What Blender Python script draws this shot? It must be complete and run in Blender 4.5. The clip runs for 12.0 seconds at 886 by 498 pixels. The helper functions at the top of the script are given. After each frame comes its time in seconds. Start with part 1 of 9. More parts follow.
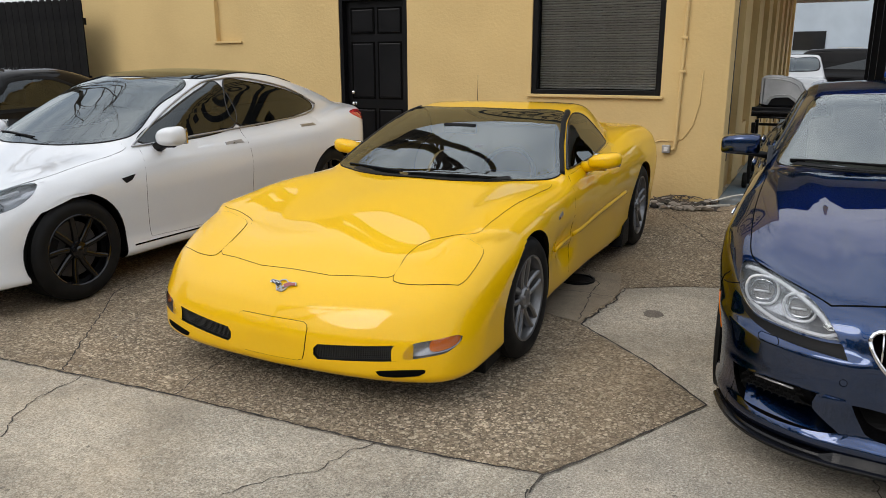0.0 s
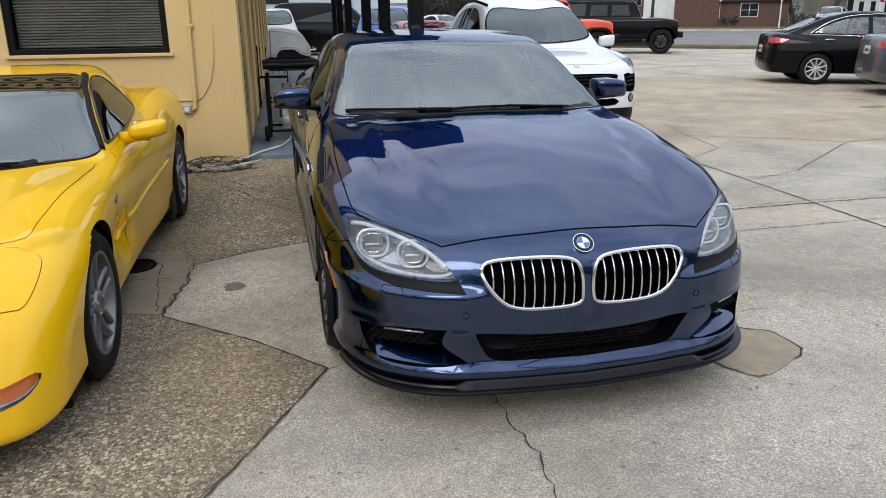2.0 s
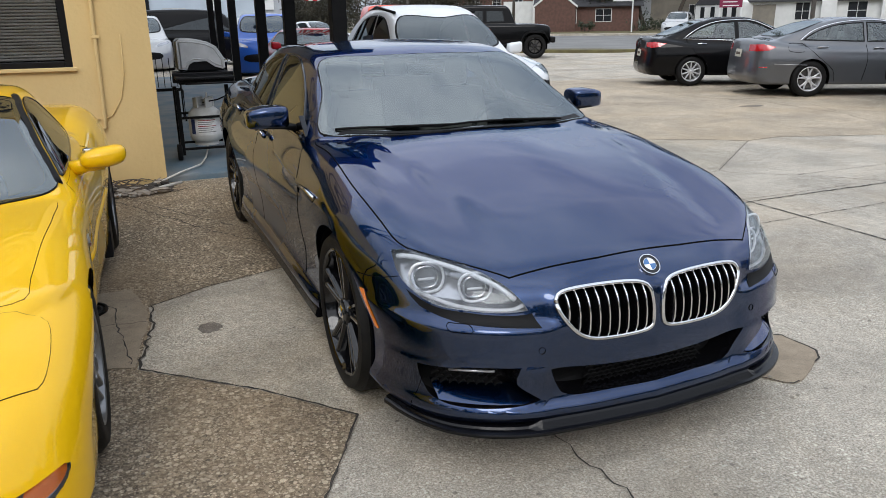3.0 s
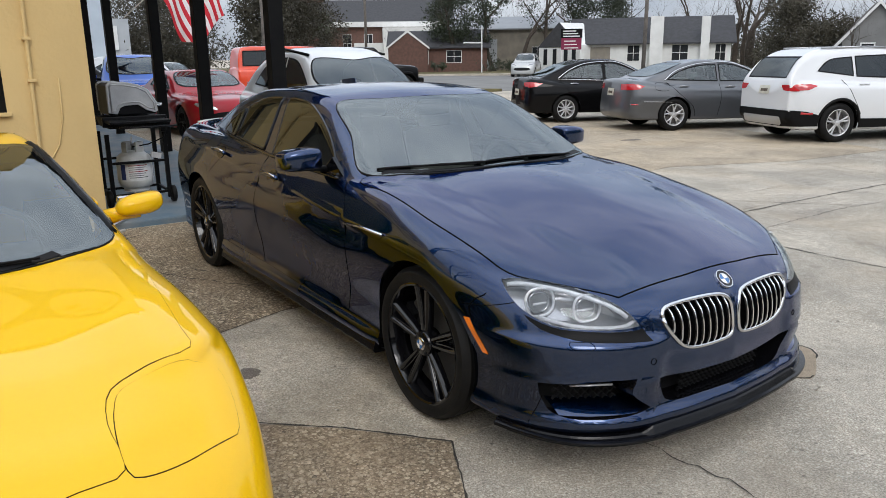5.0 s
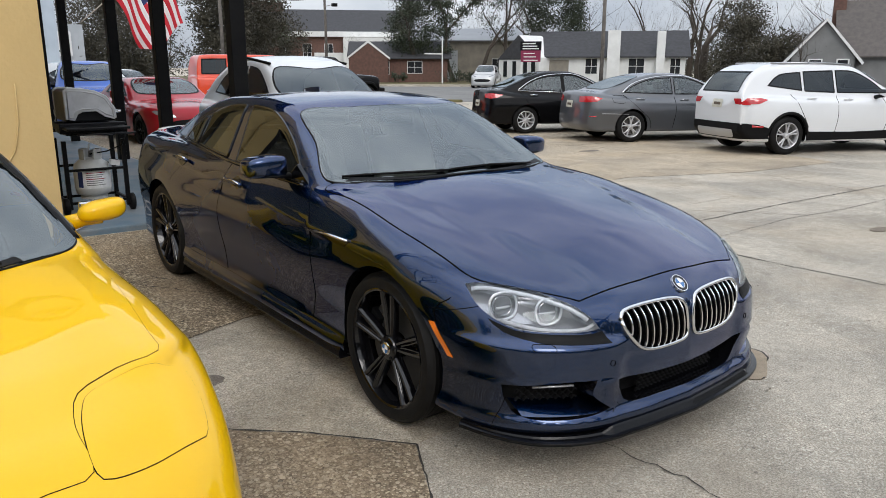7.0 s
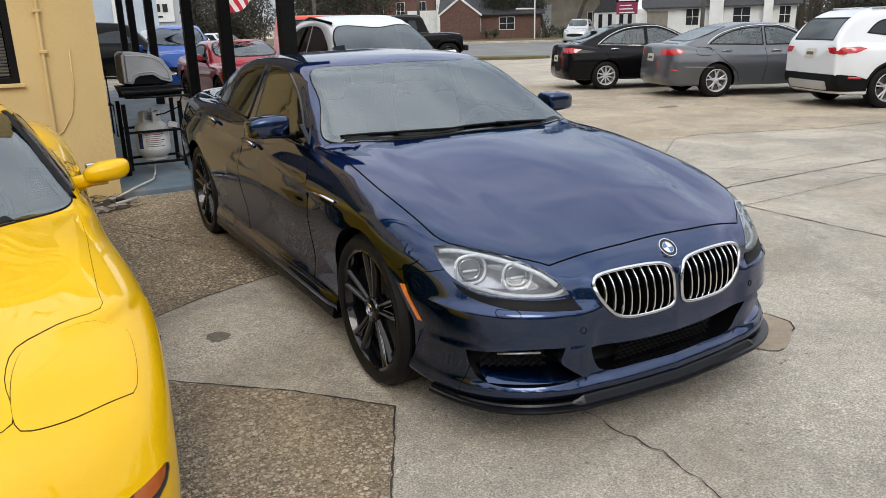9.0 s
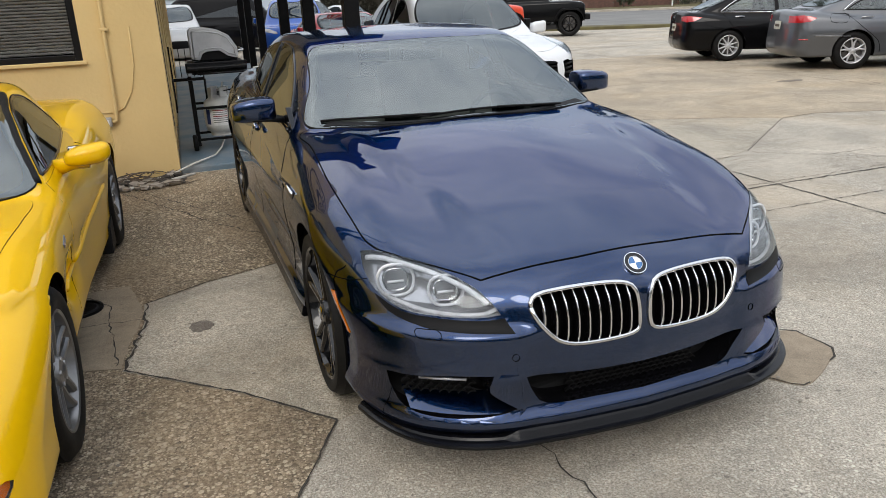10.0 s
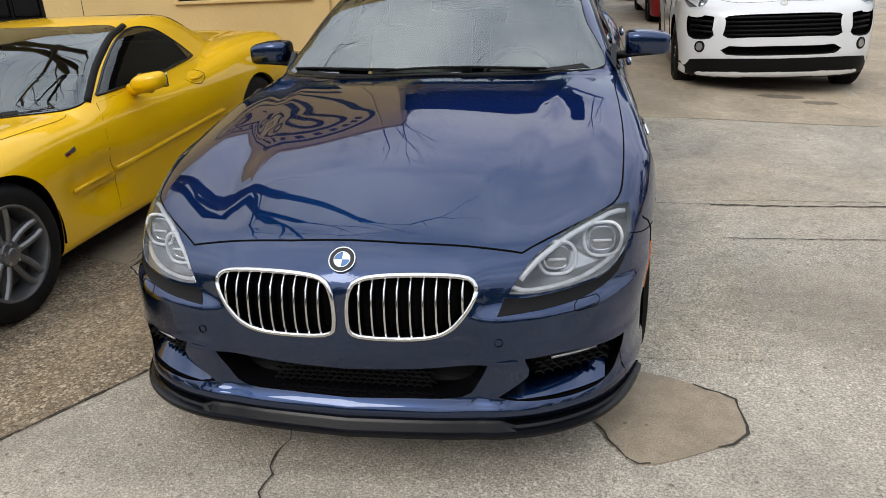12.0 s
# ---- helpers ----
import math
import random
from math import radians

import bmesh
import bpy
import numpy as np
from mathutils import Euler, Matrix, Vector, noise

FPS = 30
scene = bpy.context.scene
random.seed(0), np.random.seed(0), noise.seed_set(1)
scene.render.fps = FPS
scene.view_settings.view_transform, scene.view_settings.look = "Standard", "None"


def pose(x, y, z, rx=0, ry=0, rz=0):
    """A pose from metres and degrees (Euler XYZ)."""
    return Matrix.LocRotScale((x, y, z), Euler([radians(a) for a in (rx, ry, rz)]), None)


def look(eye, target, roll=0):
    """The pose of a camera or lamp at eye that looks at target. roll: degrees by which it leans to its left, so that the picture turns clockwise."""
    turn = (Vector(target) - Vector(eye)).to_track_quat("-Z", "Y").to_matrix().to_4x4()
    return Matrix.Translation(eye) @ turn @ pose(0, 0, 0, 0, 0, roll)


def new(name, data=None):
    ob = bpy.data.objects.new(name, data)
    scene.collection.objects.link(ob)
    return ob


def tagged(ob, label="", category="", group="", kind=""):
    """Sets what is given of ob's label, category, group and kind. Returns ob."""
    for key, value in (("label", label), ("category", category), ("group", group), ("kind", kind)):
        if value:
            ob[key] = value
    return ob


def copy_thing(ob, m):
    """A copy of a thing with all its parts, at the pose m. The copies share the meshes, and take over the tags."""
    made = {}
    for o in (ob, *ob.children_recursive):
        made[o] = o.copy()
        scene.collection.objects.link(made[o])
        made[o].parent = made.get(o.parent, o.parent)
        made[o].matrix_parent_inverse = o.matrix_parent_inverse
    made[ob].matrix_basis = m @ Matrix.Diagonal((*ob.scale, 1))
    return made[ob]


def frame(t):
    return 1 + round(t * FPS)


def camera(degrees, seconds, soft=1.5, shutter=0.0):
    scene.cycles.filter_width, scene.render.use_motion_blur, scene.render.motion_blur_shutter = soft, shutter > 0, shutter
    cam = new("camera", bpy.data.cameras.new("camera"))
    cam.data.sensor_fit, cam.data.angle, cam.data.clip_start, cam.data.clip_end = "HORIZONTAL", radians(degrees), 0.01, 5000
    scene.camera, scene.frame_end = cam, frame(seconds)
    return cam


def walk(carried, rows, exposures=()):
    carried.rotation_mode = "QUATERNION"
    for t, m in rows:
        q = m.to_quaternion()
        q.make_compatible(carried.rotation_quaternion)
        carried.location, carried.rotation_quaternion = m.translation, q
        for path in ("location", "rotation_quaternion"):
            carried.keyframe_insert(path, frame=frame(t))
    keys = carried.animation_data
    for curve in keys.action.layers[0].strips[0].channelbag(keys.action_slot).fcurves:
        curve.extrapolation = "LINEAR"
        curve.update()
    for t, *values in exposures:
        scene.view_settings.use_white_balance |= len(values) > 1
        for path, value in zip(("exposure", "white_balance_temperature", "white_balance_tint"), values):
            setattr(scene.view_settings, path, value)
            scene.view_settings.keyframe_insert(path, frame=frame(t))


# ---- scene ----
cam = camera(61.5, 12.0, 0.6)
METRES, EYE, TILT, LEAN, TURN = 6.047, 1.53, 0.0, 0.0, 26.5
ROWS = [
    (0.0, 0.0, 0.0, 0.0, -0.02, -14.11, 0.07),
    (0.5, 0.026, -0.0026, -0.0003, -13.53, -14.93, 0.33),
    (1.0, 0.0336, 0.0013, -0.003, -25.06, -16.06, 0.16),
    (1.5, -0.0014, 0.0274, -0.0032, -32.01, -16.87, 0.19),
    (2.0, -0.0399, 0.0694, -0.0023, -38.09, -17.54, 0.55),
    (2.5, -0.0608, 0.1257, -0.0002, -43.45, -17.74, 0.71),
    (3.0, -0.0949, 0.1746, 0.0031, -48.41, -17.25, 0.79),
    (5.0, -0.2095, 0.2839, 0.0085, -59.9, -14.49, 0.69),
    (5.5, -0.2178, 0.2825, 0.0085, -60.64, -14.12, 0.54),
    (6.0, -0.2181, 0.2807, 0.008, -61.41, -13.98, 0.35),
    (6.5, -0.219, 0.2806, 0.008, -62.15, -13.82, 0.1),
    (7.0, -0.2198, 0.2817, 0.0078, -62.85, -13.72, -0.03),
    (9.0, -0.1676, 0.2177, 0.005, -55.68, -16.74, 1.49),
    (9.5, -0.1098, 0.1975, 0.0034, -51.08, -17.56, 1.83),
    (10.0, -0.0479, 0.1634, 0.0046, -45.61, -18.59, 2.47),
    (10.5, 0.0244, 0.1127, 0.0042, -39.14, -19.93, 3.07),
    (11.0, 0.1053, 0.0763, 0.004, -32.07, -21.12, 3.29),
    (11.5, 0.1847, 0.0394, 0.0035, -24.16, -21.74, 3.12),
    (12.0, 0.2688, 0.0245, -0.0012, -14.36, -21.78, 2.79),
]
walk(cam, [(t, pose(0, 0, EYE, TILT, LEAN, TURN) @ pose(METRES * x, METRES * y, METRES * z, 90 + pitch, roll, yaw)) for t, x, y, z, yaw, pitch, roll in ROWS],
     [(0.0, -0.06, 6500, 10), (0.6, 0.0, 6350, 10), (2.0, 0.12, 6100, 10), (3.0, 0.09, 6150, 10), (6.5, 0.07, 6250, 10), (9.0, 0.13, 6450, 10), (12.0, 0.12, 6500, 10)])

# ---- overcast sky and a weak wide sun ----
world = bpy.data.worlds.new("overcast_sky")
scene.world = world
world.use_nodes = True
wn, wl = world.node_tree.nodes, world.node_tree.links
wn.clear()
sky = wn.new("ShaderNodeTexSky")
sky.sky_type, sky.sun_disc = 'NISHITA', False
sky.sun_elevation, sky.sun_rotation = radians(42), radians(200)
sky.air_density, sky.dust_density = 1.0, 4.0
wc = wn.new("ShaderNodeTexCoord")
wm = wn.new("ShaderNodeMapping")
wm.inputs["Scale"].default_value = (1.0, 1.0, 2.6)
wl.new(wc.outputs["Generated"], wm.inputs["Vector"])
cloud = wn.new("ShaderNodeTexNoise")
cloud.inputs["Scale"].default_value, cloud.inputs["Detail"].default_value = 2.0, 7.0
cloud.inputs["Roughness"].default_value = 0.55
wl.new(wm.outputs["Vector"], cloud.inputs["Vector"])
ramp = wn.new("ShaderNodeValToRGB")
ramp.color_ramp.elements[0].position, ramp.color_ramp.elements[1].position = 0.36, 0.64
ramp.color_ramp.elements[0].color = (5.0, 5.5, 6.3, 1)
ramp.color_ramp.elements[1].color = (10.4, 10.6, 10.8, 1)
wl.new(cloud.outputs["Fac"], ramp.inputs["Fac"])
wmix = wn.new("ShaderNodeMix")
wmix.data_type = 'RGBA'
wmix.inputs["Factor"].default_value = 0.85
wl.new(sky.outputs["Color"], wmix.inputs["A"])
wl.new(ramp.outputs["Color"], wmix.inputs["B"])
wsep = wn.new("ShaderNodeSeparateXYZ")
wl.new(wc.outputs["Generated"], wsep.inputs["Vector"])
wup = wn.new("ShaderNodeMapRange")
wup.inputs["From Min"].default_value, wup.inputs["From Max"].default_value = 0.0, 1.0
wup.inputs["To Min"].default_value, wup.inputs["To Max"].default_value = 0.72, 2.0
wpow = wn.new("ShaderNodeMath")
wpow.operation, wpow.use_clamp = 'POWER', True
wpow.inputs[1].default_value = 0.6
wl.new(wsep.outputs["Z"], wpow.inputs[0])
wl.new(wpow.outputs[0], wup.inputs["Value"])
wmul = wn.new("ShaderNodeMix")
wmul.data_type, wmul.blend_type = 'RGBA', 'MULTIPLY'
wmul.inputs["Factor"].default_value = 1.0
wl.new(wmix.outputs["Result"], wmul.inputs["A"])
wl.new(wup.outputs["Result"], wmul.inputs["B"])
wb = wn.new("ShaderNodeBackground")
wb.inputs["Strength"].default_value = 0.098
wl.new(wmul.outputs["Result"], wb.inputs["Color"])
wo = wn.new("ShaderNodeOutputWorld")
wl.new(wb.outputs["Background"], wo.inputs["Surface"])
sun = new("sun", bpy.data.lights.new("sun", 'SUN'))
sun.data.energy, sun.data.angle, sun.data.color = 0.9, radians(25), (1.0, 0.96, 0.9)
sun.matrix_world = look((-8, -14, 16), (0, 4, 0))
scene.view_settings.exposure = 0.0

# ---- materials ----
def shade(name, c1, c2=None, scale=8.0, rough=0.6, metal=0.0, bump=0.0, bscale=60.0, coat=0.0, fine=0.25, rvar=0.08, c3=None, spec=0.5, per_object=0.0, coat_ior=1.55):
    """Principled surface: two-scale colour variation, roughness variation and fine relief in metres."""
    m = bpy.data.materials.new(name)
    m.use_nodes = True
    n, l = m.node_tree.nodes, m.node_tree.links
    p = n["Principled BSDF"]
    p.inputs["Roughness"].default_value, p.inputs["Metallic"].default_value = rough, metal
    p.inputs["Coat Weight"].default_value, p.inputs["Coat Roughness"].default_value = coat, 0.012
    p.inputs["Coat IOR"].default_value = coat_ior
    p.inputs["Specular IOR Level"].default_value = spec
    c2 = c2 or tuple(v * 0.85 for v in c1)
    tc = n.new("ShaderNodeTexCoord")
    big = n.new("ShaderNodeTexNoise")
    big.inputs["Scale"].default_value, big.inputs["Detail"].default_value = scale, 5
    l.new(tc.outputs["Object"], big.inputs["Vector"])
    small = n.new("ShaderNodeTexNoise")
    small.inputs["Scale"].default_value, small.inputs["Detail"].default_value = bscale, 4
    l.new(tc.outputs["Object"], small.inputs["Vector"])
    add = n.new("ShaderNodeMath")
    add.operation = 'MULTIPLY_ADD'
    add.inputs[1].default_value = fine
    l.new(small.outputs["Fac"], add.inputs[0])
    l.new(big.outputs["Fac"], add.inputs[2])
    r = n.new("ShaderNodeValToRGB")
    lo = 0.36 + fine * 0.5
    r.color_ramp.elements[0].position, r.color_ramp.elements[1].position = lo, lo + 0.28
    r.color_ramp.elements[0].color, r.color_ramp.elements[1].color = (*c2, 1), (*c1, 1)
    l.new(add.outputs[0], r.inputs["Fac"])
    out = r.outputs["Color"]
    if per_object:
        oi = n.new("ShaderNodeObjectInfo")
        hsv = n.new("ShaderNodeHueSaturation")
        mr = n.new("ShaderNodeMapRange")
        mr.inputs["To Min"].default_value, mr.inputs["To Max"].default_value = 1 - per_object, 1 + per_object
        l.new(oi.outputs["Random"], mr.inputs["Value"])
        l.new(mr.outputs["Result"], hsv.inputs["Value"])
        l.new(out, hsv.inputs["Color"])
        out = hsv.outputs["Color"]
    l.new(out, p.inputs["Base Color"])
    if rvar:
        rr = n.new("ShaderNodeMapRange")
        rr.inputs["To Min"].default_value, rr.inputs["To Max"].default_value = max(0.02, rough - rvar), min(1, rough + rvar)
        l.new(big.outputs["Fac"], rr.inputs["Value"])
        l.new(rr.outputs["Result"], p.inputs["Roughness"])
    if bump:
        b = n.new("ShaderNodeBump")
        b.inputs["Distance"].default_value, b.inputs["Strength"].default_value = bump, 1.0
        l.new(small.outputs["Fac"], b.inputs["Height"])
        l.new(b.outputs["Normal"], p.inputs["Normal"])
    return m


def concrete(name, base, dark, pebble, amount, stain=0.5, grain=75, relief=0.004, tint=(0.36, 0.27, 0.17), cover=0.6):
    """Weathered concrete: rounded pebbles of the aggregate in a darker binder, sand grain, broad and small stains, relief."""
    m = bpy.data.materials.new(name)
    m.use_nodes = True
    n, l = m.node_tree.nodes, m.node_tree.links
    p = n["Principled BSDF"]
    p.inputs["Specular IOR Level"].default_value = 0.3
    geo = n.new("ShaderNodeNewGeometry")
    pos = geo.outputs["Position"]

    def rng(src, a, b, lo, hi, smooth=False):
        r = n.new("ShaderNodeMapRange")
        r.interpolation_type = 'SMOOTHSTEP' if smooth else 'LINEAR'
        for k, v in zip(("From Min", "From Max", "To Min", "To Max"), (a, b, lo, hi)):
            r.inputs[k].default_value = v
        l.new(src, r.inputs["Value"])
        return r.outputs["Result"]

    def math2(op, a, b):
        q = n.new("ShaderNodeMath")
        q.operation = op
        for k, v in enumerate((a, b)):
            if isinstance(v, (int, float)):
                q.inputs[k].default_value = v
            else:
                l.new(v, q.inputs[k])
        return q.outputs[0]

    def noise_(scale, detail, rough=0.5, dist=0.0):
        q = n.new("ShaderNodeTexNoise")
        for k, v in (("Scale", scale), ("Detail", detail), ("Roughness", rough), ("Distortion", dist)):
            q.inputs[k].default_value = v
        l.new(pos, q.inputs["Vector"])
        return q.outputs["Fac"]

    def blend(a, b, f, mode='MIX'):
        q = n.new("ShaderNodeMix")
        q.data_type, q.blend_type = 'RGBA', mode
        for key, v in (("A", a), ("B", b), ("Factor", f)):
            if isinstance(v, (int, float)):
                q.inputs[key].default_value = v
            elif isinstance(v, tuple):
                q.inputs[key].default_value = (*v, 1)
            else:
                l.new(v, q.inputs[key])
        return q.outputs["Result"]
    # binder: sand grain between the dark and the base colour
    sand = rng(noise_(grain * 1.5, 4, 0.75), 0.40, 0.60, 0.0, 1.0)
    binder = blend(dark, base, sand)
    # pebbles of two sizes
    col, height = binder, sand
    for sc, keep in ((grain, cover), (grain * 1.9, cover * 0.8)):
        v = n.new("ShaderNodeTexVoronoi")
        v.inputs["Scale"].default_value = sc
        l.new(pos, v.inputs["Vector"])
        sep = n.new("ShaderNodeSeparateColor")
        l.new(v.outputs["Color"], sep.inputs["Color"])
        size = rng(sep.outputs["Green"], 1 - keep, 1.0, 0.22, 0.62)
        there = math2('GREATER_THAN', sep.outputs["Green"], 1 - keep)
        inside_ = math2('MULTIPLY', there, rng(math2('SUBTRACT', size, v.outputs["Distance"]), 0.0, 0.12, 0.0, 1.0, True))
        cr = n.new("ShaderNodeValToRGB")
        els = cr.color_ramp.elements
        els[0].position, els[0].color = 0.0, (*[c * 0.55 for c in dark], 1)
        els[1].position, els[1].color = 1.0, (*[min(0.8, c * 1.22) for c in pebble], 1)
        e = els.new(0.25)
        e.color = (*[c * 1.05 for c in base], 1)
        e = els.new(0.6)
        e.color = (*pebble, 1)
        l.new(sep.outputs["Red"], cr.inputs["Fac"])
        shown = math2('MULTIPLY', inside_, rng(noise_(1.3, 5), 0.35, 0.65, amount * 0.45, amount))
        col = blend(col, cr.outputs["Color"], shown)
        height = math2('ADD', height, math2('MULTIPLY', inside_, 1.6))
    # broad stains, tan drifts and soft dark spots
    col = blend(col, tint, rng(noise_(0.55, 5, 0.6, 0.8), 0.46, 0.72, 0.0, 0.42))
    broad = rng(noise_(0.9, 9, 0.62, 0.6), 0.34, 0.62, 1.0 - stain * 0.62, 1.10)
    col = blend(col, broad, 1.0, 'MULTIPLY')
    spots = rng(noise_(4.2, 6, 0.6, 0.3), 0.62, 0.74, 1.0, 1.0 - stain * 0.55)
    col = blend(col, spots, 1.0, 'MULTIPLY')
    mott = rng(noise_(14, 6, 0.7), 0.3, 0.7, 0.84, 1.14)
    col = blend(col, mott, 1.0, 'MULTIPLY')
    # scattered pits
    v2 = n.new("ShaderNodeTexVoronoi")
    v2.inputs["Scale"].default_value = 17
    l.new(pos, v2.inputs["Vector"])
    s2 = n.new("ShaderNodeSeparateColor")
    l.new(v2.outputs["Color"], s2.inputs["Color"])
    pit = math2('LESS_THAN', v2.outputs["Distance"], rng(s2.outputs["Green"], 0.55, 1.0, 0.0, 0.17))
    col = blend(col, tuple(c * 0.3 for c in dark), math2('MULTIPLY', pit, 0.55))
    l.new(col, p.inputs["Base Color"])
    l.new(rng(broad, 0.7, 1.1, 0.68, 0.9), p.inputs["Roughness"])
    b = n.new("ShaderNodeBump")
    b.inputs["Distance"].default_value, b.inputs["Strength"].default_value = relief, 0.8
    l.new(height, b.inputs["Height"])
    l.new(b.outputs["Normal"], p.inputs["Normal"])
    return m


def glass(name, tint, gloss=0.05, rough=0.0):
    """Car glass: tinted see-through with a Fresnel mirror coat."""
    m = bpy.data.materials.new(name)
    m.use_nodes = True
    n, l = m.node_tree.nodes, m.node_tree.links
    n.clear()
    t, g = n.new("ShaderNodeBsdfTransparent"), n.new("ShaderNodeBsdfGlossy")
    t.inputs["Color"].default_value = (*tint, 1)
    g.inputs["Roughness"].default_value = rough
    g.inputs["Color"].default_value = (0.90, 0.97, 0.99, 1)
    f, mx, o = n.new("ShaderNodeFresnel"), n.new("ShaderNodeMixShader"), n.new("ShaderNodeOutputMaterial")
    f.inputs["IOR"].default_value = 1.5 + gloss * 4
    l.new(f.outputs["Fac"], mx.inputs["Fac"])
    l.new(t.outputs["BSDF"], mx.inputs[1])
    l.new(g.outputs["BSDF"], mx.inputs[2])
    l.new(mx.outputs["Shader"], o.inputs["Surface"])
    return m


YELLOW = shade("yellow_paint", (0.83, 0.485, 0.0), (0.80, 0.46, 0.0), scale=1.2, rough=0.4, coat=1.0, rvar=0.02, spec=0.1, coat_ior=1.42)
NAVY = shade("navy_metallic_paint", (0.0046, 0.026, 0.092), (0.0039, 0.0223, 0.081), scale=1.0, rough=0.27, metal=1.0, coat=1.0, rvar=0.02, bscale=900, coat_ior=1.63)
NAVY.node_tree.nodes["Principled BSDF"].inputs["Specular Tint"].default_value = (0.28, 0.43, 0.67, 1)
WHITE = shade("white_paint", (0.71, 0.72, 0.73), (0.67, 0.68, 0.69), scale=1.0, rough=0.3, coat=1.0, rvar=0.02)
BLACKP = shade("black_paint", (0.003, 0.003, 0.0035), scale=1.0, rough=0.4, coat=1.0, rvar=0.02, spec=0.05, coat_ior=1.25)
GREYP = shade("grey_metallic_paint", (0.10, 0.105, 0.115), scale=1.0, rough=0.35, metal=0.5, coat=1.0, rvar=0.02)
REDP = shade("red_paint", (0.40, 0.010, 0.02), scale=1.0, rough=0.3, coat=1.0, rvar=0.02, spec=0.1, coat_ior=1.35)
BLUEP = shade("blue_paint", (0.02, 0.10, 0.45), scale=1.0, rough=0.3, coat=1.0, rvar=0.02, spec=0.1, coat_ior=1.35)
ORANGEP = shade("orange_red_paint", (0.75, 0.06, 0.01), scale=1.0, rough=0.3, coat=1.0, rvar=0.02)
SILVERP = shade("silver_paint", (0.5, 0.5, 0.49), scale=1.0, rough=0.35, metal=0.4, coat=1.0, rvar=0.02)
GLOSSBLACK = shade("gloss_black", (0.004, 0.004, 0.005), scale=3, rough=0.08, rvar=0.02)
TRIM = shade("black_trim_plastic", (0.006, 0.006, 0.0065), scale=20, rough=0.5, spec=0.14, bump=0.0004, bscale=400)
CARBON = shade("black_lip_plastic", (0.004, 0.004, 0.005), scale=12, rough=0.2, rvar=0.06, spec=0.25, bump=0.0003, bscale=300)
RUBBER = shade("tyre_rubber", (0.006, 0.006, 0.006), (0.010, 0.0095, 0.009), scale=9, rough=0.6, bump=0.0006, bscale=200, spec=0.16)
IRON = shade("brake_disc_iron", (0.11, 0.105, 0.1), (0.08, 0.075, 0.07), scale=9, rough=0.45, metal=0.6)
CHROME = shade("chrome", (0.75, 0.75, 0.76), scale=5, rough=0.08, metal=1.0, rvar=0.03)
SATIN = shade("satin_silver_metal", (0.42, 0.42, 0.43), (0.36, 0.36, 0.37), scale=9, rough=0.3, metal=0.9)
DARKRIM = shade("grey_wheel_metal", (0.22, 0.22, 0.225), (0.17, 0.17, 0.17), scale=9, rough=0.32, metal=0.75)
SEAM = shade("panel_gap_black", (0.003, 0.003, 0.003), scale=9, rough=0.9, spec=0.05)
CABIN = shade("dark_cabin_plastic", (0.02, 0.02, 0.021), scale=10, rough=0.7)
LEATHER = shade("black_leather", (0.025, 0.025, 0.026), scale=20, rough=0.45, bump=0.0005, bscale=180)
GREYLEATHER = shade("grey_leather", (0.26, 0.25, 0.24), scale=20, rough=0.5, bump=0.0005, bscale=180)
GLASS = glass("clear_windscreen_glass", (0.68, 0.80, 0.77), 0.23)
CARGLASS = glass("car_window_glass", (0.48, 0.55, 0.53), 0.12)
SHADED = glass("shaded_windscreen_glass", (0.36, 0.41, 0.42), 0.2)
TINTED = glass("dark_tinted_glass", (0.06, 0.06, 0.065), 0.04)
PRIVACY = glass("smoked_glass", (0.14, 0.15, 0.155), 0.04)
PANE = glass("window_pane_glass", (0.85, 0.86, 0.86), -0.07)
LENS = glass("clear_lens", (0.92, 0.93, 0.95), 0.0)
AMBER = shade("amber_lens", (0.92, 0.22, 0.015), scale=30, rough=0.15, coat=1.0)
REDLENS = shade("red_lens", (0.5, 0.01, 0.015), scale=30, rough=0.12, coat=1.0)
LAMPGREY = shade("lamp_reflector", (0.47, 0.475, 0.49), (0.40, 0.405, 0.415), scale=30, rough=0.2, metal=0.6)
WHITELENS = shade("frosted_white_lens", (0.75, 0.76, 0.78), scale=30, rough=0.25, coat=1.0)
LAMPDARK = shade("lamp_lens_grey", (0.34, 0.345, 0.36), (0.26, 0.265, 0.27), scale=30, rough=0.12, metal=0.5)
MESH = shade("grey_mesh", (0.06, 0.06, 0.06), scale=30, rough=0.5, metal=0.6)
PLATE = shade("pale_plate", (0.62, 0.6, 0.5), scale=12, rough=0.4)
BADGEBLUE = shade("badge_blue", (0.02, 0.13, 0.36), scale=20, rough=0.15, coat=1)
BADGEWHITE = shade("badge_white", (0.8, 0.8, 0.8), scale=20, rough=0.15, coat=1)
BADGERED = shade("badge_red", (0.28, 0.012, 0.016), scale=20, rough=0.2, coat=1)
STUCCO = shade("yellow_stucco", (0.66, 0.48, 0.215), (0.60, 0.43, 0.19), scale=1.3, rough=0.85, bump=0.004, bscale=28, fine=0.12)
BLACKDOOR = shade("black_door_paint", (0.005, 0.005, 0.006), spec=0.2, scale=6, rough=0.35, bump=0.0008, bscale=60)
BLACKPOST = shade("black_post_paint", (0.004, 0.004, 0.005), (0.007, 0.007, 0.007), scale=5, rough=0.5, spec=0.12, bump=0.001, bscale=40)
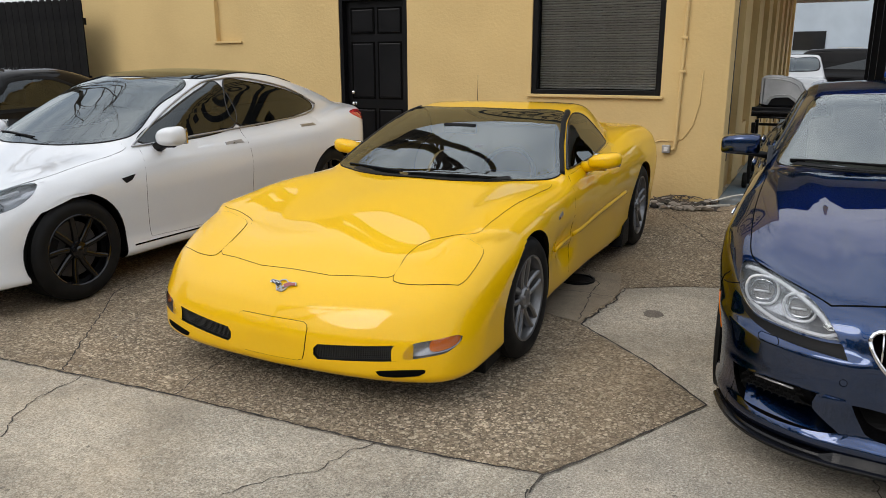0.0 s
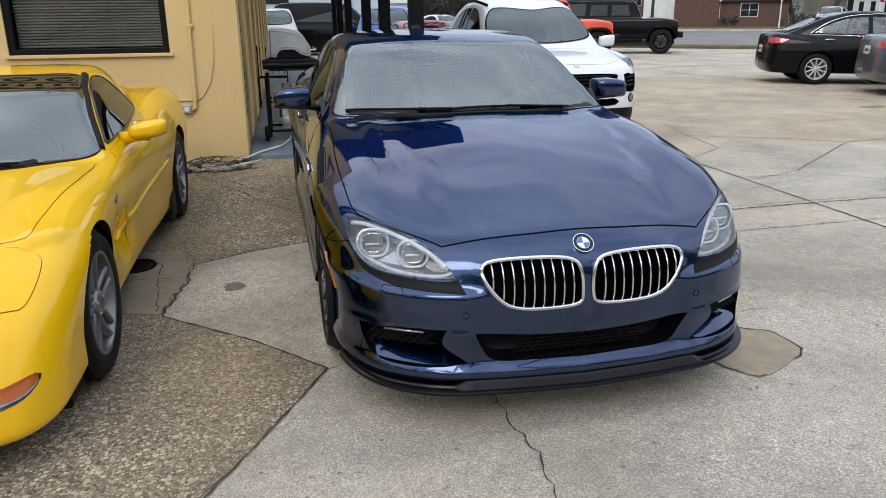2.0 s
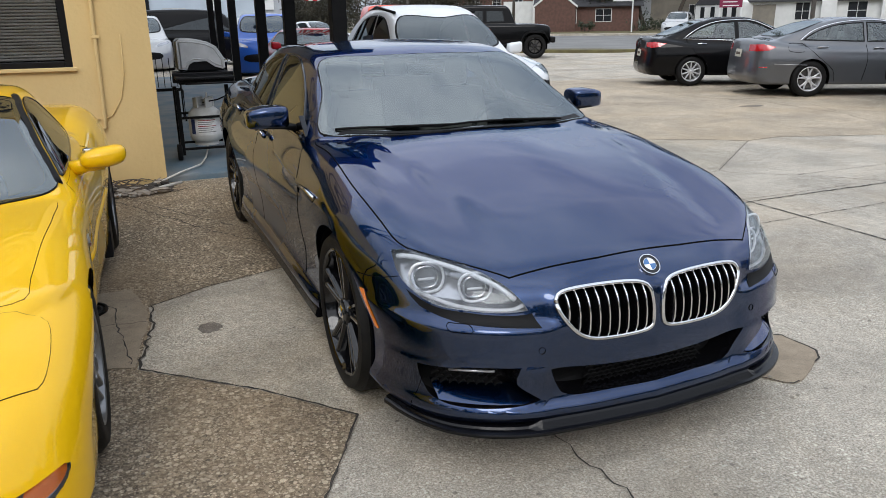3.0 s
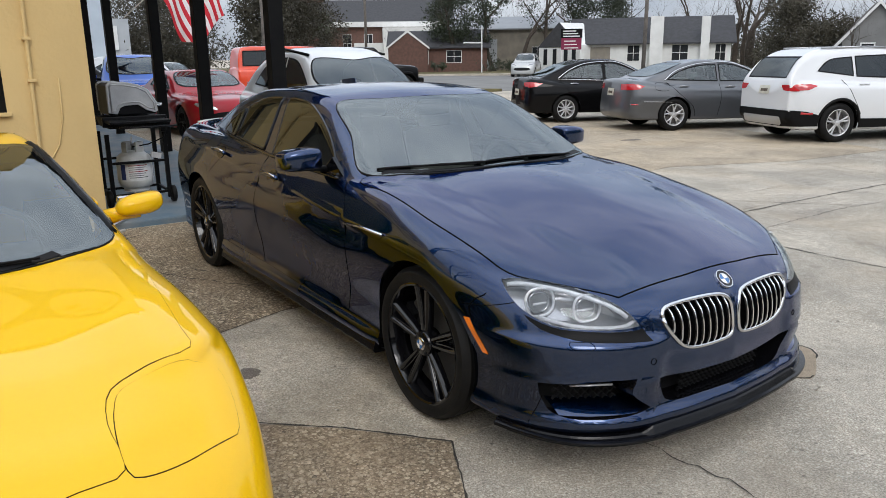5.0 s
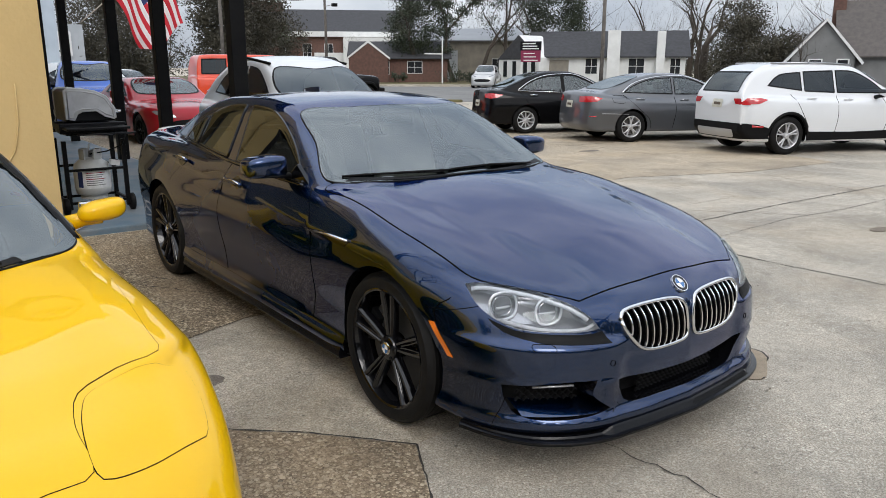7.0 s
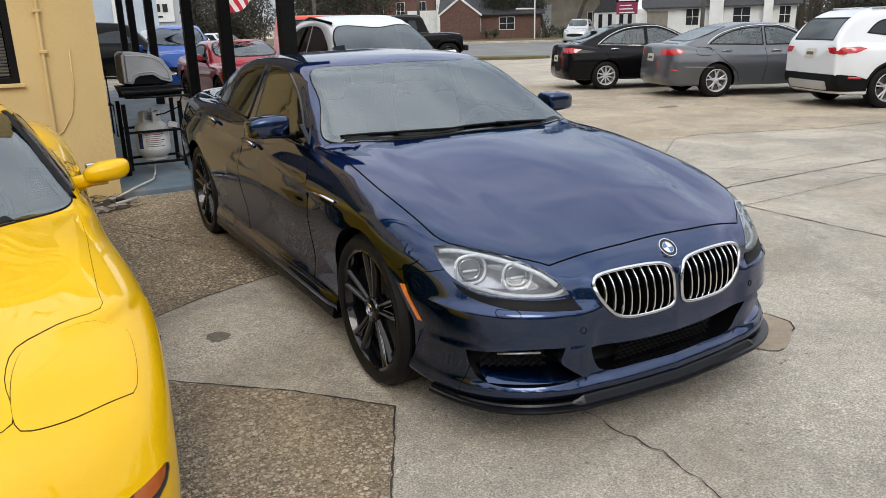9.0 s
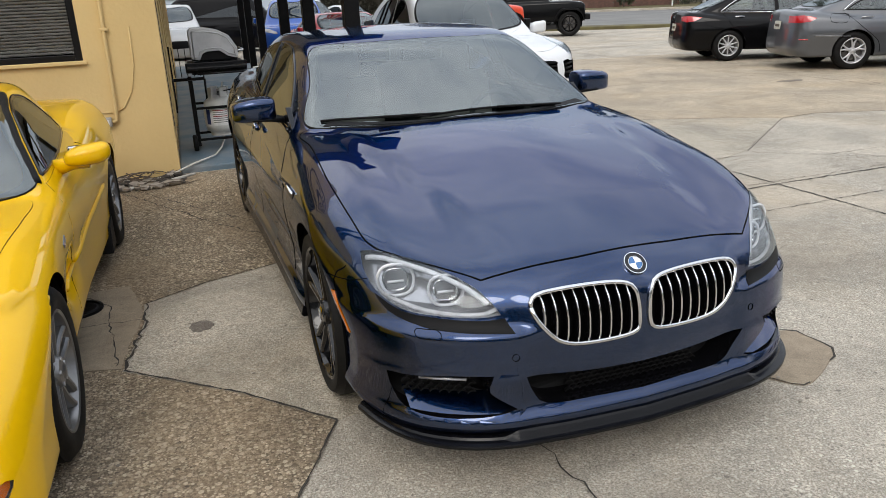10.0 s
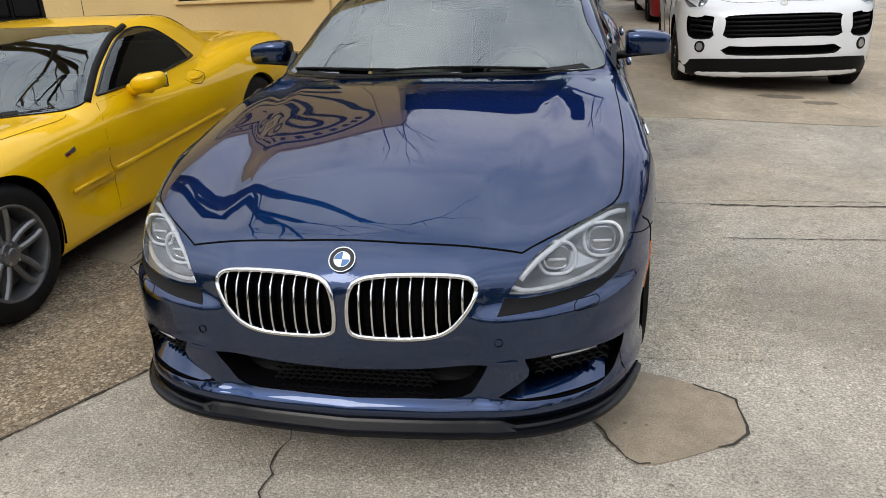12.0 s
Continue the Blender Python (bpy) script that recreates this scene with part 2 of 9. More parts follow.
BLINDS = shade("brown_grey_blinds", (0.21, 0.195, 0.175), (0.15, 0.14, 0.125), scale=3, rough=0.5, per_object=0.12)
BLUEDECK = shade("blue_painted_slab", (0.10, 0.16, 0.21), (0.19, 0.21, 0.22), scale=2.5, rough=0.6, bump=0.001, bscale=50)
AGG = concrete("exposed_aggregate_concrete", (0.41, 0.322, 0.218), (0.14, 0.108, 0.075), (0.68, 0.565, 0.41), 1.0, 0.5, 44, 0.005, (0.39, 0.27, 0.15), 0.92)
PALE = concrete("pale_concrete", (0.62, 0.55, 0.44), (0.27, 0.235, 0.183), (0.74, 0.67, 0.55), 0.8, 0.58, 78, 0.002, (0.44, 0.325, 0.195), 0.7)
TAN = concrete("tan_stained_concrete", (0.58, 0.485, 0.36), (0.30, 0.245, 0.175), (0.66, 0.58, 0.46), 0.7, 0.5, 78, 0.002, (0.44, 0.33, 0.2), 0.6)
BROWN = concrete("brown_smooth_concrete", (0.42, 0.345, 0.25), (0.27, 0.215, 0.155), (0.48, 0.40, 0.30), 0.25, 0.5, 120, 0.001, (0.36, 0.27, 0.17), 0.4)
LOT = concrete("lot_concrete", (0.61, 0.55, 0.455), (0.28, 0.245, 0.197), (0.73, 0.67, 0.56), 0.8, 0.5, 78, 0.002, (0.46, 0.355, 0.23), 0.7)
JOINT = shade("joint_dirt", (0.03, 0.026, 0.022), (0.055, 0.046, 0.036), scale=6, rough=0.95, bump=0.004, bscale=90)
ROAD = shade("road_asphalt", (0.20, 0.195, 0.185), (0.15, 0.147, 0.14), scale=0.4, rough=0.9, bump=0.003, bscale=90)
GRASS = shade("winter_grass", (0.15, 0.13, 0.055), (0.09, 0.075, 0.035), scale=1.5, rough=0.95, bump=0.02, bscale=30)
BRIGHTRIM = shade("bright_alloy_wheel", (0.62, 0.62, 0.63), (0.5, 0.5, 0.51), scale=9, rough=0.35, metal=0.5)
BARK = shade("bark", (0.085, 0.068, 0.052), (0.05, 0.04, 0.032), scale=6, rough=0.95, bump=0.01, bscale=40)
LEAF = shade("dark_evergreen_leaf", (0.045, 0.058, 0.028), (0.022, 0.03, 0.015), scale=0.6, rough=0.6)
LEAF2 = shade("dull_leaf", (0.075, 0.066, 0.042), (0.04, 0.036, 0.024), scale=0.6, rough=0.7)
PALM = shade("palm_frond", (0.07, 0.095, 0.03), (0.05, 0.06, 0.025), scale=2, rough=0.6)
ROOFING = shade("dark_shingles", (0.055, 0.055, 0.06), (0.04, 0.04, 0.043), scale=3, rough=0.9, bump=0.01, bscale=20)
BROWNROOF = shade("brown_grey_shingles", (0.12, 0.105, 0.095), (0.09, 0.08, 0.075), scale=3, rough=0.9, bump=0.01, bscale=20)
BRICKM = shade("red_brick", (0.14, 0.075, 0.057), (0.10, 0.055, 0.043), scale=4, rough=0.9, bump=0.004, bscale=30)
WHITEWALL = shade("white_painted_wall", (0.72, 0.72, 0.70), (0.64, 0.64, 0.62), scale=1.5, rough=0.8)
GREYWALL = shade("pale_grey_cladding", (0.42, 0.44, 0.46), (0.36, 0.38, 0.40), scale=1.0, rough=0.7)
GREYSIDING = shade("grey_house_siding", (0.2, 0.2, 0.195), (0.16, 0.16, 0.155), scale=1.0, rough=0.8)
TANWALL = shade("tan_metal_wall", (0.28, 0.25, 0.2), (0.2, 0.18, 0.15), scale=1.0, rough=0.7)
METALROOF = shade("grey_metal_roof", (0.3, 0.31, 0.32), scale=1.0, rough=0.5, metal=0.3)
DARKWIN = shade("dark_window_glass", (0.02, 0.022, 0.025), scale=2, rough=0.1)
FENCEW = shade("black_fence_wood", (0.005, 0.005, 0.006), (0.009, 0.009, 0.009), scale=4, rough=0.7, spec=0.1, bump=0.002, bscale=50, per_object=0.2)
POLE = shade("grey_pole_wood", (0.16, 0.14, 0.12), (0.10, 0.09, 0.08), scale=4, rough=0.9, bump=0.004, bscale=40)
FLAGRED = shade("flag_red", (0.55, 0.02, 0.035), scale=4, rough=0.8)
FLAGWHITE = shade("flag_white", (0.8, 0.8, 0.8), scale=4, rough=0.8)
FLAGBLUE = shade("flag_blue", (0.02, 0.035, 0.13), scale=4, rough=0.8)
MAROON = shade("maroon_sign", (0.2, 0.01, 0.05), scale=4, rough=0.5)
STEEL = shade("grill_hood_steel", (0.42, 0.43, 0.44), (0.36, 0.36, 0.37), scale=8, rough=0.3, metal=0.7)
CASTALU = shade("cast_silver_end", (0.45, 0.46, 0.47), scale=9, rough=0.4, metal=0.4)
TANKWHITE = shade("grey_white_tank", (0.62, 0.62, 0.6), (0.5, 0.5, 0.48), scale=6, rough=0.45)
PALESTONE = shade("pale_rubble", (0.34, 0.30, 0.25), (0.22, 0.19, 0.15), scale=5, rough=0.9, bump=0.004, bscale=40)
TWIG = shade("dry_vine", (0.13, 0.10, 0.075), (0.07, 0.055, 0.04), scale=9, rough=0.9)
PVC = shade("white_pipe", (0.7, 0.68, 0.62), (0.5, 0.46, 0.4), scale=6, rough=0.5)
GREYBOX = shade("grey_metal_box", (0.4, 0.4, 0.39), scale=9, rough=0.45, metal=0.4)
SCHOOLBUS = shade("school_bus_yellow", (0.8, 0.42, 0.01), scale=2, rough=0.35)
INK = shade("black_sign_paint", (0.012, 0.012, 0.012), scale=6, rough=0.7)

# ---- building blocks ----
from mathutils.bvhtree import BVHTree
from mathutils.geometry import delaunay_2d_cdt


def thing(name, m, label="", category="", group="", kind=""):
    ob = new(name)
    ob.empty_display_size = 0.1
    ob.matrix_world = m
    return tagged(ob, label, category, group, kind)


def part(name, bm, material, parent=None, label="", smooth=False, keep=False):
    """Links a bmesh as one mesh object under a thing or a part."""
    me = bpy.data.meshes.new(name)
    bm.to_mesh(me)
    if not keep:
        bm.free()
    for mt in (material if isinstance(material, (list, tuple)) else [material]):
        me.materials.append(mt)
    if smooth:
        me.polygons.foreach_set("use_smooth", [True] * len(me.polygons))
    ob = new(name, me)
    ob.parent = parent
    return tagged(ob, label)


def alike(ob, m, parent=None):
    """Another object on the same mesh."""
    o = new(ob.name.split(".")[0], ob.data)
    o.parent = parent or ob.parent
    o.matrix_basis = m
    return o


def add_box(bm, lo, hi, m=None, bevel=0.0):
    lo, hi = Vector(lo), Vector(hi)
    g = bmesh.ops.create_cube(bm, size=1.0)
    bmesh.ops.scale(bm, vec=hi - lo, verts=g["verts"])
    bmesh.ops.translate(bm, vec=(lo + hi) / 2, verts=g["verts"])
    vs = g["verts"]
    if bevel:
        es = list({e for v in vs for e in v.link_edges})
        r = bmesh.ops.bevel(bm, geom=es, offset=bevel, segments=2, affect='EDGES', profile=0.6)
        vs = list({v for f in r["faces"] for v in f.verts} | {v for v in vs if v.is_valid})
    if m is not None:
        bmesh.ops.transform(bm, matrix=m, verts=vs)
    return vs


def box(lo, hi, bevel=0.0, m=None):
    bm = bmesh.new()
    add_box(bm, lo, hi, m, bevel)
    return bm


def add_tube(bm, pts, radii, n=8, cap=True):
    """A round bar along points; radii a number or one each."""
    pts = [Vector(p) for p in pts]
    if not isinstance(radii, (list, tuple)):
        radii = [radii] * len(pts)
    rings, up = [], Vector((0.13, 0.27, 0.95))
    for i, p in enumerate(pts):
        d = (pts[min(i + 1, len(pts) - 1)] - pts[max(i - 1, 0)]).normalized()
        a = d.cross(up)
        if a.length < 0.05:
            a = d.cross(Vector((1, 0, 0)))
        a.normalize()
        b = d.cross(a)
        rings.append([bm.verts.new(p + (a * math.cos(k * math.tau / n) + b * math.sin(k * math.tau / n)) * radii[i]) for k in range(n)])
    for r0, r1 in zip(rings, rings[1:]):
        for k in range(n):
            bm.faces.new((r0[k], r0[(k + 1) % n], r1[(k + 1) % n], r1[k]))
    if cap:
        bm.faces.new(rings[0])
        bm.faces.new(rings[-1][::-1])


def tube(pts, radii, n=8):
    bm = bmesh.new()
    add_tube(bm, pts, radii, n)
    bmesh.ops.recalc_face_normals(bm, faces=bm.faces)
    return bm


def lathe(prof, n=48, axis='x', m=None, bm=None):
    """Turns (radius, along) points round an axis."""
    bm = bm or bmesh.new()
    rings = []
    for r, h in prof:
        ring = []
        for k in range(n):
            a = k * math.tau / n
            c, s = r * math.cos(a), r * math.sin(a)
            v = Vector((h, c, s)) if axis == 'x' else Vector((c, s, h)) if axis == 'z' else Vector((c, h, s))
            ring.append(bm.verts.new(m @ v if m else v))
        rings.append(ring)
    for r0, r1 in zip(rings, rings[1:]):
        for k in range(n):
            bm.faces.new((r0[k], r0[(k + 1) % n], r1[(k + 1) % n], r1[k]))
    bmesh.ops.recalc_face_normals(bm, faces=bm.faces)
    return bm


def prism(poly, lo, hi, axis='z', bevel=0.0, m=None):
    """A polygon pulled through a thickness along an axis; poly in the other two axes in order."""
    bm = bmesh.new()

    def at(p, h):
        return (p[0], p[1], h) if axis == 'z' else (p[0], h, p[1]) if axis == 'y' else (h, p[0], p[1])
    a = [bm.verts.new(at(p, lo)) for p in poly]
    b = [bm.verts.new(at(p, hi)) for p in poly]
    n = len(poly)
    bm.faces.new(a)
    bm.faces.new(b[::-1])
    for k in range(n):
        bm.faces.new((a[k], b[k], b[(k + 1) % n], a[(k + 1) % n]))
    bmesh.ops.recalc_face_normals(bm, faces=bm.faces)
    if bevel:
        bmesh.ops.bevel(bm, geom=list(bm.edges), offset=bevel, segments=2, affect='EDGES', profile=0.6)
    if m is not None:
        bmesh.ops.transform(bm, matrix=m, verts=bm.verts)
    return bm


def curve(pts):
    """A smooth monotone curve through (a, b) points, for arrays."""
    xs, ys = np.array([p[0] for p in pts], float), np.array([p[1] for p in pts], float)
    h, d = np.diff(xs), np.diff(ys) / np.diff(xs)
    s = np.zeros(len(xs))
    for i in range(1, len(xs) - 1):
        if d[i - 1] * d[i] > 0:
            w1, w2 = 2 * h[i] + h[i - 1], h[i] + 2 * h[i - 1]
            s[i] = (w1 + w2) / (w1 / d[i - 1] + w2 / d[i])
    s[0], s[-1] = d[0], d[-1]

    def at(x):
        x = np.clip(np.asarray(x, float), xs[0], xs[-1])
        i = np.clip(np.searchsorted(xs, x) - 1, 0, len(xs) - 2)
        t = (x - xs[i]) / h[i]
        return (ys[i] * (1 + 2 * t) * (1 - t) ** 2 + s[i] * h[i] * t * (1 - t) ** 2 + ys[i + 1] * t * t * (3 - 2 * t) + s[i + 1] * h[i] * t * t * (t - 1))
    return at


def smax(a, b, k):
    h = np.maximum(k - np.abs(a - b), 0) / k
    return np.maximum(a, b) + h * h * k / 4


def smooth_poly(pts, closed=True, step=0.03, corner=()):
    """Rounds a polygon: a Catmull-Rom line through its points, resampled; corner: indices kept sharp."""
    n, out = len(pts), []
    for i in range(n if closed else n - 1):
        p1, p2 = np.array(pts[i], float), np.array(pts[(i + 1) % n], float)
        p0 = np.array(pts[i - 1] if (closed or i > 0) else pts[i], float)
        p3 = np.array(pts[(i + 2) % n] if (closed or i + 2 < n) else pts[i + 1], float)
        m1 = (p2 - p0) / 2 if i not in corner else (p2 - p1) * 0.5
        m2 = (p3 - p1) / 2 if (i + 1) % n not in corner else (p2 - p1) * 0.5
        k = max(1, int(np.ceil(np.linalg.norm(p2 - p1) / step)))
        for j in range(k):
            t = j / k
            out.append(tuple(p1 * (1 + 2 * t) * (1 - t) ** 2 + m1 * t * (1 - t) ** 2 + p2 * t * t * (3 - 2 * t) + m2 * t * t * (t - 1)))
    if not closed:
        out.append(tuple(pts[-1]))
    return out


def inside(poly, p):
    x, y = p
    r, n = False, len(poly)
    for i in range(n):
        (x0, y0), (x1, y1) = poly[i], poly[(i + 1) % n]
        if (y0 > y) != (y1 > y) and x < (x1 - x0) * (y - y0) / (y1 - y0) + x0:
            r = not r
    return r


def inset(poly, d):
    """The polygon drawn in by d."""
    n = len(poly)
    area = sum(poly[i][0] * poly[(i + 1) % n][1] - poly[(i + 1) % n][0] * poly[i][1] for i in range(n))
    sg, out = (1 if area > 0 else -1), []
    for i in range(n):
        a, b, c = Vector(poly[i - 1]), Vector(poly[i]), Vector(poly[(i + 1) % n])
        e = (c - a)
        if e.length < 1e-9:
            out.append(tuple(b))
            continue
        e.normalize()
        out.append((b.x - e.y * d * sg, b.y + e.x * d * sg))
    return out


def closest_on(q, a, b):
    d = b - a
    return a + d * min(1.0, max(0.0, (q - a).dot(d) / max(d.length_squared, 1e-12)))


class Shell:
    """A car's skin: a smooth solid inside which all points lie, meshed on a box of even squares; panels are laid on it."""

    def __init__(self, s, res):
        self.s, self.res = s, res
        L, c = s["L"], {k: curve(v) for k, v in s.items() if k in ("w", "side", "top", "nose", "nosep", "tail", "tailp", "bot", "roof", "gw")}
        wmax = max(v for _, v in s["w"]) + 0.06

        def f(x, y, z):
            x = np.abs(x)
            w = c["w"](y)
            crown = s.get("crown", 0.06)
            top = z - (c["top"](y) - (curve(crown)(y) if isinstance(crown, list) else crown) * (x / w) ** 2)
            for by, bx, bh, sy, sx in s.get("bumps", []):
                top = top - bh * np.exp(-((y - by) / sy) ** 2 - ((x - bx) / sx) ** 2)
            if "ridge" in s:
                rh, r0, r1, y0, y1 = s["ridge"]
                xr = r0 + (r1 - r0) * np.clip((y - y0) / (y1 - y0), -0.3, 1.2)
                top = top - rh / (1 + np.exp((x - xr) / s.get("ridge_soft", 0.028))) * np.clip((y - 0.15) / 0.3, 0, 1)
            side = x - (w - c["side"](z))
            for zc, depth, reach, y0, y1 in s.get("creases", []):
                d = z - curve(zc)(y)
                fade = 1 / (1 + np.exp(-np.clip((y - y0) / 0.06, -30, 30))) / (1 + np.exp(-np.clip((y1 - y) / 0.06, -30, 30)))
                side = side + depth * fade / (1 + np.exp(np.clip(d / 0.007, -30, 30))) * np.exp(-(d / reach) ** 2)
            for dy, dz, dd, sy, sz in s.get("dents", []):
                side = side + dd * np.exp(-((y - dy) / sy) ** 2 - ((z - dz) / sz) ** 2)
            front = (c["nose"](x) + c["nosep"](z)) - y
            if "nosew" in s:
                front = front + s["nosew"] * np.maximum(z - 0.56, 0) * np.maximum(x - 0.35, 0)
            for x0, x1, z0, z1, h, sx, sa, sb in s.get("fbumps", []):
                sig = lambda t: 1 / (1 + np.exp(-np.clip(t, -30, 30)))
                front = front - h * sig((x - x0) / sx) * sig((x1 - x) / sx) * sig((z - z0) / sa) * sig((z1 - z) / sb)
            rear = y - (L - c["tail"](x) - c["tailp"](z))
            k = s.get("k", 0.08)
            body = smax(smax(top, side, s.get("ks", k)), smax(front, rear, k), s.get("kf", k))
            body = smax(body, c["bot"](y) - z, 0.05)
            if "roof" in c:
                roof = z - (c["roof"](y - s["sweep"] * x * x) - s["rcrown"] * x * x)
                gs = x - (c["gw"](y) - s["tumble"] * np.maximum(z - s["belt"], -0.06))
                roof = roof * 0.75
                green = smax(smax(roof, gs, s.get("kr", 0.10)), 0.4 - z, 0.05)
                green = smax(green, np.maximum(s["roof"][0][0] - y, y - s["roof"][-1][0]), 0.05)
                body = -smax(-body, -green, s.get("ku", 0.04))
            return body
        ya, yb, zo = s.get("ya", 0.8), s.get("yb", L - 0.8), s.get("zo", 0.5)
        lo, hi = np.array([-wmax, -0.15, 0.02]), np.array([wmax, L + 0.15, s["H"] + 0.1])
        n = np.maximum(2, np.round((hi - lo) / res).astype(int))
        n[0] += n[0] % 2
        key, verts, faces = {}, [], []

        def vid(i, j, k):
            q = (i, j, k)
            if q not in key:
                key[q] = len(verts)
                verts.append(q)
            return key[q]
        for i in range(n[0]):
            for j in range(n[1]):
                faces.append([vid(i, j, 0), vid(i, j + 1, 0), vid(i + 1, j + 1, 0), vid(i + 1, j, 0)])
                faces.append([vid(i, j, n[2]), vid(i + 1, j, n[2]), vid(i + 1, j + 1, n[2]), vid(i, j + 1, n[2])])
            for k in range(n[2]):
                faces.append([vid(i, 0, k), vid(i + 1, 0, k), vid(i + 1, 0, k + 1), vid(i, 0, k + 1)])
                faces.append([vid(i, n[1], k), vid(i, n[1], k + 1), vid(i + 1, n[1], k + 1), vid(i + 1, n[1], k)])
        for j in range(n[1]):
            for k in range(n[2]):
                faces.append([vid(0, j, k), vid(0, j, k + 1), vid(0, j + 1, k + 1), vid(0, j + 1, k)])
                faces.append([vid(n[0], j, k), vid(n[0], j + 1, k), vid(n[0], j + 1, k + 1), vid(n[0], j, k + 1)])
        q = lo + (hi - lo) * np.array(verts, float) / n
        o = np.stack([np.zeros(len(q)), np.clip(q[:, 1], ya, yb), np.full(len(q), zo)], 1)
        a, b = np.zeros(len(q)), np.ones(len(q)) * 1.2
        for _ in range(32):
            m = (a + b) / 2
            p = o + (q - o) * m[:, None]
            out = f(p[:, 0], p[:, 1], p[:, 2]) > 0
            b, a = np.where(out, m, b), np.where(out, a, m)
        self.co = o + (q - o) * ((a + b) / 2)[:, None]
        g = np.zeros_like(self.co)
        for i in range(3):
            d = np.zeros(3)
            d[i] = 0.004
            u, v = self.co + d, self.co - d
            g[:, i] = f(u[:, 0], u[:, 1], u[:, 2]) - f(v[:, 0], v[:, 1], v[:, 2])
        self.no = g / np.maximum(np.linalg.norm(g, axis=1), 1e-9)[:, None]
        self.faces = faces
        self.tree = BVHTree.FromPolygons([Vector(p) for p in self.co], faces)
        self.dead = np.zeros(len(faces), bool)
        quads = np.array(faces)
        self.mid, self.fno = self.co[quads].mean(1), self.no[quads].mean(1)

    def on(self, p, axis, side=1):
        """A point of the skin seen along an axis, and its normal."""
        if axis == 'side':
            o, d = Vector((3 * side, p[0], p[1])), Vector((-side, 0, 0))
        elif axis == 'front':
            o, d = Vector((p[0], -3, p[1])), Vector((0, 1, 0))
        elif axis == 'rear':
            o, d = Vector((p[0], 9, p[1])), Vector((0, -1, 0))
        else:
            o, d = Vector((p[0], p[1], 4)), Vector((0, 0, -1))
        loc, nor, idx, _ = self.tree.ray_cast(o, d)
        if loc is None:
            loc, nor, idx, _ = self.tree.find_nearest(o + d * (2.1 if axis == 'side' else 3.0))
        fc = self.faces[idx]
        ds = np.array([1 / (1e-4 + (Vector(self.co[v]) - loc).length) for v in fc])
        nn = Vector((self.no[fc] * ds[:, None]).sum(0)).normalized()
        return loc, nn

    def cut(self, poly, axis, side=1, zmin=None, snap=False):
        """Opens the skin within a polygon."""
        c, nn = self.mid, self.fno
        if axis == 'side':
            ok, u, v = c[:, 0] * side > 0.3, c[:, 1], c[:, 2]
        elif axis == 'front':
            ok, u, v = (nn[:, 1] < -0.25) & (c[:, 1] < 1.0), c[:, 0], c[:, 2]
        elif axis == 'rear':
            ok, u, v = (nn[:, 1] > 0.12) & (c[:, 1] > self.s["L"] - 1.3), c[:, 0], c[:, 2]
        else:
            ok, u, v = (nn[:, 2] > 0.05) & (c[:, 2] > zmin), c[:, 0], c[:, 1]
        r, n = np.zeros(len(c), bool), len(poly)
        for i in range(n):
            (x0, y0), (x1, y1) = poly[i], poly[(i + 1) % n]
            if y0 != y1:
                r ^= ((y0 > v) != (y1 > v)) & (u < (x1 - x0) * (v - y0) / (y1 - y0) + x0)
        gone = ok & r & ~self.dead
        self.dead |= ok & r
        if snap:
            F = np.asarray(self.faces)
            P = [Vector(q) for q in poly]
            for i in np.intersect1d(F[gone], F[~self.dead]):
                x, y, z = self.co[i]
                q = Vector({'side': (y, z), 'front': (x, z), 'rear': (x, z)}.get(axis, (x, y)))
                best = min((closest_on(q, P[k - 1], P[k]) for k in range(len(P))), key=lambda b: (b - q).length_squared)
                if (best - q).length < self.res * 1.5:
                    a, b = self.on(best, axis, side)
                    if (a - Vector(self.co[i])).length < self.res * 2.5:
                        self.co[i], self.no[i] = a, b

    def arch(self, y, z, r, xmin=0.45):
        """A round wheel arch."""
        d = np.hypot(self.mid[:, 1] - y, self.mid[:, 2] - z)
        dead = (d < r) & (np.abs(self.mid[:, 0]) > xmin) & ~self.dead
        self.dead |= dead
        dv = np.hypot(self.co[:, 1] - y, self.co[:, 2] - z)
        inn, outv = set(), set()
        for i, fc in enumerate(self.faces):
            if dead[i]:
                inn.update(fc)
            elif not self.dead[i]:
                outv.update(fc)
        for v in inn & outv:
            if abs(dv[v] - r) < self.res * 1.6:
                k = r / dv[v]
                self.co[v, 1], self.co[v, 2] = y + (self.co[v, 1] - y) * k, max(0.1, z + (self.co[v, 2] - z) * k)

    def mesh(self, name, paint, under, parent, label=""):
        used, idx, vs, fs, mi = {}, 0, [], [], []
        for i, fc in enumerate(self.faces):
            if self.dead[i]:
                continue
            row = []
            for v in fc:
                if v not in used:
                    used[v] = len(vs)
                    vs.append(v)
                row.append(used[v])
            fs.append(row)
            mi.append(1 if self.fno[i][2] < -0.85 else 0)
        me = bpy.data.meshes.new(name)
        me.from_pydata([tuple(self.co[v]) for v in vs], [], fs)
        me.materials.append(paint)
        me.materials.append(under)
        me.polygons.foreach_set("material_index", mi)
        me.polygons.foreach_set("use_smooth", [True] * len(fs))
        me.normals_split_custom_set_from_vertices([tuple(self.no[v]) for v in vs])
        ob = new(name, me)
        ob.parent = parent
        return tagged(ob, label)

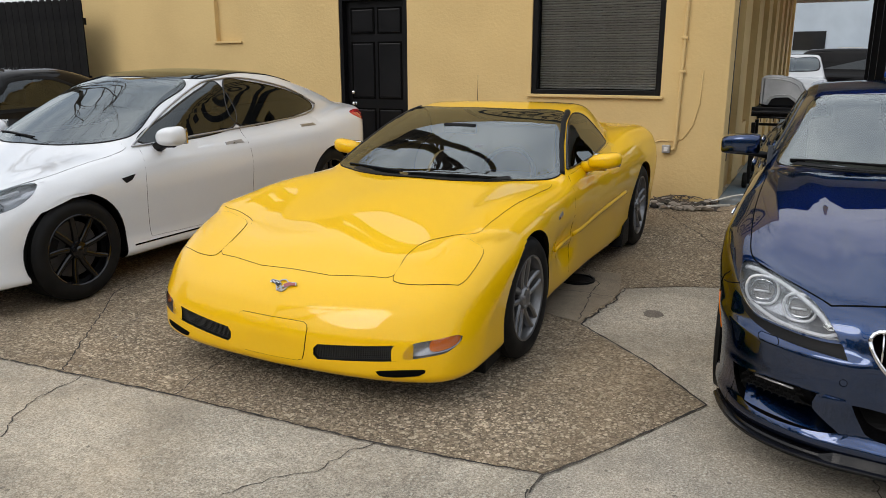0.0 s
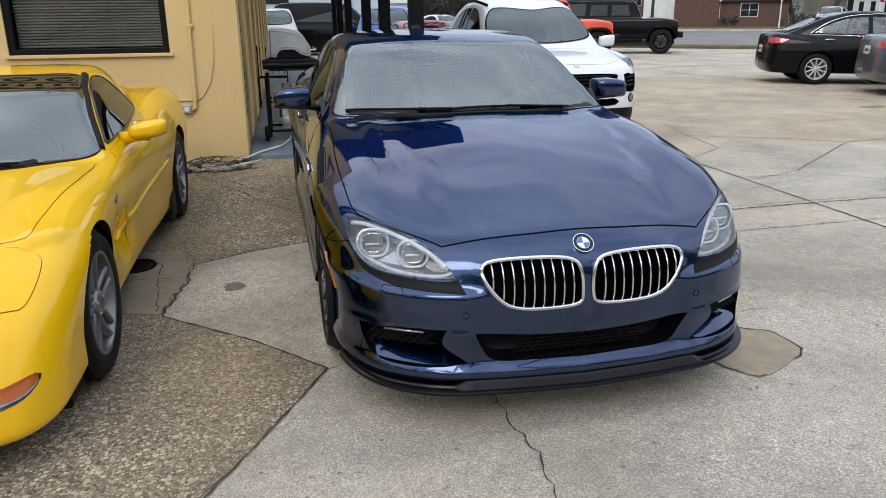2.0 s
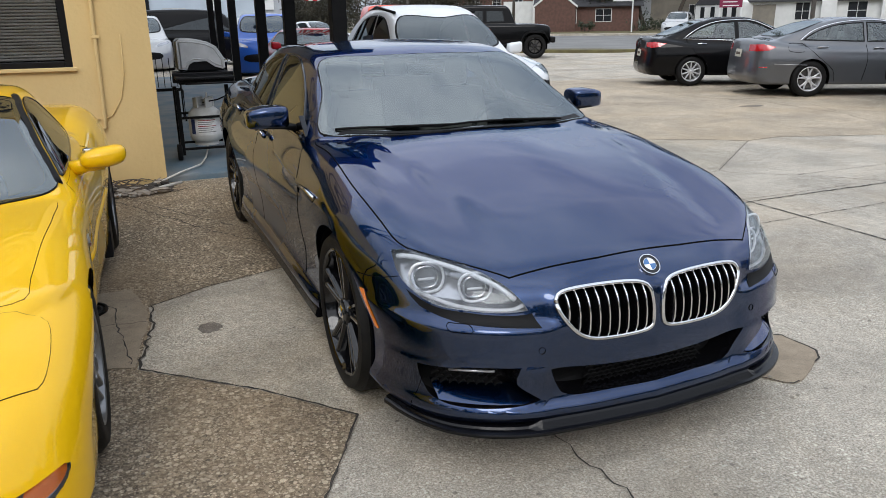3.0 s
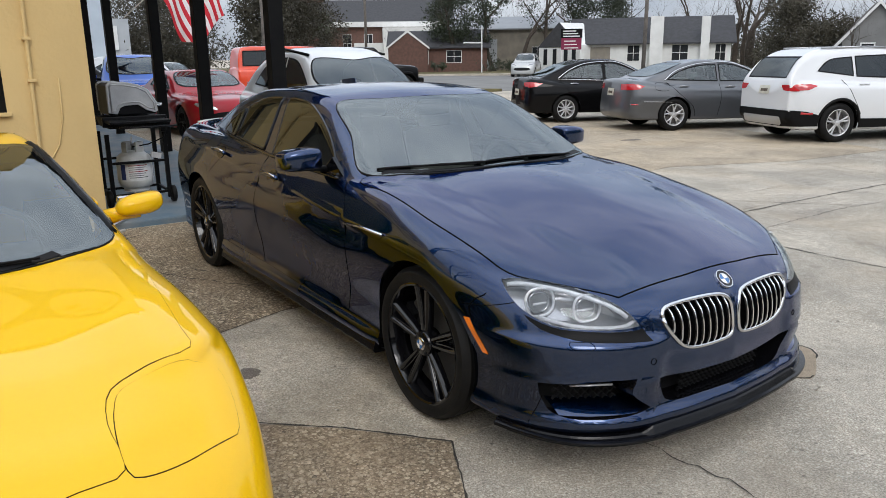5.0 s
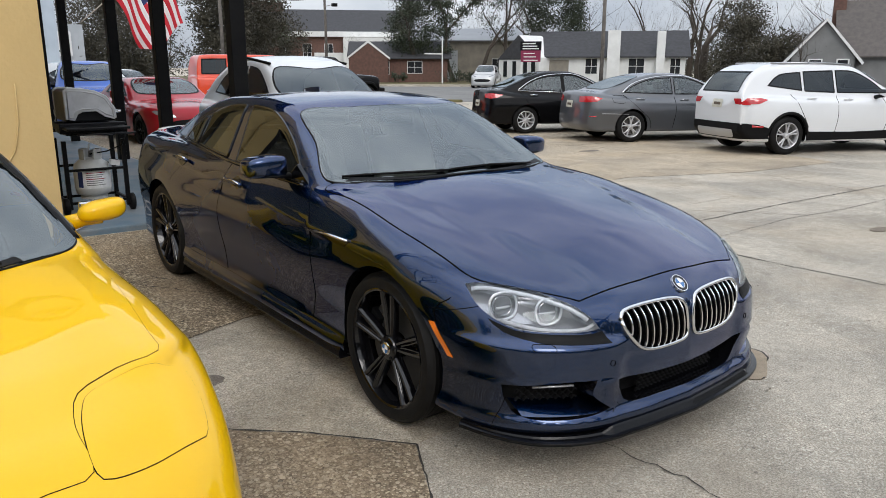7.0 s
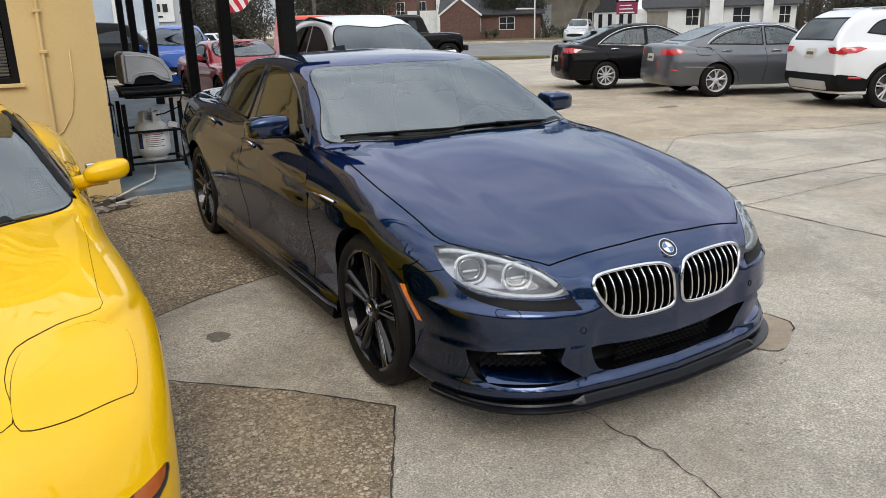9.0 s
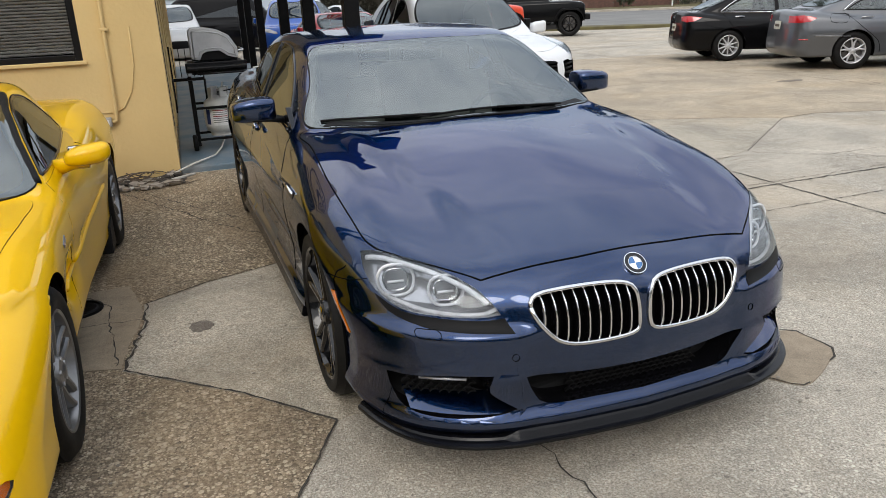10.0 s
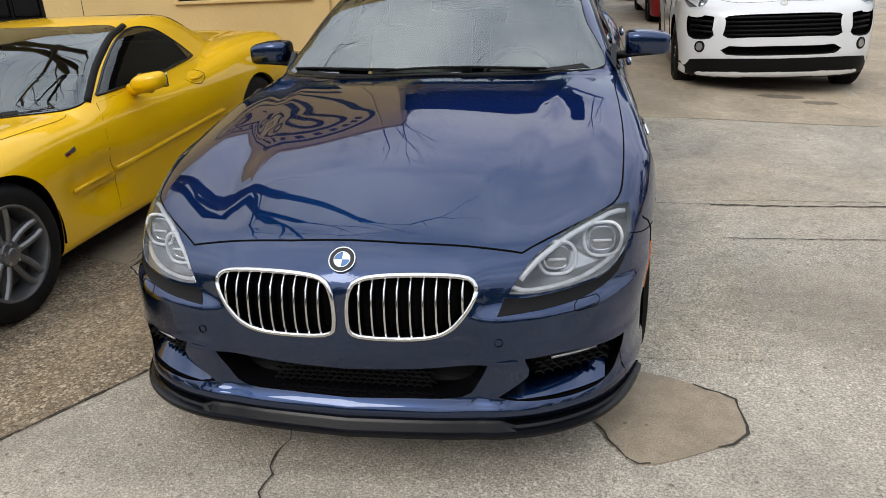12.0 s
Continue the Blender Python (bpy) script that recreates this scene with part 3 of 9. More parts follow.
    def patch(self, name, poly, axis, material, parent, off=0.002, side=1, res=0.05, skirt=0.006, label=""):
        """A panel of the skin within a polygon, raised by off, with its edge turned in."""
        poly = list(poly)
        n = len(poly)
        x0, x1 = min(p[0] for p in poly), max(p[0] for p in poly)
        y0, y1 = min(p[1] for p in poly), max(p[1] for p in poly)
        ins = inset(poly, res * 0.45)
        pts = [Vector(p) for p in poly]
        for i in range(1, int((x1 - x0) / res) + 1):
            for j in range(1, int((y1 - y0) / res) + 1):
                q = (x0 + i * res, y0 + j * res)
                if inside(ins, q):
                    pts.append(Vector(q))
        v2, _, f2, *_ = delaunay_2d_cdt(pts, [], [list(range(n))], 1, 1e-5)
        co, no = [], []
        for p in v2:
            a, b = self.on(p, axis, side)
            co.append(a + b * off)
            no.append(b)
        fs = []
        view = {'side': Vector((side, 0, 0)), 'front': Vector((0, -1, 0)), 'rear': Vector((0, 1, 0)), 'top': Vector((0, 0, 1))}[axis]
        for f in f2:
            a, b, c = (co[i] for i in f)
            nn = (b - a).cross(c - a)
            fs.append(tuple(f) if nn.dot(view) > 0 else tuple(reversed(f)))
        if skirt:
            cnt = {}
            for f in fs:
                for i in range(3):
                    e = (f[i], f[(i + 1) % 3])
                    cnt[e] = 1
            low = {}
            for (a, b) in list(cnt):
                if (b, a) not in cnt:
                    for v in (a, b):
                        if v not in low:
                            low[v] = len(co)
                            co.append(co[v] - no[v] * skirt)
                            no.append(no[v])
                    fs.append((b, a, low[a], low[b]))
        me = bpy.data.meshes.new(name)
        me.from_pydata([tuple(p) for p in co], [], fs)
        me.materials.append(material)
        me.polygons.foreach_set("use_smooth", [True] * len(fs))
        me.normals_split_custom_set_from_vertices([tuple(p) for p in no])
        ob = new(name, me)
        ob.parent = parent
        return tagged(ob, label)

    def ring(self, name, poly, width, axis, material, parent, off=0.003, side=1, label="", outer=0.0):
        """A band along a closed line, from outer outside it to width inside it."""
        co, no, fs, n = [], [], [], len(poly)
        for d, o in ((-outer, off - 0.002), (-outer * 0.6 + width * 0.4, off), (width, off)):
            for q in inset(poly, d):
                p, nn = self.on(q, axis, side)
                co.append(p + nn * o)
                no.append(nn)
        view = {'side': Vector((side, 0, 0)), 'front': Vector((0, -1, 0)), 'rear': Vector((0, 1, 0)), 'top': Vector((0, 0, 1))}[axis]
        for k in range(2):
            for i in range(n):
                j = (i + 1) % n
                q = (k * n + i, k * n + j, (k + 1) * n + j, (k + 1) * n + i)
                nn = (co[q[1]] - co[q[0]]).cross(co[q[2]] - co[q[0]])
                fs.append(q if nn.dot(view) > 0 else q[::-1])
        me = bpy.data.meshes.new(name)
        me.from_pydata([tuple(p) for p in co], [], fs)
        me.materials.append(material)
        me.polygons.foreach_set("use_smooth", [True] * len(fs))
        me.normals_split_custom_set_from_vertices([tuple(p) for p in no])
        ob = new(name, me)
        ob.parent = parent
        return tagged(ob, label)

    def recess(self, name, poly, axis, depth, back, wall, paint, parent, side=1, label="", lip=2.2):
        """A pocket in the skin: its rim in the paint, its walls, its back plate. Call before mesh()."""
        self.cut(inset(poly, -self.res * 0.75), axis, side)
        self.ring("opening_rim", poly, 0.0, axis, paint, parent, off=0.0012, side=side, outer=self.res * lip)
        d = {'side': Vector((-side, 0, 0)), 'front': Vector((0, 1, 0)), 'rear': Vector((0, -1, 0)), 'top': Vector((0, 0, -1))}[axis] * depth
        bm = bmesh.new()
        pts = [self.on(q, axis, side) for q in poly]
        a = [bm.verts.new(p + nn * 0.0012) for p, nn in pts]
        c = sum((p for p, _ in pts), Vector()) / len(pts)
        b = [bm.verts.new(c + (p + d - c) * 0.97 + d * 0.03) for p, nn in pts]
        for i in range(len(a)):
            j = (i + 1) % len(a)
            bm.faces.new((a[i], a[j], b[j], b[i]))
        bmesh.ops.recalc_face_normals(bm, faces=bm.faces)
        w = part("recess_wall", bm, wall, parent, smooth=True)
        w.data.flip_normals()
        bm = bmesh.new()
        vs = [bm.verts.new(v) for v in [c + (p + d - c) * 0.985 + d * 0.015 for p, nn in pts]]
        mid = bm.verts.new(c + d)
        for i in range(len(vs)):
            bm.faces.new((vs[i], vs[(i + 1) % len(vs)], mid))
        bmesh.ops.recalc_face_normals(bm, faces=bm.faces)
        return part(name, bm, back, parent, label)

    def line(self, name, pts, axis, material, parent, r=0.004, off=0.0, side=1, label="", flat=False, n=6):
        """A bar or a joint along a line of the skin."""
        bm = bmesh.new()
        add_tube(bm, [a + b * off for a, b in (self.on(p, axis, side) for p in pts)], r, n)
        bmesh.ops.recalc_face_normals(bm, faces=bm.faces)
        return part(name, bm, material, parent, label, smooth=True)


def wheel_meshes(R, rim_r, width, style, rim_mat, cap_mat, hub=None):
    """A wheel that faces +x, its face at x = 0: (name, mesh, material, child level) rows."""
    w, sw = width, (R - rim_r)
    rows = []
    prof = [(rim_r - 0.012, -0.012), (rim_r + 0.004, -0.004), (rim_r + sw * 0.35, 0.004), (rim_r + sw * 0.7, 0.0), (R - 0.012, -0.016), (R - 0.004, -0.028)]
    tread = []
    for i in range(5):
        a = -0.03 - (w - 0.06) * i / 5
        b = -0.03 - (w - 0.06) * (i + 0.86) / 5
        tread += [(R, a), (R, b), (R - 0.007, b - 0.002), (R - 0.007, -0.03 - (w - 0.06) * (i + 1) / 5 + 0.002)]
    prof += tread[:-2] + [(R - 0.004, -w + 0.028), (R - 0.012, -w + 0.016), (rim_r + sw * 0.6, -w), (rim_r, -w + 0.004)]
    rows.append(("tyre", lathe(prof, 64), RUBBER, True))
    rr = rim_r
    barrel = lathe([(rr - 0.001, -0.016), (rr + 0.003, -0.006), (rr - 0.004, -0.003), (rr - 0.012, -0.008), (rr - 0.02, -0.03), (rr - 0.03, -0.08), (rr - 0.035, -w + 0.03), (rr - 0.005, -w + 0.006)], 64)
    bm = barrel
    n, kind = style
    sp = bmesh.new()

    def spoke(a0, a1, w0, w1, d0, d1, th=0.016):
        """A bar from the hub to the rim, between two angles."""
        sec = []
        for t in (0, 0.25, 0.5, 0.75, 1.0):
            r = 0.035 + (rr - 0.014 - 0.035) * t
            a = a0 + (a1 - a0) * t
            x = d0 + (d1 - d0) * t ** 1.5
            ww = (w0 + (w1 - w0) * t) / 2
            c = Vector((0, math.cos(a), math.sin(a)))
            e = Vector((0, -math.sin(a), math.cos(a)))
            X = Vector((1, 0, 0))
            sec.append([sp.verts.new(c * r + e * u * ww + X * (x + h)) for u, h in ((-1, -th * 1.6), (-0.9, -th * 0.45), (-0.35, 0), (0.35, 0), (0.9, -th * 0.45), (1, -th * 1.6))])
        for s0, s1 in zip(sec, sec[1:]):
            for i in range(6):
                sp.faces.new((s0[i], s0[(i + 1) % 6], s1[(i + 1) % 6], s1[i]))
        bmesh.ops.recalc_face_normals(sp, faces=sp.faces)
    if kind == 'twin':
        spoke(-0.10, -0.17, 0.030, 0.028, -0.02, -0.012)
        spoke(0.10, 0.17, 0.030, 0.028, -0.02, -0.012)
    elif kind == 'pair':
        spoke(-0.42, -0.15, 0.034, 0.036, -0.03, -0.012, 0.02)
        spoke(0.42, 0.15, 0.034, 0.036, -0.03, -0.012, 0.02)
    elif kind == 'double':
        for q in (-1, 1):
            spoke(0.20 * q, 0.155 * q, 0.024, 0.034, -0.026, -0.010, 0.022)
            spoke(0.02 * q, 0.10 * q, 0.018, 0.012, -0.034, -0.018, 0.018)
    elif kind == 'split':
        spoke(0, -0.24, 0.046, 0.022, -0.022, -0.010)
        spoke(0, 0.24, 0.046, 0.022, -0.022, -0.010)
    elif kind == 'turbine':
        spoke(0, 0.12, 0.04, 0.034, -0.03, -0.012)
    else:
        spoke(0, 0, 0.036, 0.026, -0.02, -0.01)
    rows.append(("spoke", sp, rim_mat, True, [Matrix.Rotation(i * math.tau / n + math.pi / 2, 4, 'X') for i in range(n)]))
    lathe([(0.0, -0.012), (0.03, -0.012), (0.055, -0.018), (0.062, -0.03), (0.062, -0.07), (0.0, -0.07)], 24, bm=bm)
    rows.append(("rim", bm, rim_mat, False))
    nut = lathe([(0, -0.012), (0.008, -0.012), (0.0095, -0.018), (0.0095, -0.04)], 8)
    rows.append(("lug_nut", nut, SATIN if rim_mat not in (GLOSSBLACK,) else TRIM, True, [Matrix.Translation((0, 0.047 * math.cos(a), 0.047 * math.sin(a))) for a in [i * math.tau / 5 + 0.3 for i in range(5)]]))
    rows.append(("hub_cap", lathe([(0, -0.004), (0.022, -0.006), (0.029, -0.012), (0.029, -0.03)], 24), cap_mat or CHROME, True))
    if cap_mat is None:
        for i in range(4):
            q = bmesh.new()
            vs = [q.verts.new((-0.0028, 0.0, 0.0))] + [q.verts.new((-0.0038, 0.0215 * math.cos(a), 0.0215 * math.sin(a))) for a in [(i + k / 4) * math.pi / 2 for k in range(5)]]
            for k in range(1, 5):
                q.faces.new((vs[0], vs[k], vs[k + 1]))
            rows.append(("cap_quarter", q, BADGEBLUE if i % 2 else BADGEWHITE, True))
    dr = rr * 0.78
    rows.append(("brake_disc", lathe([(0.06, -0.085), (dr, -0.085), (dr, -0.105), (0.06, -0.105)], 40), IRON, True))
    cal = bmesh.new()
    for i in range(7):
        a0, a1 = 2.5 + i * 0.11, 2.5 + (i + 1) * 0.11
        for r0, r1 in ((dr * 0.72, dr * 1.06),):
            vs = [bm2 for bm2 in [cal.verts.new((x, r * math.cos(a), r * math.sin(a))) for x in (-0.06, -0.125) for r, a in ((r0, a0), (r1, a0), (r1, a1), (r0, a1))]]
            for q in ((0, 1, 2, 3), (7, 6, 5, 4), (0, 4, 5, 1), (2, 6, 7, 3), (1, 5, 6, 2), (0, 3, 7, 4)):
                cal.faces.new([vs[k] for k in q])
    rows.append(("brake_caliper", cal, hub or TRIM, True))
    # Black disc added to stand in for the shade behind spokes and brake.
    rows.append(("wheel_backing", lathe([(0.0, -0.14), (rr - 0.03, -0.14), (rr - 0.03, -0.15)], 40), SEAM, True))
    return rows


def put_wheel(car, rows_made, x, y, z, side, turn=0.0, name="wheel"):
    """Places a wheel; the first call makes its meshes, the others share them."""
    m = Matrix.Translation((x, y, z)) @ Matrix.Rotation(turn, 4, 'Z') @ (Matrix() if side > 0 else Matrix.Rotation(math.pi, 4, 'Z'))
    rim = None
    if not rows_made.get("obs"):
        rows_made["obs"] = []
        for row in sorted(rows_made["rows"], key=lambda r: r[3]):
            nm, bm, mt = row[:3]
            me = bpy.data.meshes.new(nm)
            bm.to_mesh(me)
            bm.free()
            me.materials.append(mt)
            me.polygons.foreach_set("use_smooth", [True] * len(me.polygons))
            me.set_sharp_from_angle(angle=radians(38))
            rows_made["obs"].append((nm, me, row[4] if len(row) > 4 else [Matrix()]))
    for nm, me, places in rows_made["obs"]:
        for pl in places:
            ob = new("wheel" if nm == "rim" else nm, me)
            ob.parent = car if nm == "rim" else rim
            ob.matrix_basis = m if nm == "rim" else pl
            if nm == "rim":
                rim = ob
    return rim

# ---- cars ----
def mirror(poly):
    return [(-p[0], p[1]) for p in poly][::-1]


def auto_corner(poly):
    """Indices where an outline turns sharply."""
    out = []
    for i in range(len(poly)):
        a, b = Vector(poly[i]) - Vector(poly[i - 1]), Vector(poly[(i + 1) % len(poly)]) - Vector(poly[i])
        if abs(a.angle_signed(b)) > 0.75:
            out.append(i)
    return tuple(out)


def car_base(name, s, m, paint, label, res=0.05, wheels=None, category="car", group="", seat_mat=LEATHER, face=None):
    """Skin with arches, glass, cabin and wheels. Local y runs from the nose backwards."""
    car = thing(name, m, label, category, group)
    sh = Shell(s, res)
    frit = 0.015 if res < 0.04 else 0.028
    glass_rows = []
    for nm, poly, axis, mt in s["glass"]:
        sides = (1, -1) if axis == 'side' else (1,)
        for sd in sides:
            glass_rows.append((nm, smooth_poly(poly, step=max(0.04, res), corner=auto_corner(poly) if s.get("crisp") and axis != 'top' else s.get("corner", ())), axis, mt, sd))
    obs = []
    for nm, poly, axis, mt, sd in glass_rows:
        g = sh.patch(nm, poly, axis, mt, car, off=0.006 if s.get("fine") else 0.004, side=sd, res=0.035 if s.get("fine") else max(0.06, res * 1.2), skirt=0)
        g.visible_shadow = False
        if s.get("fine"):
            sh.ring("window_border", poly, 0.045 if axis == 'top' else 0.012, axis, TRIM, g, off=0.0015, side=sd, outer=0.004)
            sh.line("window_surround", poly + poly[:1], axis, TRIM if axis == 'top' else GLOSSBLACK, g, r=0.006 if axis == 'top' else 0.009, off=0.001, side=sd)
        else:
            sh.ring("window_surround", poly, frit, axis, TRIM, g, off=0.006, side=sd, outer=0.007)
    for nm, poly, axis, mt, sd in glass_rows:
        sh.cut(inset(poly, frit * 0.5), axis, sd, zmin=s["belt"] - 0.12, snap=True)
    for (y, z, r) in s["arches"]:
        sh.arch(y, z, r)
    if face:
        face(car, sh)
    body = sh.mesh("body", paint, TRIM, car)
    for (y, z, r) in s["arches"]:
        for sd in (1, -1):
            bm = bmesh.new()
            rings = []
            for i in range(25):
                a = math.pi * (-0.08 + 1.16 * i / 24)
                c, q = math.cos(a), math.sin(a)
                rings.append([bm.verts.new((sd * x, y + c * rr, max(0.12, z + q * rr))) for x, rr in ((s["wx"] - 0.05, r - 0.002), (s["wx"] - 0.02, r + 0.004), (s["wx"] - 0.33, r + 0.005), (s["wx"] - 0.33, 0.05))])
            for r0, r1 in zip(rings, rings[1:]):
                for k in range(1, 3):
                    bm.faces.new((r0[k], r0[k + 1], r1[k + 1], r1[k]))
            part("wheel_well", bm, SEAM, car)
    zt = s["belt"] - 0.12
    cab0, cab1 = s["cabin"]
    tub = bmesh.new()
    gw = curve(s["gw"])
    add_box(tub, (-0.66, cab0 - 0.55, 0.25), (0.66, cab1 + 0.5, 0.42))
    part("cabin_floor", tub, CABIN, car)
    dash = prism([(cab0 - 0.75, s["belt"] - 0.14), (cab0 - 0.1, s["belt"] - 0.02), (cab0 + 0.02, s["belt"] - 0.12), (cab0 - 0.05, 0.5), (cab0 - 0.3, 0.45)], -0.62, 0.62, 'x', 0.03)
    part("dashboard", dash, CABIN, car, smooth=True)
    for y in s.get("seats", (cab0 + 0.75, cab0 + 1.65)):
        for x in (-0.36, 0.36):
            if y + 0.3 > cab1:
                continue
            bm = bmesh.new()
            add_box(bm, (x - 0.25, y - 0.5, 0.42), (x + 0.25, y, 0.58), bevel=0.06)
            add_box(bm, (x - 0.24, -0.07, 0.0), (x + 0.24, 0.07, 0.60), m=Matrix.Translation((0, y, 0.52)) @ Matrix.Rotation(radians(-20), 4, 'X'), bevel=0.06)
            add_box(bm, (x - 0.13, -0.05, 0.62), (x + 0.13, 0.05, 0.80), m=Matrix.Translation((0, y, 0.50)) @ Matrix.Rotation(radians(-17), 4, 'X'), bevel=0.045)
            part("seat", bm, seat_mat, car, smooth=True)
    bm = bmesh.new()
    c0 = Vector((0.36, cab0 + 0.16, s["belt"] - 0.06))
    ring = [c0 + Vector((0.185 * math.cos(a), 0.07 * math.sin(a), 0.17 * math.sin(a))) for a in [k * math.tau / 20 for k in range(21)]]
    add_tube(bm, ring, 0.016, 8, cap=False)
    add_box(bm, c0 - Vector((0.16, 0.012, 0.02)), c0 + Vector((0.16, 0.012, 0.03)))
    part("steering_wheel", bm, LEATHER, car, smooth=True)
    pm = bmesh.new()
    rp = [p for p in s["roof"]]
    add_box(pm, (-0.12, -0.02, -0.035), (0.12, 0.02, 0.035), m=Matrix.Translation((0, s["mirror_y"], s["H"] - 0.14)), bevel=0.015)
    part("rear_view_mirror", pm, TRIM, car, smooth=True)
    if wheels:
        made = {}
        for i, (y, z, R, rim_r, wd, sty, rm, cap, hub) in enumerate(wheels):
            key = (R, rim_r, wd)
            if key not in made:
                made[key] = {"rows": wheel_meshes(R, rim_r, wd, sty, rm, cap, hub)}
            for sd in (1, -1):
                put_wheel(car, made[key], sd * s["wx"], y, z, sd)
    return car, sh


def wing_mirror(car, sh, p, axis_side, paint, size=(0.11, 0.09, 0.075), stalk=0.12, taper=0.6, e=0.5):
    """A door mirror: stalk, shell, glass."""
    sd = axis_side
    c = Vector((p[0] * sd, p[1], p[2]))
    bm = bmesh.new()
    bmesh.ops.create_uvsphere(bm, u_segments=24, v_segments=16, radius=1)
    for v in bm.verts:
        x, y, z = v.co
        v.co = Vector((math.copysign(abs(x) ** e, x) * size[0], math.copysign(abs(y) ** e, y) * size[1] * (1.0 if y < 0 else 0.55), math.copysign(abs(z) ** e, z) * size[2] * (1 - 0.25 * (x * sd * -1) * taper)))
        v.co.z += 0.015 * (x * sd)
    bmesh.ops.translate(bm, vec=c, verts=bm.verts)
    shell_ = part("wing_mirror", bm, paint, car, smooth=True)
    base = sh.tree.find_nearest(c + Vector((-sd * (size[0] * 0.8 + stalk * 0.4), 0.03, -size[2] * 0.7 - 0.02)))[0]
    part("mirror_stalk", tube([base + Vector((-sd * 0.03, 0, 0)), c + Vector((-sd * size[0] * 0.75, 0.02, -size[2] * 0.8)), c + Vector((0, 0.01, -size[2] * 0.7))], [0.042, 0.034, 0.034], 10), paint if paint in (YELLOW,) else TRIM, shell_, smooth=True)
    part("mirror_glass", box(c + Vector((-size[0] * 0.84, size[1] * 0.5, -size[2] * 0.8)), c + Vector((size[0] * 0.84, size[1] * 0.57, size[2] * 0.8)), 0.01), CHROME, shell_)
    return shell_


def superloft(secs, n=28, p=3.2):
    """Skin over rounded boxes: rows of (x, y middle, y half, z middle, z half)."""
    bm, rings = bmesh.new(), []
    for x, yc, yh, zc, zh in secs:
        ring = []
        for k in range(n):
            a = k * math.tau / n
            ca, sa = math.cos(a), math.sin(a)
            ring.append(bm.verts.new((x, yc + yh * math.copysign(abs(ca) ** (2 / p), ca), zc + zh * math.copysign(abs(sa) ** (2 / p), sa))))
        rings.append(ring)
    for r0, r1 in zip(rings, rings[1:]):
        for k in range(n):
            bm.faces.new((r0[k], r0[(k + 1) % n], r1[(k + 1) % n], r1[k]))
    bm.faces.new(rings[0])
    bm.faces.new(rings[-1][::-1])
    bmesh.ops.recalc_face_normals(bm, faces=bm.faces)
    return bm


def winged(car, sd):
    """Door mirror of the blue coupe: painted cap, black tray and arm, glass, triangle at the pillar."""
    cap = part("wing_mirror", superloft([(sd * x, yc, yh, zc, zh) for x, yc, yh, zc, zh in (
        (0.866, 2.015, 0.050, 1.046, 0.040), (0.870, 2.010, 0.064, 1.046, 0.050), (0.885, 2.006, 0.073, 1.047, 0.056), (0.93, 2.004, 0.079, 1.048, 0.059), (0.99, 2.008, 0.079, 1.046, 0.057),
        (1.04, 2.016, 0.074, 1.042, 0.052), (1.064, 2.022, 0.066, 1.039, 0.046), (1.074, 2.028, 0.054, 1.037, 0.038), (1.078, 2.032, 0.040, 1.036, 0.028))], p=4.6), NAVY, car, smooth=True)
    part("mirror_tray", superloft([(sd * x, yc, yh, zc, zh) for x, yc, yh, zc, zh in (
        (0.80, 2.03, 0.03, 0.978, 0.018), (0.86, 2.015, 0.055, 0.990, 0.016), (0.90, 2.005, 0.074, 0.998, 0.013), (0.97, 2.008, 0.078, 1.001, 0.011), (1.04, 2.02, 0.066, 1.004, 0.010), (1.066, 2.03, 0.045, 1.008, 0.007))]), TRIM, cap, smooth=True)
    part("mirror_glass", box((min(sd * 0.885, sd * 1.05), 2.078, 1.008), (max(sd * 0.885, sd * 1.05), 2.088, 1.084), 0.004), CHROME, cap)
    part("mirror_triangle", prism([(1.80, 0.962), (1.93, 1.055), (2.03, 0.985), (2.06, 0.966)], sd * 0.795, sd * 0.822, 'x', 0.004), GLOSSBLACK, cap)


def rect(x0, y0, x1, y1, r=0.02, step=0.03):
    return smooth_poly([(x0 + r, y0), (x1 - r, y0), (x1, y0 + r), (x1, y1 - r), (x1 - r, y1), (x0 + r, y1), (x0, y1 - r), (x0, y0 + r)], step=step, corner=range(8))


def disc(sh, parent, p, axis, r, rows, side=1, name="badge", off=0.002):
    """A round badge on the skin: rows of (radius share, height, material, start angle, end angle)."""
    c, nn = sh.on(p, axis, side)
    q = nn.to_track_quat('Z', 'Y').to_matrix().to_4x4()
    m = Matrix.Translation(c + nn * off) @ q
    top = None
    for nm, r0, r1, h, mt, a0, a1 in rows:
        bm = bmesh.new()
        n = max(4, int((a1 - a0) / 0.2))
        ins, out, low = [], [], []
        for t in range(n + 1):
            a = a0 + (a1 - a0) * t / n
            e = Vector((math.cos(a), math.sin(a), 0))
            ins.append(bm.verts.new(e * r0 * r + Vector((0, 0, h))))
            out.append(bm.verts.new(e * r1 * r + Vector((0, 0, h))))
            low.append(bm.verts.new(e * r1 * r * 1.03 + Vector((0, 0, -0.004))))
        for t in range(n):
            bm.faces.new((ins[t], out[t], out[t + 1], ins[t + 1]))
            bm.faces.new((out[t], low[t], low[t + 1], out[t + 1]))
        bmesh.ops.transform(bm, matrix=m, verts=bm.verts)
        ob = part(nm if top else name, bm, mt, top or parent)
        top = top or ob
    return top


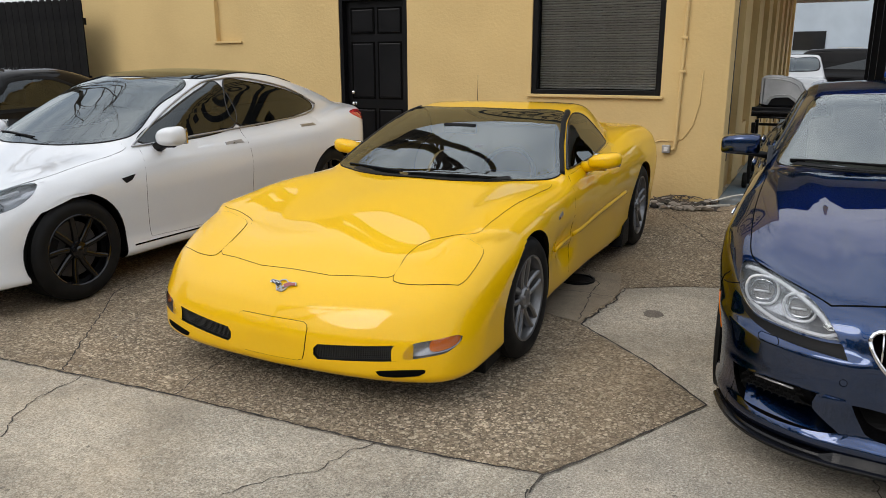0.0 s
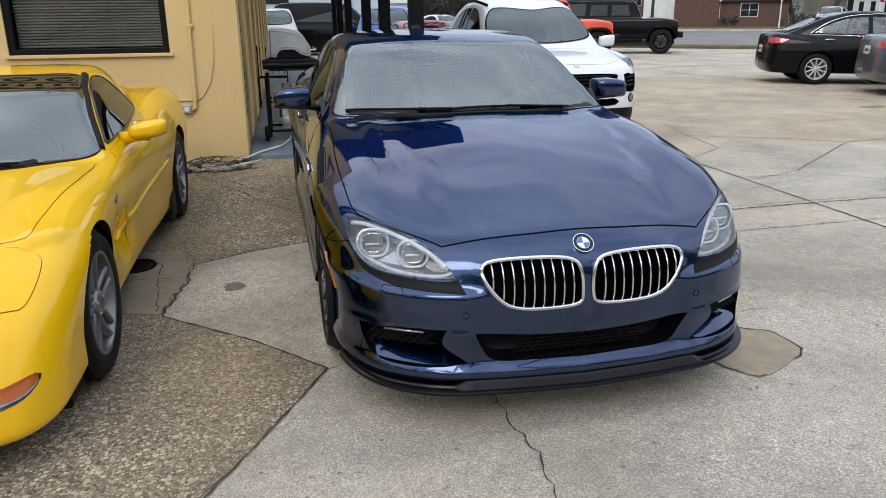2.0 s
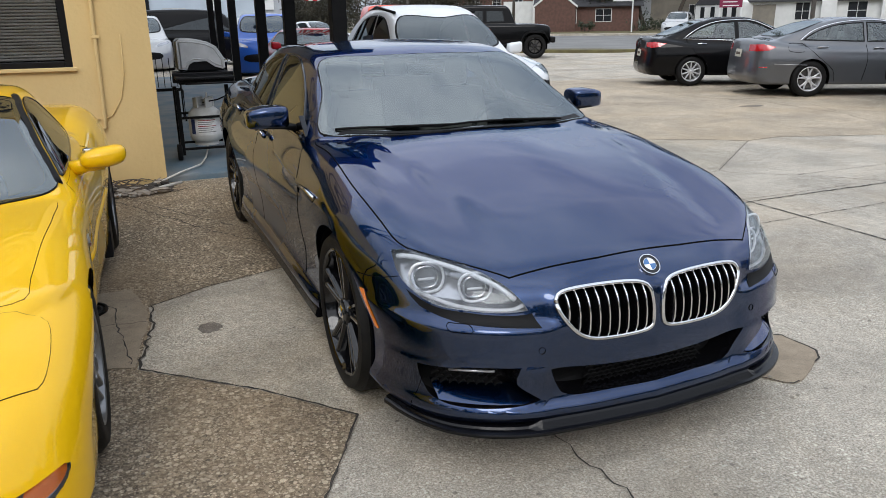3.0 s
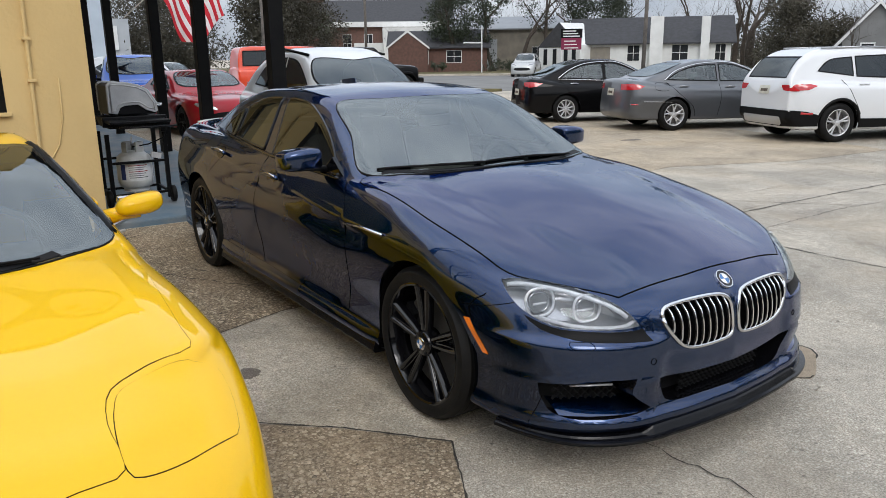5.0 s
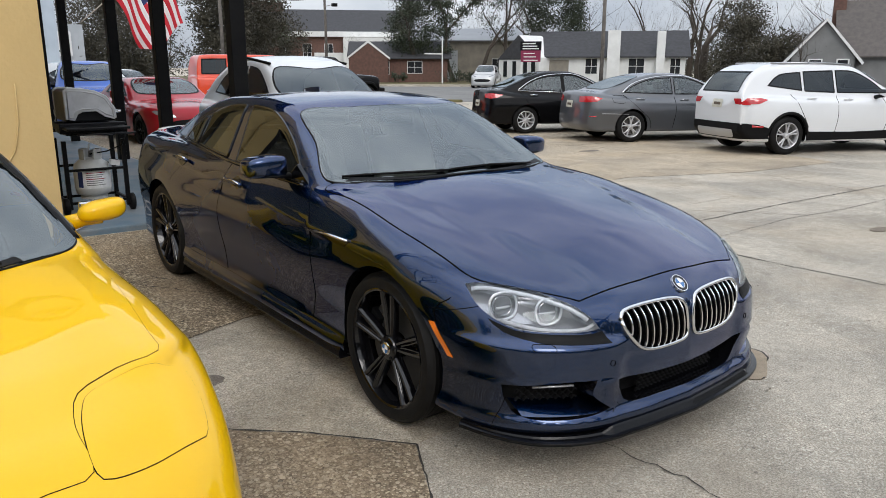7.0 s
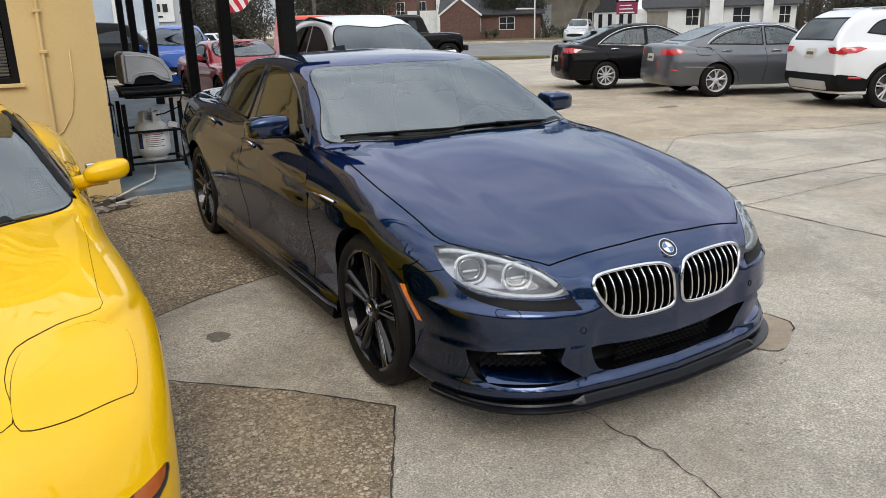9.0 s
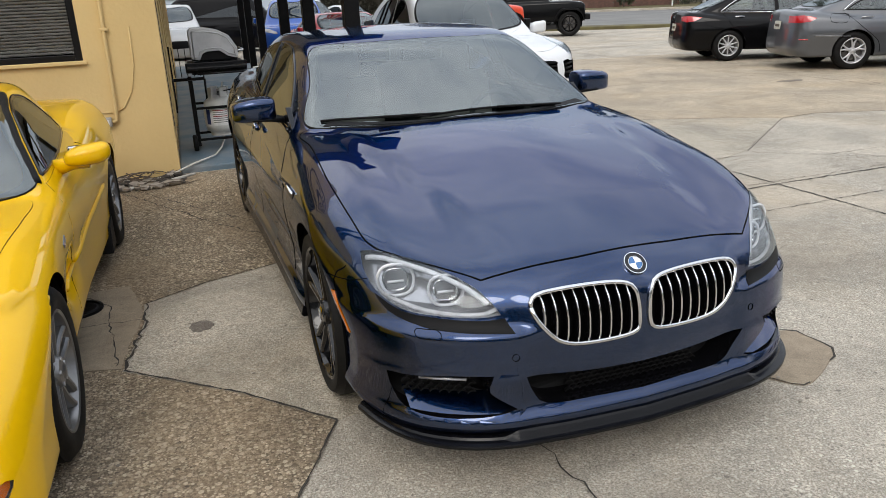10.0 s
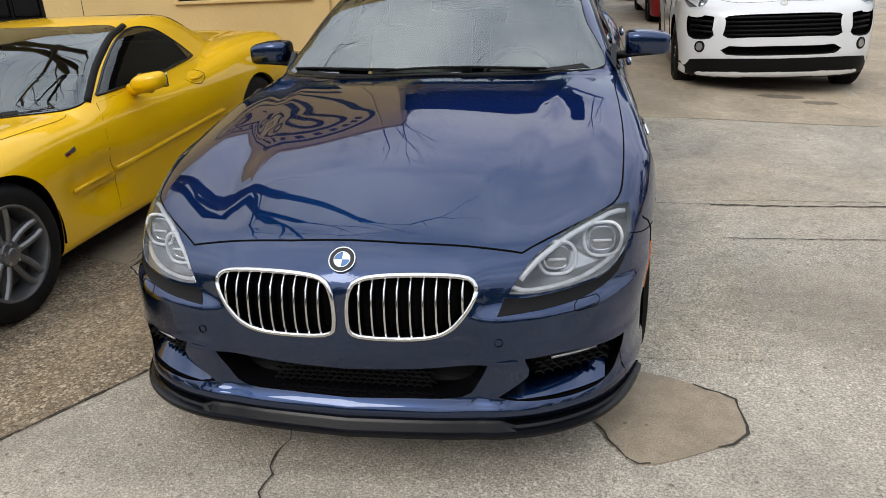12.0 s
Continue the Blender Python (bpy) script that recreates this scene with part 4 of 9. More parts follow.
def hexmesh(parent, c, w, h, mt, name="grille_mesh", cell=0.03, tilt=0.0, depth=0.012, bend=None):
    """A honeycomb grille of thin bars in the x-z plane round c."""
    bm = bmesh.new()
    r = cell / 2
    nx, nz = int(w / (cell * 0.9)), int(h / (cell * 0.52))
    for i in range(nx + 1):
        for j in range(nz + 1):
            x = -w / 2 + (i + 0.5 * (j % 2)) * cell * 0.9
            z = -h / 2 + j * cell * 0.52
            if abs(x) > w / 2:
                continue
            pts = [(x - r * 0.95, z), (x - r * 0.4, z + cell * 0.24), (x + r * 0.4, z + cell * 0.24), (x + r * 0.95, z)]
            for (x0, z0), (x1, z1) in zip(pts, pts[1:]):
                y0 = c[1] + (bend(c[0] + x) if bend else 0)
                a = [bm.verts.new((c[0] + u, y0 + q, c[2] + v + e)) for u, v in ((x0, z0), (x1, z1)) for q, e in ((0, -0.0028), (0, 0.0028), (depth, 0.0028), (depth, -0.0028))]
                for f in ((0, 1, 5, 4), (1, 2, 6, 5), (3, 0, 4, 7)):
                    bm.faces.new([a[t] for t in f])
    return part(name, bm, mt, parent)


KIDNEY = [(0.397, 0.618), (0.387, 0.642), (0.35, 0.654), (0.25, 0.659), (0.13, 0.657), (0.06, 0.648), (0.033, 0.625), (0.022, 0.57), (0.022, 0.515), (0.035, 0.49), (0.08, 0.481), (0.17, 0.478), (0.26, 0.484), (0.32, 0.507), (0.365, 0.553), (0.39, 0.595)]
LAMP6 = [(0.832, 0.742), (0.78, 0.751), (0.66, 0.730), (0.56, 0.685), (0.512, 0.638), (0.488, 0.598), (0.55, 0.592), (0.68, 0.597), (0.77, 0.608), (0.822, 0.650), (0.838, 0.70)]
SIDEINT = [(0.825, 0.392), (0.66, 0.412), (0.535, 0.410), (0.545, 0.35), (0.455, 0.277), (0.55, 0.262), (0.76, 0.262), (0.81, 0.32)]
MIDINT = [(-0.43, 0.395), (-0.2, 0.374), (0, 0.37), (0.2, 0.374), (0.43, 0.395), (0.40, 0.33), (0.35, 0.278), (0.17, 0.272), (0, 0.27), (-0.17, 0.272), (-0.35, 0.278), (-0.40, 0.33)]


def face6(car, sh):
    """Grilles, lamps and air intakes of the blue coupe."""
    for sd in (1, -1):
        k = smooth_poly([(x * sd, z) for x, z in KIDNEY], step=0.025)
        back = sh.recess("grille", k, 'front', 0.05, SEAM, GLOSSBLACK, NAVY, car)
        sh.line("grille_surround", k + k[:1], 'front', CHROME, back, r=0.0085, off=0.004, n=10)
        for i in range(9):
            x = (0.062 + i * 0.0375) * sd
            zs = []
            for t in range(41):
                z = 0.47 + 0.19 * t / 40
                if inside(k, (x, z)):
                    zs.append(z)
            z0, z1 = zs[0], zs[-1]
            bm = bmesh.new()
            rows, edge = [], []
            for t in range(7):
                z = z0 + (z1 - z0) * t / 6
                p, nn = sh.on((x, z), 'front')
                o = 0.004 + 0.012 * math.sin(math.pi * t / 6) ** 0.6
                rows.append([bm.verts.new(p + Vector((u, v - o, 0))) for u, v in ((-0.0045, 0.006), (-0.003, 0.002), (0.003, 0.002), (0.0045, 0.006), (0.002, 0.045), (-0.002, 0.045))])
                edge.append(p + Vector((0, 0.001 - o, 0)))
            for r0, r1 in zip(rows, rows[1:]):
                for q in range(6):
                    bm.faces.new((r0[q], r0[(q + 1) % 6], r1[(q + 1) % 6], r1[q]))
            bmesh.ops.recalc_face_normals(bm, faces=bm.faces)
            slat = part("grille_slat", bm, GLOSSBLACK, back, smooth=False)
            part("slat_edge", tube(edge, 0.0036, 6), CHROME, slat, smooth=True)
        lp = smooth_poly([(x * sd, z) for x, z in LAMP6], step=0.025, corner=(0, 5))
        hl = sh.recess("headlight", lp, 'front', 0.11, LAMPGREY, LAMPGREY, NAVY, car, label="clear headlight with two ring lights")
        ln = sh.patch("headlight_lens", lp, 'front', LENS, hl, off=0.004, res=0.04, skirt=0.004)
        ln.visible_shadow = False
        for cx, cz, rr in ((0.752, 0.668, 0.056), (0.618, 0.650, 0.053)):
            p, nn = sh.on((cx * sd, cz), 'front')
            c = p + Vector((0, 0.07, 0))
            nn = Vector((0.25 * sd, -1, 0.12)).normalized()
            ex = Vector((1, 0, 0)) - nn * nn.x
            ex.normalize()
            ez = nn.cross(ex)
            if ez.z < 0:
                ez = -ez
            hexa = [(-1.0, 0.15), (-0.62, 0.95), (0.62, 0.95), (1.05, 0.1), (0.66, -0.85), (-0.6, -0.85)]
            ring = [c + ex * rr * u * 1.05 + ez * rr * v * 0.95 for u, v in smooth_poly(hexa, step=0.3)]
            part("ring_light", tube(ring + ring[:2], 0.0055, 8), WHITELENS, hl, smooth=True)
            inner = [c - nn * 0.008 + ex * rr * u * 0.72 + ez * rr * v * 0.66 for u, v in smooth_poly(hexa, step=0.3)]
            part("lamp_rim", tube(inner + inner[:2], 0.004, 8), CHROME, hl, smooth=True)
            bm = bmesh.new()
            vs = [bm.verts.new(p_) for p_ in inner]
            bm.faces.new(vs)
            part("projector", bm, LAMPDARK, hl)
            for q_ in (-0.05,):
                part("lamp_bar", tube([c - ex * rr * 0.5 + ez * rr * q_, c + ex * rr * 0.5 + ez * rr * q_], 0.0045, 8), WHITELENS, hl, smooth=True)
        brow = [(0.826, 0.733), (0.775, 0.742), (0.66, 0.720), (0.566, 0.677), (0.522, 0.634)]
        sh.line("lamp_brow", [(x * sd, z) for x, z in smooth_poly(brow, False, 0.04)], 'front', WHITELENS, hl, r=0.010, off=-0.014)
        chin = [(0.80, 0.632), (0.70, 0.608), (0.60, 0.6), (0.53, 0.602), (0.50, 0.615)]
        sh.line("lamp_chin", [(x * sd, z) for x, z in smooth_poly(chin, False, 0.04)], 'front', WHITELENS, hl, r=0.008, off=-0.02)
        blk = [(0.825, 0.636), (0.77, 0.602), (0.68, 0.591), (0.54, 0.583), (0.478, 0.588), (0.458, 0.545), (0.60, 0.552), (0.72, 0.562), (0.80, 0.592)]
        sh.patch("lamp_trim", smooth_poly([(x * sd, z) for x, z in blk], step=0.03, corner=(0, 4, 5)), 'front', TRIM, hl, off=0.0025, res=0.04)
        si = smooth_poly([(x * sd, z) for x, z in SIDEINT], step=0.025, corner=(0, 2, 4))
        ib = sh.recess("air_intake", si, 'front', 0.10, TRIM, GLOSSBLACK, NAVY, car)
        cy = sh.on((0.64 * sd, 0.36), 'front')[0].y
        hexmesh(ib, (0.675 * sd, cy + 0.05, 0.365), 0.20, 0.07, TRIM, bend=lambda x: (abs(x) - 0.64) * 0.6)
        lg = bmesh.new()
        rw = []
        for t in range(13):
            x = 0.47 + 0.30 * t / 12
            p = sh.on((x * sd, 0.272), 'front')[0]
            rw.append([lg.verts.new(p + Vector((0, dy, dz))) for dy, dz in ((0.004, -0.006), (0.02, 0.004), (0.09, 0.04))])
        for r0, r1 in zip(rw, rw[1:]):
            for q in range(2):
                lg.faces.new((r0[q], r0[q + 1], r1[q + 1], r1[q]))
        part("intake_ledge", lg, NAVY, ib, smooth=True)
        sh.line("fog_light_strip", [(x * sd, z) for x, z in ((0.755, 0.382), (0.70, 0.388), (0.62, 0.394))], 'front', LAMPGREY, ib, r=0.005, off=-0.022)
    mi = smooth_poly(MIDINT, step=0.03, corner=(0, 4))
    ib = sh.recess("air_intake", mi, 'front', 0.10, TRIM, GLOSSBLACK, NAVY, car)
    hexmesh(ib, (0, 0.08, 0.325), 0.50, 0.085, TRIM)
    disc(sh, car, (0, 0.692), 'front', 0.041, [("rim", 0.93, 1.0, 0.006, CHROME, 0, math.tau), ("black_band", 0.62, 0.93, 0.005, GLOSSBLACK, 0, math.tau), ("inner_rim", 0.58, 0.62, 0.006, CHROME, 0, math.tau)]
         + [("quarter", 0.0, 0.58, 0.005, BADGEBLUE if i % 2 else BADGEWHITE, i * math.pi / 2, (i + 1) * math.pi / 2) for i in range(4)])


# dark blue four-door coupe
BX, BY = 0.636, 2.675
S6 = dict(L=5.0, H=1.39, wx=0.922, belt=0.93, cabin=(1.75, 3.7), mirror_y=2.2, fine=True,
          w=[(0, 0.85), (0.4, 0.915), (0.93, 0.945), (1.7, 0.932), (2.5, 0.93), (3.2, 0.938), (3.9, 0.95), (4.5, 0.915), (5.0, 0.84)],
          side=[(0.15, 0.05), (0.22, 0.024), (0.30, 0.036), (0.4, 0.036), (0.55, 0.014), (0.68, 0.0), (0.76, 0.006), (0.84, 0.032), (0.95, 0.085), (1.1, 0.2)],
          top=[(0, 0.655), (0.12, 0.715), (0.3, 0.775), (0.6, 0.855), (1.0, 0.93), (1.4, 0.975), (1.8, 0.985), (3.5, 1.0), (4.2, 1.03), (4.75, 1.05), (5.0, 1.0)],
          crown=[(0.0, 0.10), (0.9, 0.10), (1.3, 0.07), (1.7, 0.035), (3.6, 0.035), (4.3, 0.08), (5.0, 0.10)], bumps=[(0.9, 0.74, 0.035, 0.55, 0.16), (3.9, 0.74, 0.02, 0.6, 0.14), (1.0, 0.0, 0.012, 0.6, 0.25)],
          nose=[(0, 0.0), (0.3, 0.02), (0.55, 0.075), (0.72, 0.17), (0.84, 0.32), (0.92, 0.52), (1.0, 0.9)], nosew=0.7,
          nosep=[(0.1, 0.06), (0.2, 0.02), (0.32, 0.025), (0.42, 0.02), (0.5, 0.03), (0.62, 0.05), (0.7, 0.085), (0.8, 0.2), (0.9, 0.4)],
          tail=[(0, 0.0), (0.4, 0.03), (0.7, 0.12), (0.85, 0.3), (1.0, 0.6)], tailp=[(0.15, 0.12), (0.35, 0.02), (0.6, 0.0), (0.9, 0.05), (1.05, 0.12)],
          bot=[(0, 0.185), (0.4, 0.185), (1.5, 0.19), (4.4, 0.2), (5.0, 0.26)], k=0.08, ks=0.06, kf=0.07, ku=0.022,
          roof=[(1.2, 0.86), (1.45, 0.99), (1.8, 1.16), (2.15, 1.31), (2.4, 1.37), (2.8, 1.39), (3.2, 1.375), (3.6, 1.31), (4.0, 1.20), (4.4, 1.08), (4.7, 0.98)],
          sweep=0.24, rcrown=0.08, gw=[(1.2, 0.835), (1.9, 0.835), (2.7, 0.84), (3.5, 0.81), (4.3, 0.68), (4.7, 0.58)], tumble=0.46, kr=0.08,
          ridge=(0.016, 0.40, 0.66, 0.2, 1.5), ridge_soft=0.014,
          creases=[([(1.2, 0.755), (1.62, 0.762), (2.3, 0.815), (2.8, 0.838), (3.6, 0.878), (4.4, 0.93)], 0.016, 0.10, 1.5, 4.5), ([(1.0, 0.272), (4.0, 0.285)], -0.024, 0.2, 1.36, 3.5)],
          fbumps=[(0.41, 1.2, 0.36, 0.552, 0.032, 0.02, 0.05, 0.006), (0.43, 1.2, 0.19, 0.406, 0.014, 0.02, 0.02, 0.006), (-1, 0.84, 0.15, 0.258, 0.030, 0.03, 0.02, 0.006), (0.03, 0.41, 0.48, 0.66, 0.014, 0.012, 0.012, 0.012)],
          arches=[(0.955, 0.345, 0.378), (3.918, 0.350, 0.382)],
          glass=[("windscreen", [(-0.755, 1.675), (-0.40, 1.485), (0, 1.435), (0.40, 1.485), (0.755, 1.675), (0.675, 1.98), (0.585, 2.295), (0.30, 2.225), (0, 2.20), (-0.30, 2.225), (-0.585, 2.295), (-0.675, 1.98)], 'top', GLASS),
                 ("rear_window", [(-0.5, 4.2), (0, 4.28), (0.5, 4.2), (0.46, 3.62), (0, 3.55), (-0.46, 3.62)], 'top', TINTED),
                 ("side_window", [(1.86, 0.965), (2.07, 1.115), (2.263, 1.213), (2.479, 1.288), (2.66, 1.310), (2.80, 1.311), (2.745, 0.985), (2.3, 0.972)], 'side', TINTED),
                 ("side_window", [(2.905, 0.995), (2.90, 1.309), (3.15, 1.295), (3.425, 1.225), (3.48, 1.022)], 'side', TINTED),
                 ("quarter_window", [(3.535, 1.025), (3.49, 1.205), (3.66, 1.145), (3.78, 1.09), (3.86, 1.03)], 'side', TINTED)], crisp=True)
w6 = [(0.955, 0.345, 0.345, 0.274, 0.245, (5, 'double'), GLOSSBLACK, None, TRIM), (3.918, 0.350, 0.346, 0.275, 0.265, (5, 'double'), GLOSSBLACK, None, TRIM)]
RAMP = 0.011
blue_car, sh6 = car_base("sedan_car", S6, pose(BX, BY, 0.0, math.degrees(RAMP), 0, 1.5), NAVY, "dark navy blue four-door coupe with black wheels parked on the concrete", 0.0145, w6, seat_mat=GREYLEATHER, face=face6)
for sd in (1, -1):
    winged(blue_car, sd)



def hood_panel(car, sh, pts, paint, name="hood", sharp=(), gap=0.0027):
    full = smooth_poly(pts + [(-x, y) for x, y in pts[::-1]], step=0.05, corner=tuple(sharp) + tuple(2 * len(pts) - 1 - k for k in sharp) + (0, len(pts) - 1, len(pts), 2 * len(pts) - 1))
    h = sh.patch(name, full, 'top', paint, car, off=0.0022, res=0.07, skirt=0.008)
    sh.line("panel_gap", full + full[:1], 'top', SEAM, h, r=gap, off=-0.0008)
    return h


def side_panel(car, sh, pts, paint, sd, name="door", corner=(), gap=0.002):
    full = smooth_poly(pts, step=0.05, corner=corner)
    h = sh.patch(name, full, 'side', paint, car, off=0.002, res=0.07, side=sd, skirt=0.008)
    sh.line("panel_gap", full + full[:1], 'side', SEAM, h, r=gap, off=-0.0008, side=sd)
    return h


hood_panel(blue_car, sh6, [(0.0, 0.16), (0.18, 0.162), (0.36, 0.172), (0.52, 0.186), (0.64, 0.295), (0.74, 0.40), (0.80, 0.50), (0.818, 0.65), (0.824, 0.98), (0.805, 1.40), (0.79, 1.665), (0.5, 1.50), (0.25, 1.435), (0.0, 1.41)][1:], NAVY, sharp=(2,), gap=0.004)
for sd in (1, -1):
    dr = side_panel(blue_car, sh6, [(1.74, 0.945), (1.635, 0.80), (1.615, 0.6), (1.63, 0.42), (1.66, 0.295), (2.2, 0.288), (2.775, 0.295), (2.815, 0.5), (2.812, 0.7), (2.775, 0.962), (2.3, 0.95)], NAVY, sd, corner=(0, 4, 6, 9), gap=0.003)
    dr2 = side_panel(blue_car, sh6, [(2.79, 0.962), (2.827, 0.7), (2.83, 0.5), (2.79, 0.295), (3.42, 0.30), (3.46, 0.42), (3.56, 0.60), (3.70, 0.76), (3.80, 0.86), (3.79, 0.985), (3.3, 0.975)], NAVY, sd, corner=(0, 3, 4, 9), gap=0.003)
    for door_, hy, hz in ((dr, 2.61, 0.868), (dr2, 3.53, 0.915)):
        sh6.patch("handle_cup", smooth_poly([(hy - 0.075, hz), (hy, hz + 0.042), (hy + 0.075, hz), (hy, hz - 0.042)], step=0.02), 'side', GLOSSBLACK, door_, off=0.003, side=sd, res=0.03)
        hd = sh6.line("door_handle", [(hy - 0.12, hz - 0.004), (hy - 0.06, hz + 0.003), (hy + 0.05, hz + 0.006), (hy + 0.115, hz + 0.004)], 'side', NAVY, door_, r=0.013, off=0.024, side=sd, n=10)
        sh6.line("handle_strip", [(hy - 0.11, hz + 0.002), (hy, hz + 0.010), (hy + 0.105, hz + 0.008)], 'side', CHROME, hd, r=0.0055, off=0.036, side=sd, n=8)
    vn = sh6.patch("fender_vent", smooth_poly([(1.22, 0.790), (1.44, 0.787), (1.625, 0.772), (1.50, 0.757), (1.26, 0.757)], step=0.03, corner=(0, 2, 4)), 'side', GLOSSBLACK, blue_car, off=0.003, side=sd, res=0.04)
    sh6.line("vent_blade", [(1.23, 0.786), (1.44, 0.783), (1.62, 0.771)], 'side', CHROME, vn, r=0.0065, off=0.008, side=sd, n=8)
    wc_ = rect(0.675, 0.531, 0.745, 0.557, 0.008, 0.02)
    sh6.line("washer_gap", [(x * sd, z) for x, z in wc_ + wc_[:1]], 'front', SEAM, blue_car, r=0.0016)
    sh6.line("bumper_seam", smooth_poly([(0.42, 0.672), (0.50, 0.648), (0.58, 0.635), (0.64, 0.630)], False, 0.03), 'side', SEAM, blue_car, r=0.002, side=sd)
    sh6.line("bumper_seam", smooth_poly([(0.325, 0.20), (0.305, 0.255), (0.285, 0.31), (0.275, 0.34)], False, 0.03), 'side', SEAM, blue_car, r=0.0018, side=sd)
    disc(sh6, blue_car, (0.463 * sd, 0.468), 'front', 0.0125, [("rim", 0.9, 1.0, 0.0008, SEAM, 0, math.tau)], name="sensor_ring", off=0.001)
    sh6.patch("side_marker", smooth_poly([(0.622, 0.575), (0.594, 0.578), (0.502, 0.448), (0.531, 0.448)], step=0.03, corner=range(4)), 'side', AMBER, blue_car, off=0.004, side=sd, res=0.03)
    sh6.line("fender_gap", [(0.50, 0.745), (0.54, 0.68), (0.58, 0.655), (0.60, 0.62), (0.585, 0.58)], 'side', SEAM, blue_car, r=0.003, side=sd)
    sk = []
    for y in np.linspace(1.34, 3.5, 14):
        x = sh6.on((y, 0.28), 'side', sd)[0].x
        sk.append((x, y))
    bm = bmesh.new()
    rows = [[bm.verts.new((x + sd * dx, y, z)) for dx, z in ((-0.06, 0.27), (0.002, 0.262), (0.022, 0.215), (0.03, 0.185), (0.02, 0.172), (-0.06, 0.172))] for x, y in sk]
    for r0, r1 in zip(rows, rows[1:]):
        for q in range(6):
            bm.faces.new((r0[q], r0[(q + 1) % 6], r1[(q + 1) % 6], r1[q]))
    bm.faces.new(rows[0])
    bm.faces.new(rows[-1])
    bmesh.ops.recalc_face_normals(bm, faces=bm.faces)
    part("side_skirt", bm, CARBON, blue_car)
    sh6.line("window_trim", smooth_poly([(1.84, 0.952), (2.3, 0.960), (2.9, 0.978), (3.4, 1.005), (3.75, 1.015), (3.90, 1.022)], False, 0.06), 'side', GLOSSBLACK, blue_car, r=0.010, off=0.004, side=sd)
lip = []
for x in np.linspace(-0.885, 0.885, 81):
    p, nn = sh6.on((x, 0.215), 'front')
    lip.append((p.x, p.y))
bm = bmesh.new()
rows = []
for i, (x, y) in enumerate(lip):
    a, b = Vector(lip[max(0, i - 1)]), Vector(lip[min(80, i + 1)])
    t = (b - a).normalized()
    o = Vector((t.y, -t.x))
    end = min(1.0, max(0.0, (abs(x) - 0.62) / 0.26))
    k = 0.73 - 0.45 * end * end
    step = min(1.0, max(0.0, (0.50 - abs(x)) / 0.03))
    zt = 0.194 + 0.020 * step
    rows.append([bm.verts.new((x + o.x * d * k, y + o.y * d * k, z)) for d, z in ((-0.08, zt), (0.004, zt - 0.001), (0.012, zt - 0.008), (0.030, 0.184), (0.046, 0.181), (0.049, 0.176), (0.046, 0.167), (-0.08, 0.165))])
for r0, r1 in zip(rows, rows[1:]):
    for q in range(8):
        bm.faces.new((r0[q], r0[(q + 1) % 8], r1[(q + 1) % 8], r1[q]))
bm.faces.new(rows[0])
bm.faces.new(rows[-1])
bmesh.ops.recalc_face_normals(bm, faces=bm.faces)
part("front_splitter", bm, CARBON, blue_car, "black front splitter lip")


def wiper(car, sh, a, b, pivot):
    """A wiper: arm and blade lying on the glass."""
    bl = sh.line("wiper", smooth_poly([a, ((a[0] + b[0]) / 2, (a[1] + b[1]) / 2 - 0.01), b], False, 0.08), 'top', TRIM, car, r=0.006, off=0.012)
    sh.line("wiper_arm", [pivot, ((a[0] + b[0]) / 2, (a[1] + b[1]) / 2 - 0.02)], 'top', TRIM, bl, r=0.006, off=0.02)
    return bl


wiper(blue_car, sh6, (-0.70, 1.67), (-0.20, 1.492), (-0.16, 1.485))
wiper(blue_car, sh6, (-0.20, 1.495), (0.48, 1.535), (0.51, 1.535))
def cowl(car, sh, xs_, y_of, d):
    """A black panel between hood and windscreen."""
    pts = [(x, y_of(x) - 0.012) for x in xs_] + [(x * 0.95, y_of(x) + d) for x in xs_[::-1]]
    return sh.patch("cowl", pts, 'top', TRIM, car, off=0.0085, res=0.04, skirt=0.004)


cowl(blue_car, sh6, [-0.70 + 1.40 * k / 30 for k in range(31)], lambda x: 1.437 + 0.42 * x * x, 0.006)
sh6.patch("roof_fin", smooth_poly([(-0.02, 3.3), (0.0, 3.15), (0.02, 3.3), (0, 3.4)], step=0.03), 'top', NAVY, blue_car, off=0.03, res=0.03, skirt=0.03)
sp = [(x, 4.90 - 0.22 * x * x) for x in np.linspace(-0.62, 0.62, 15)]
sh6.line("boot_spoiler", sp, 'top', SILVERP, blue_car, r=0.022, off=0.018, n=8)

PLATEY = [(-0.20, 0.36), (-0.194, 0.378), (-0.175, 0.387), (0.175, 0.387), (0.194, 0.378), (0.20, 0.36), (0.187, 0.245), (0.178, 0.222), (0.155, 0.212), (-0.155, 0.212), (-0.178, 0.222), (-0.187, 0.245)]


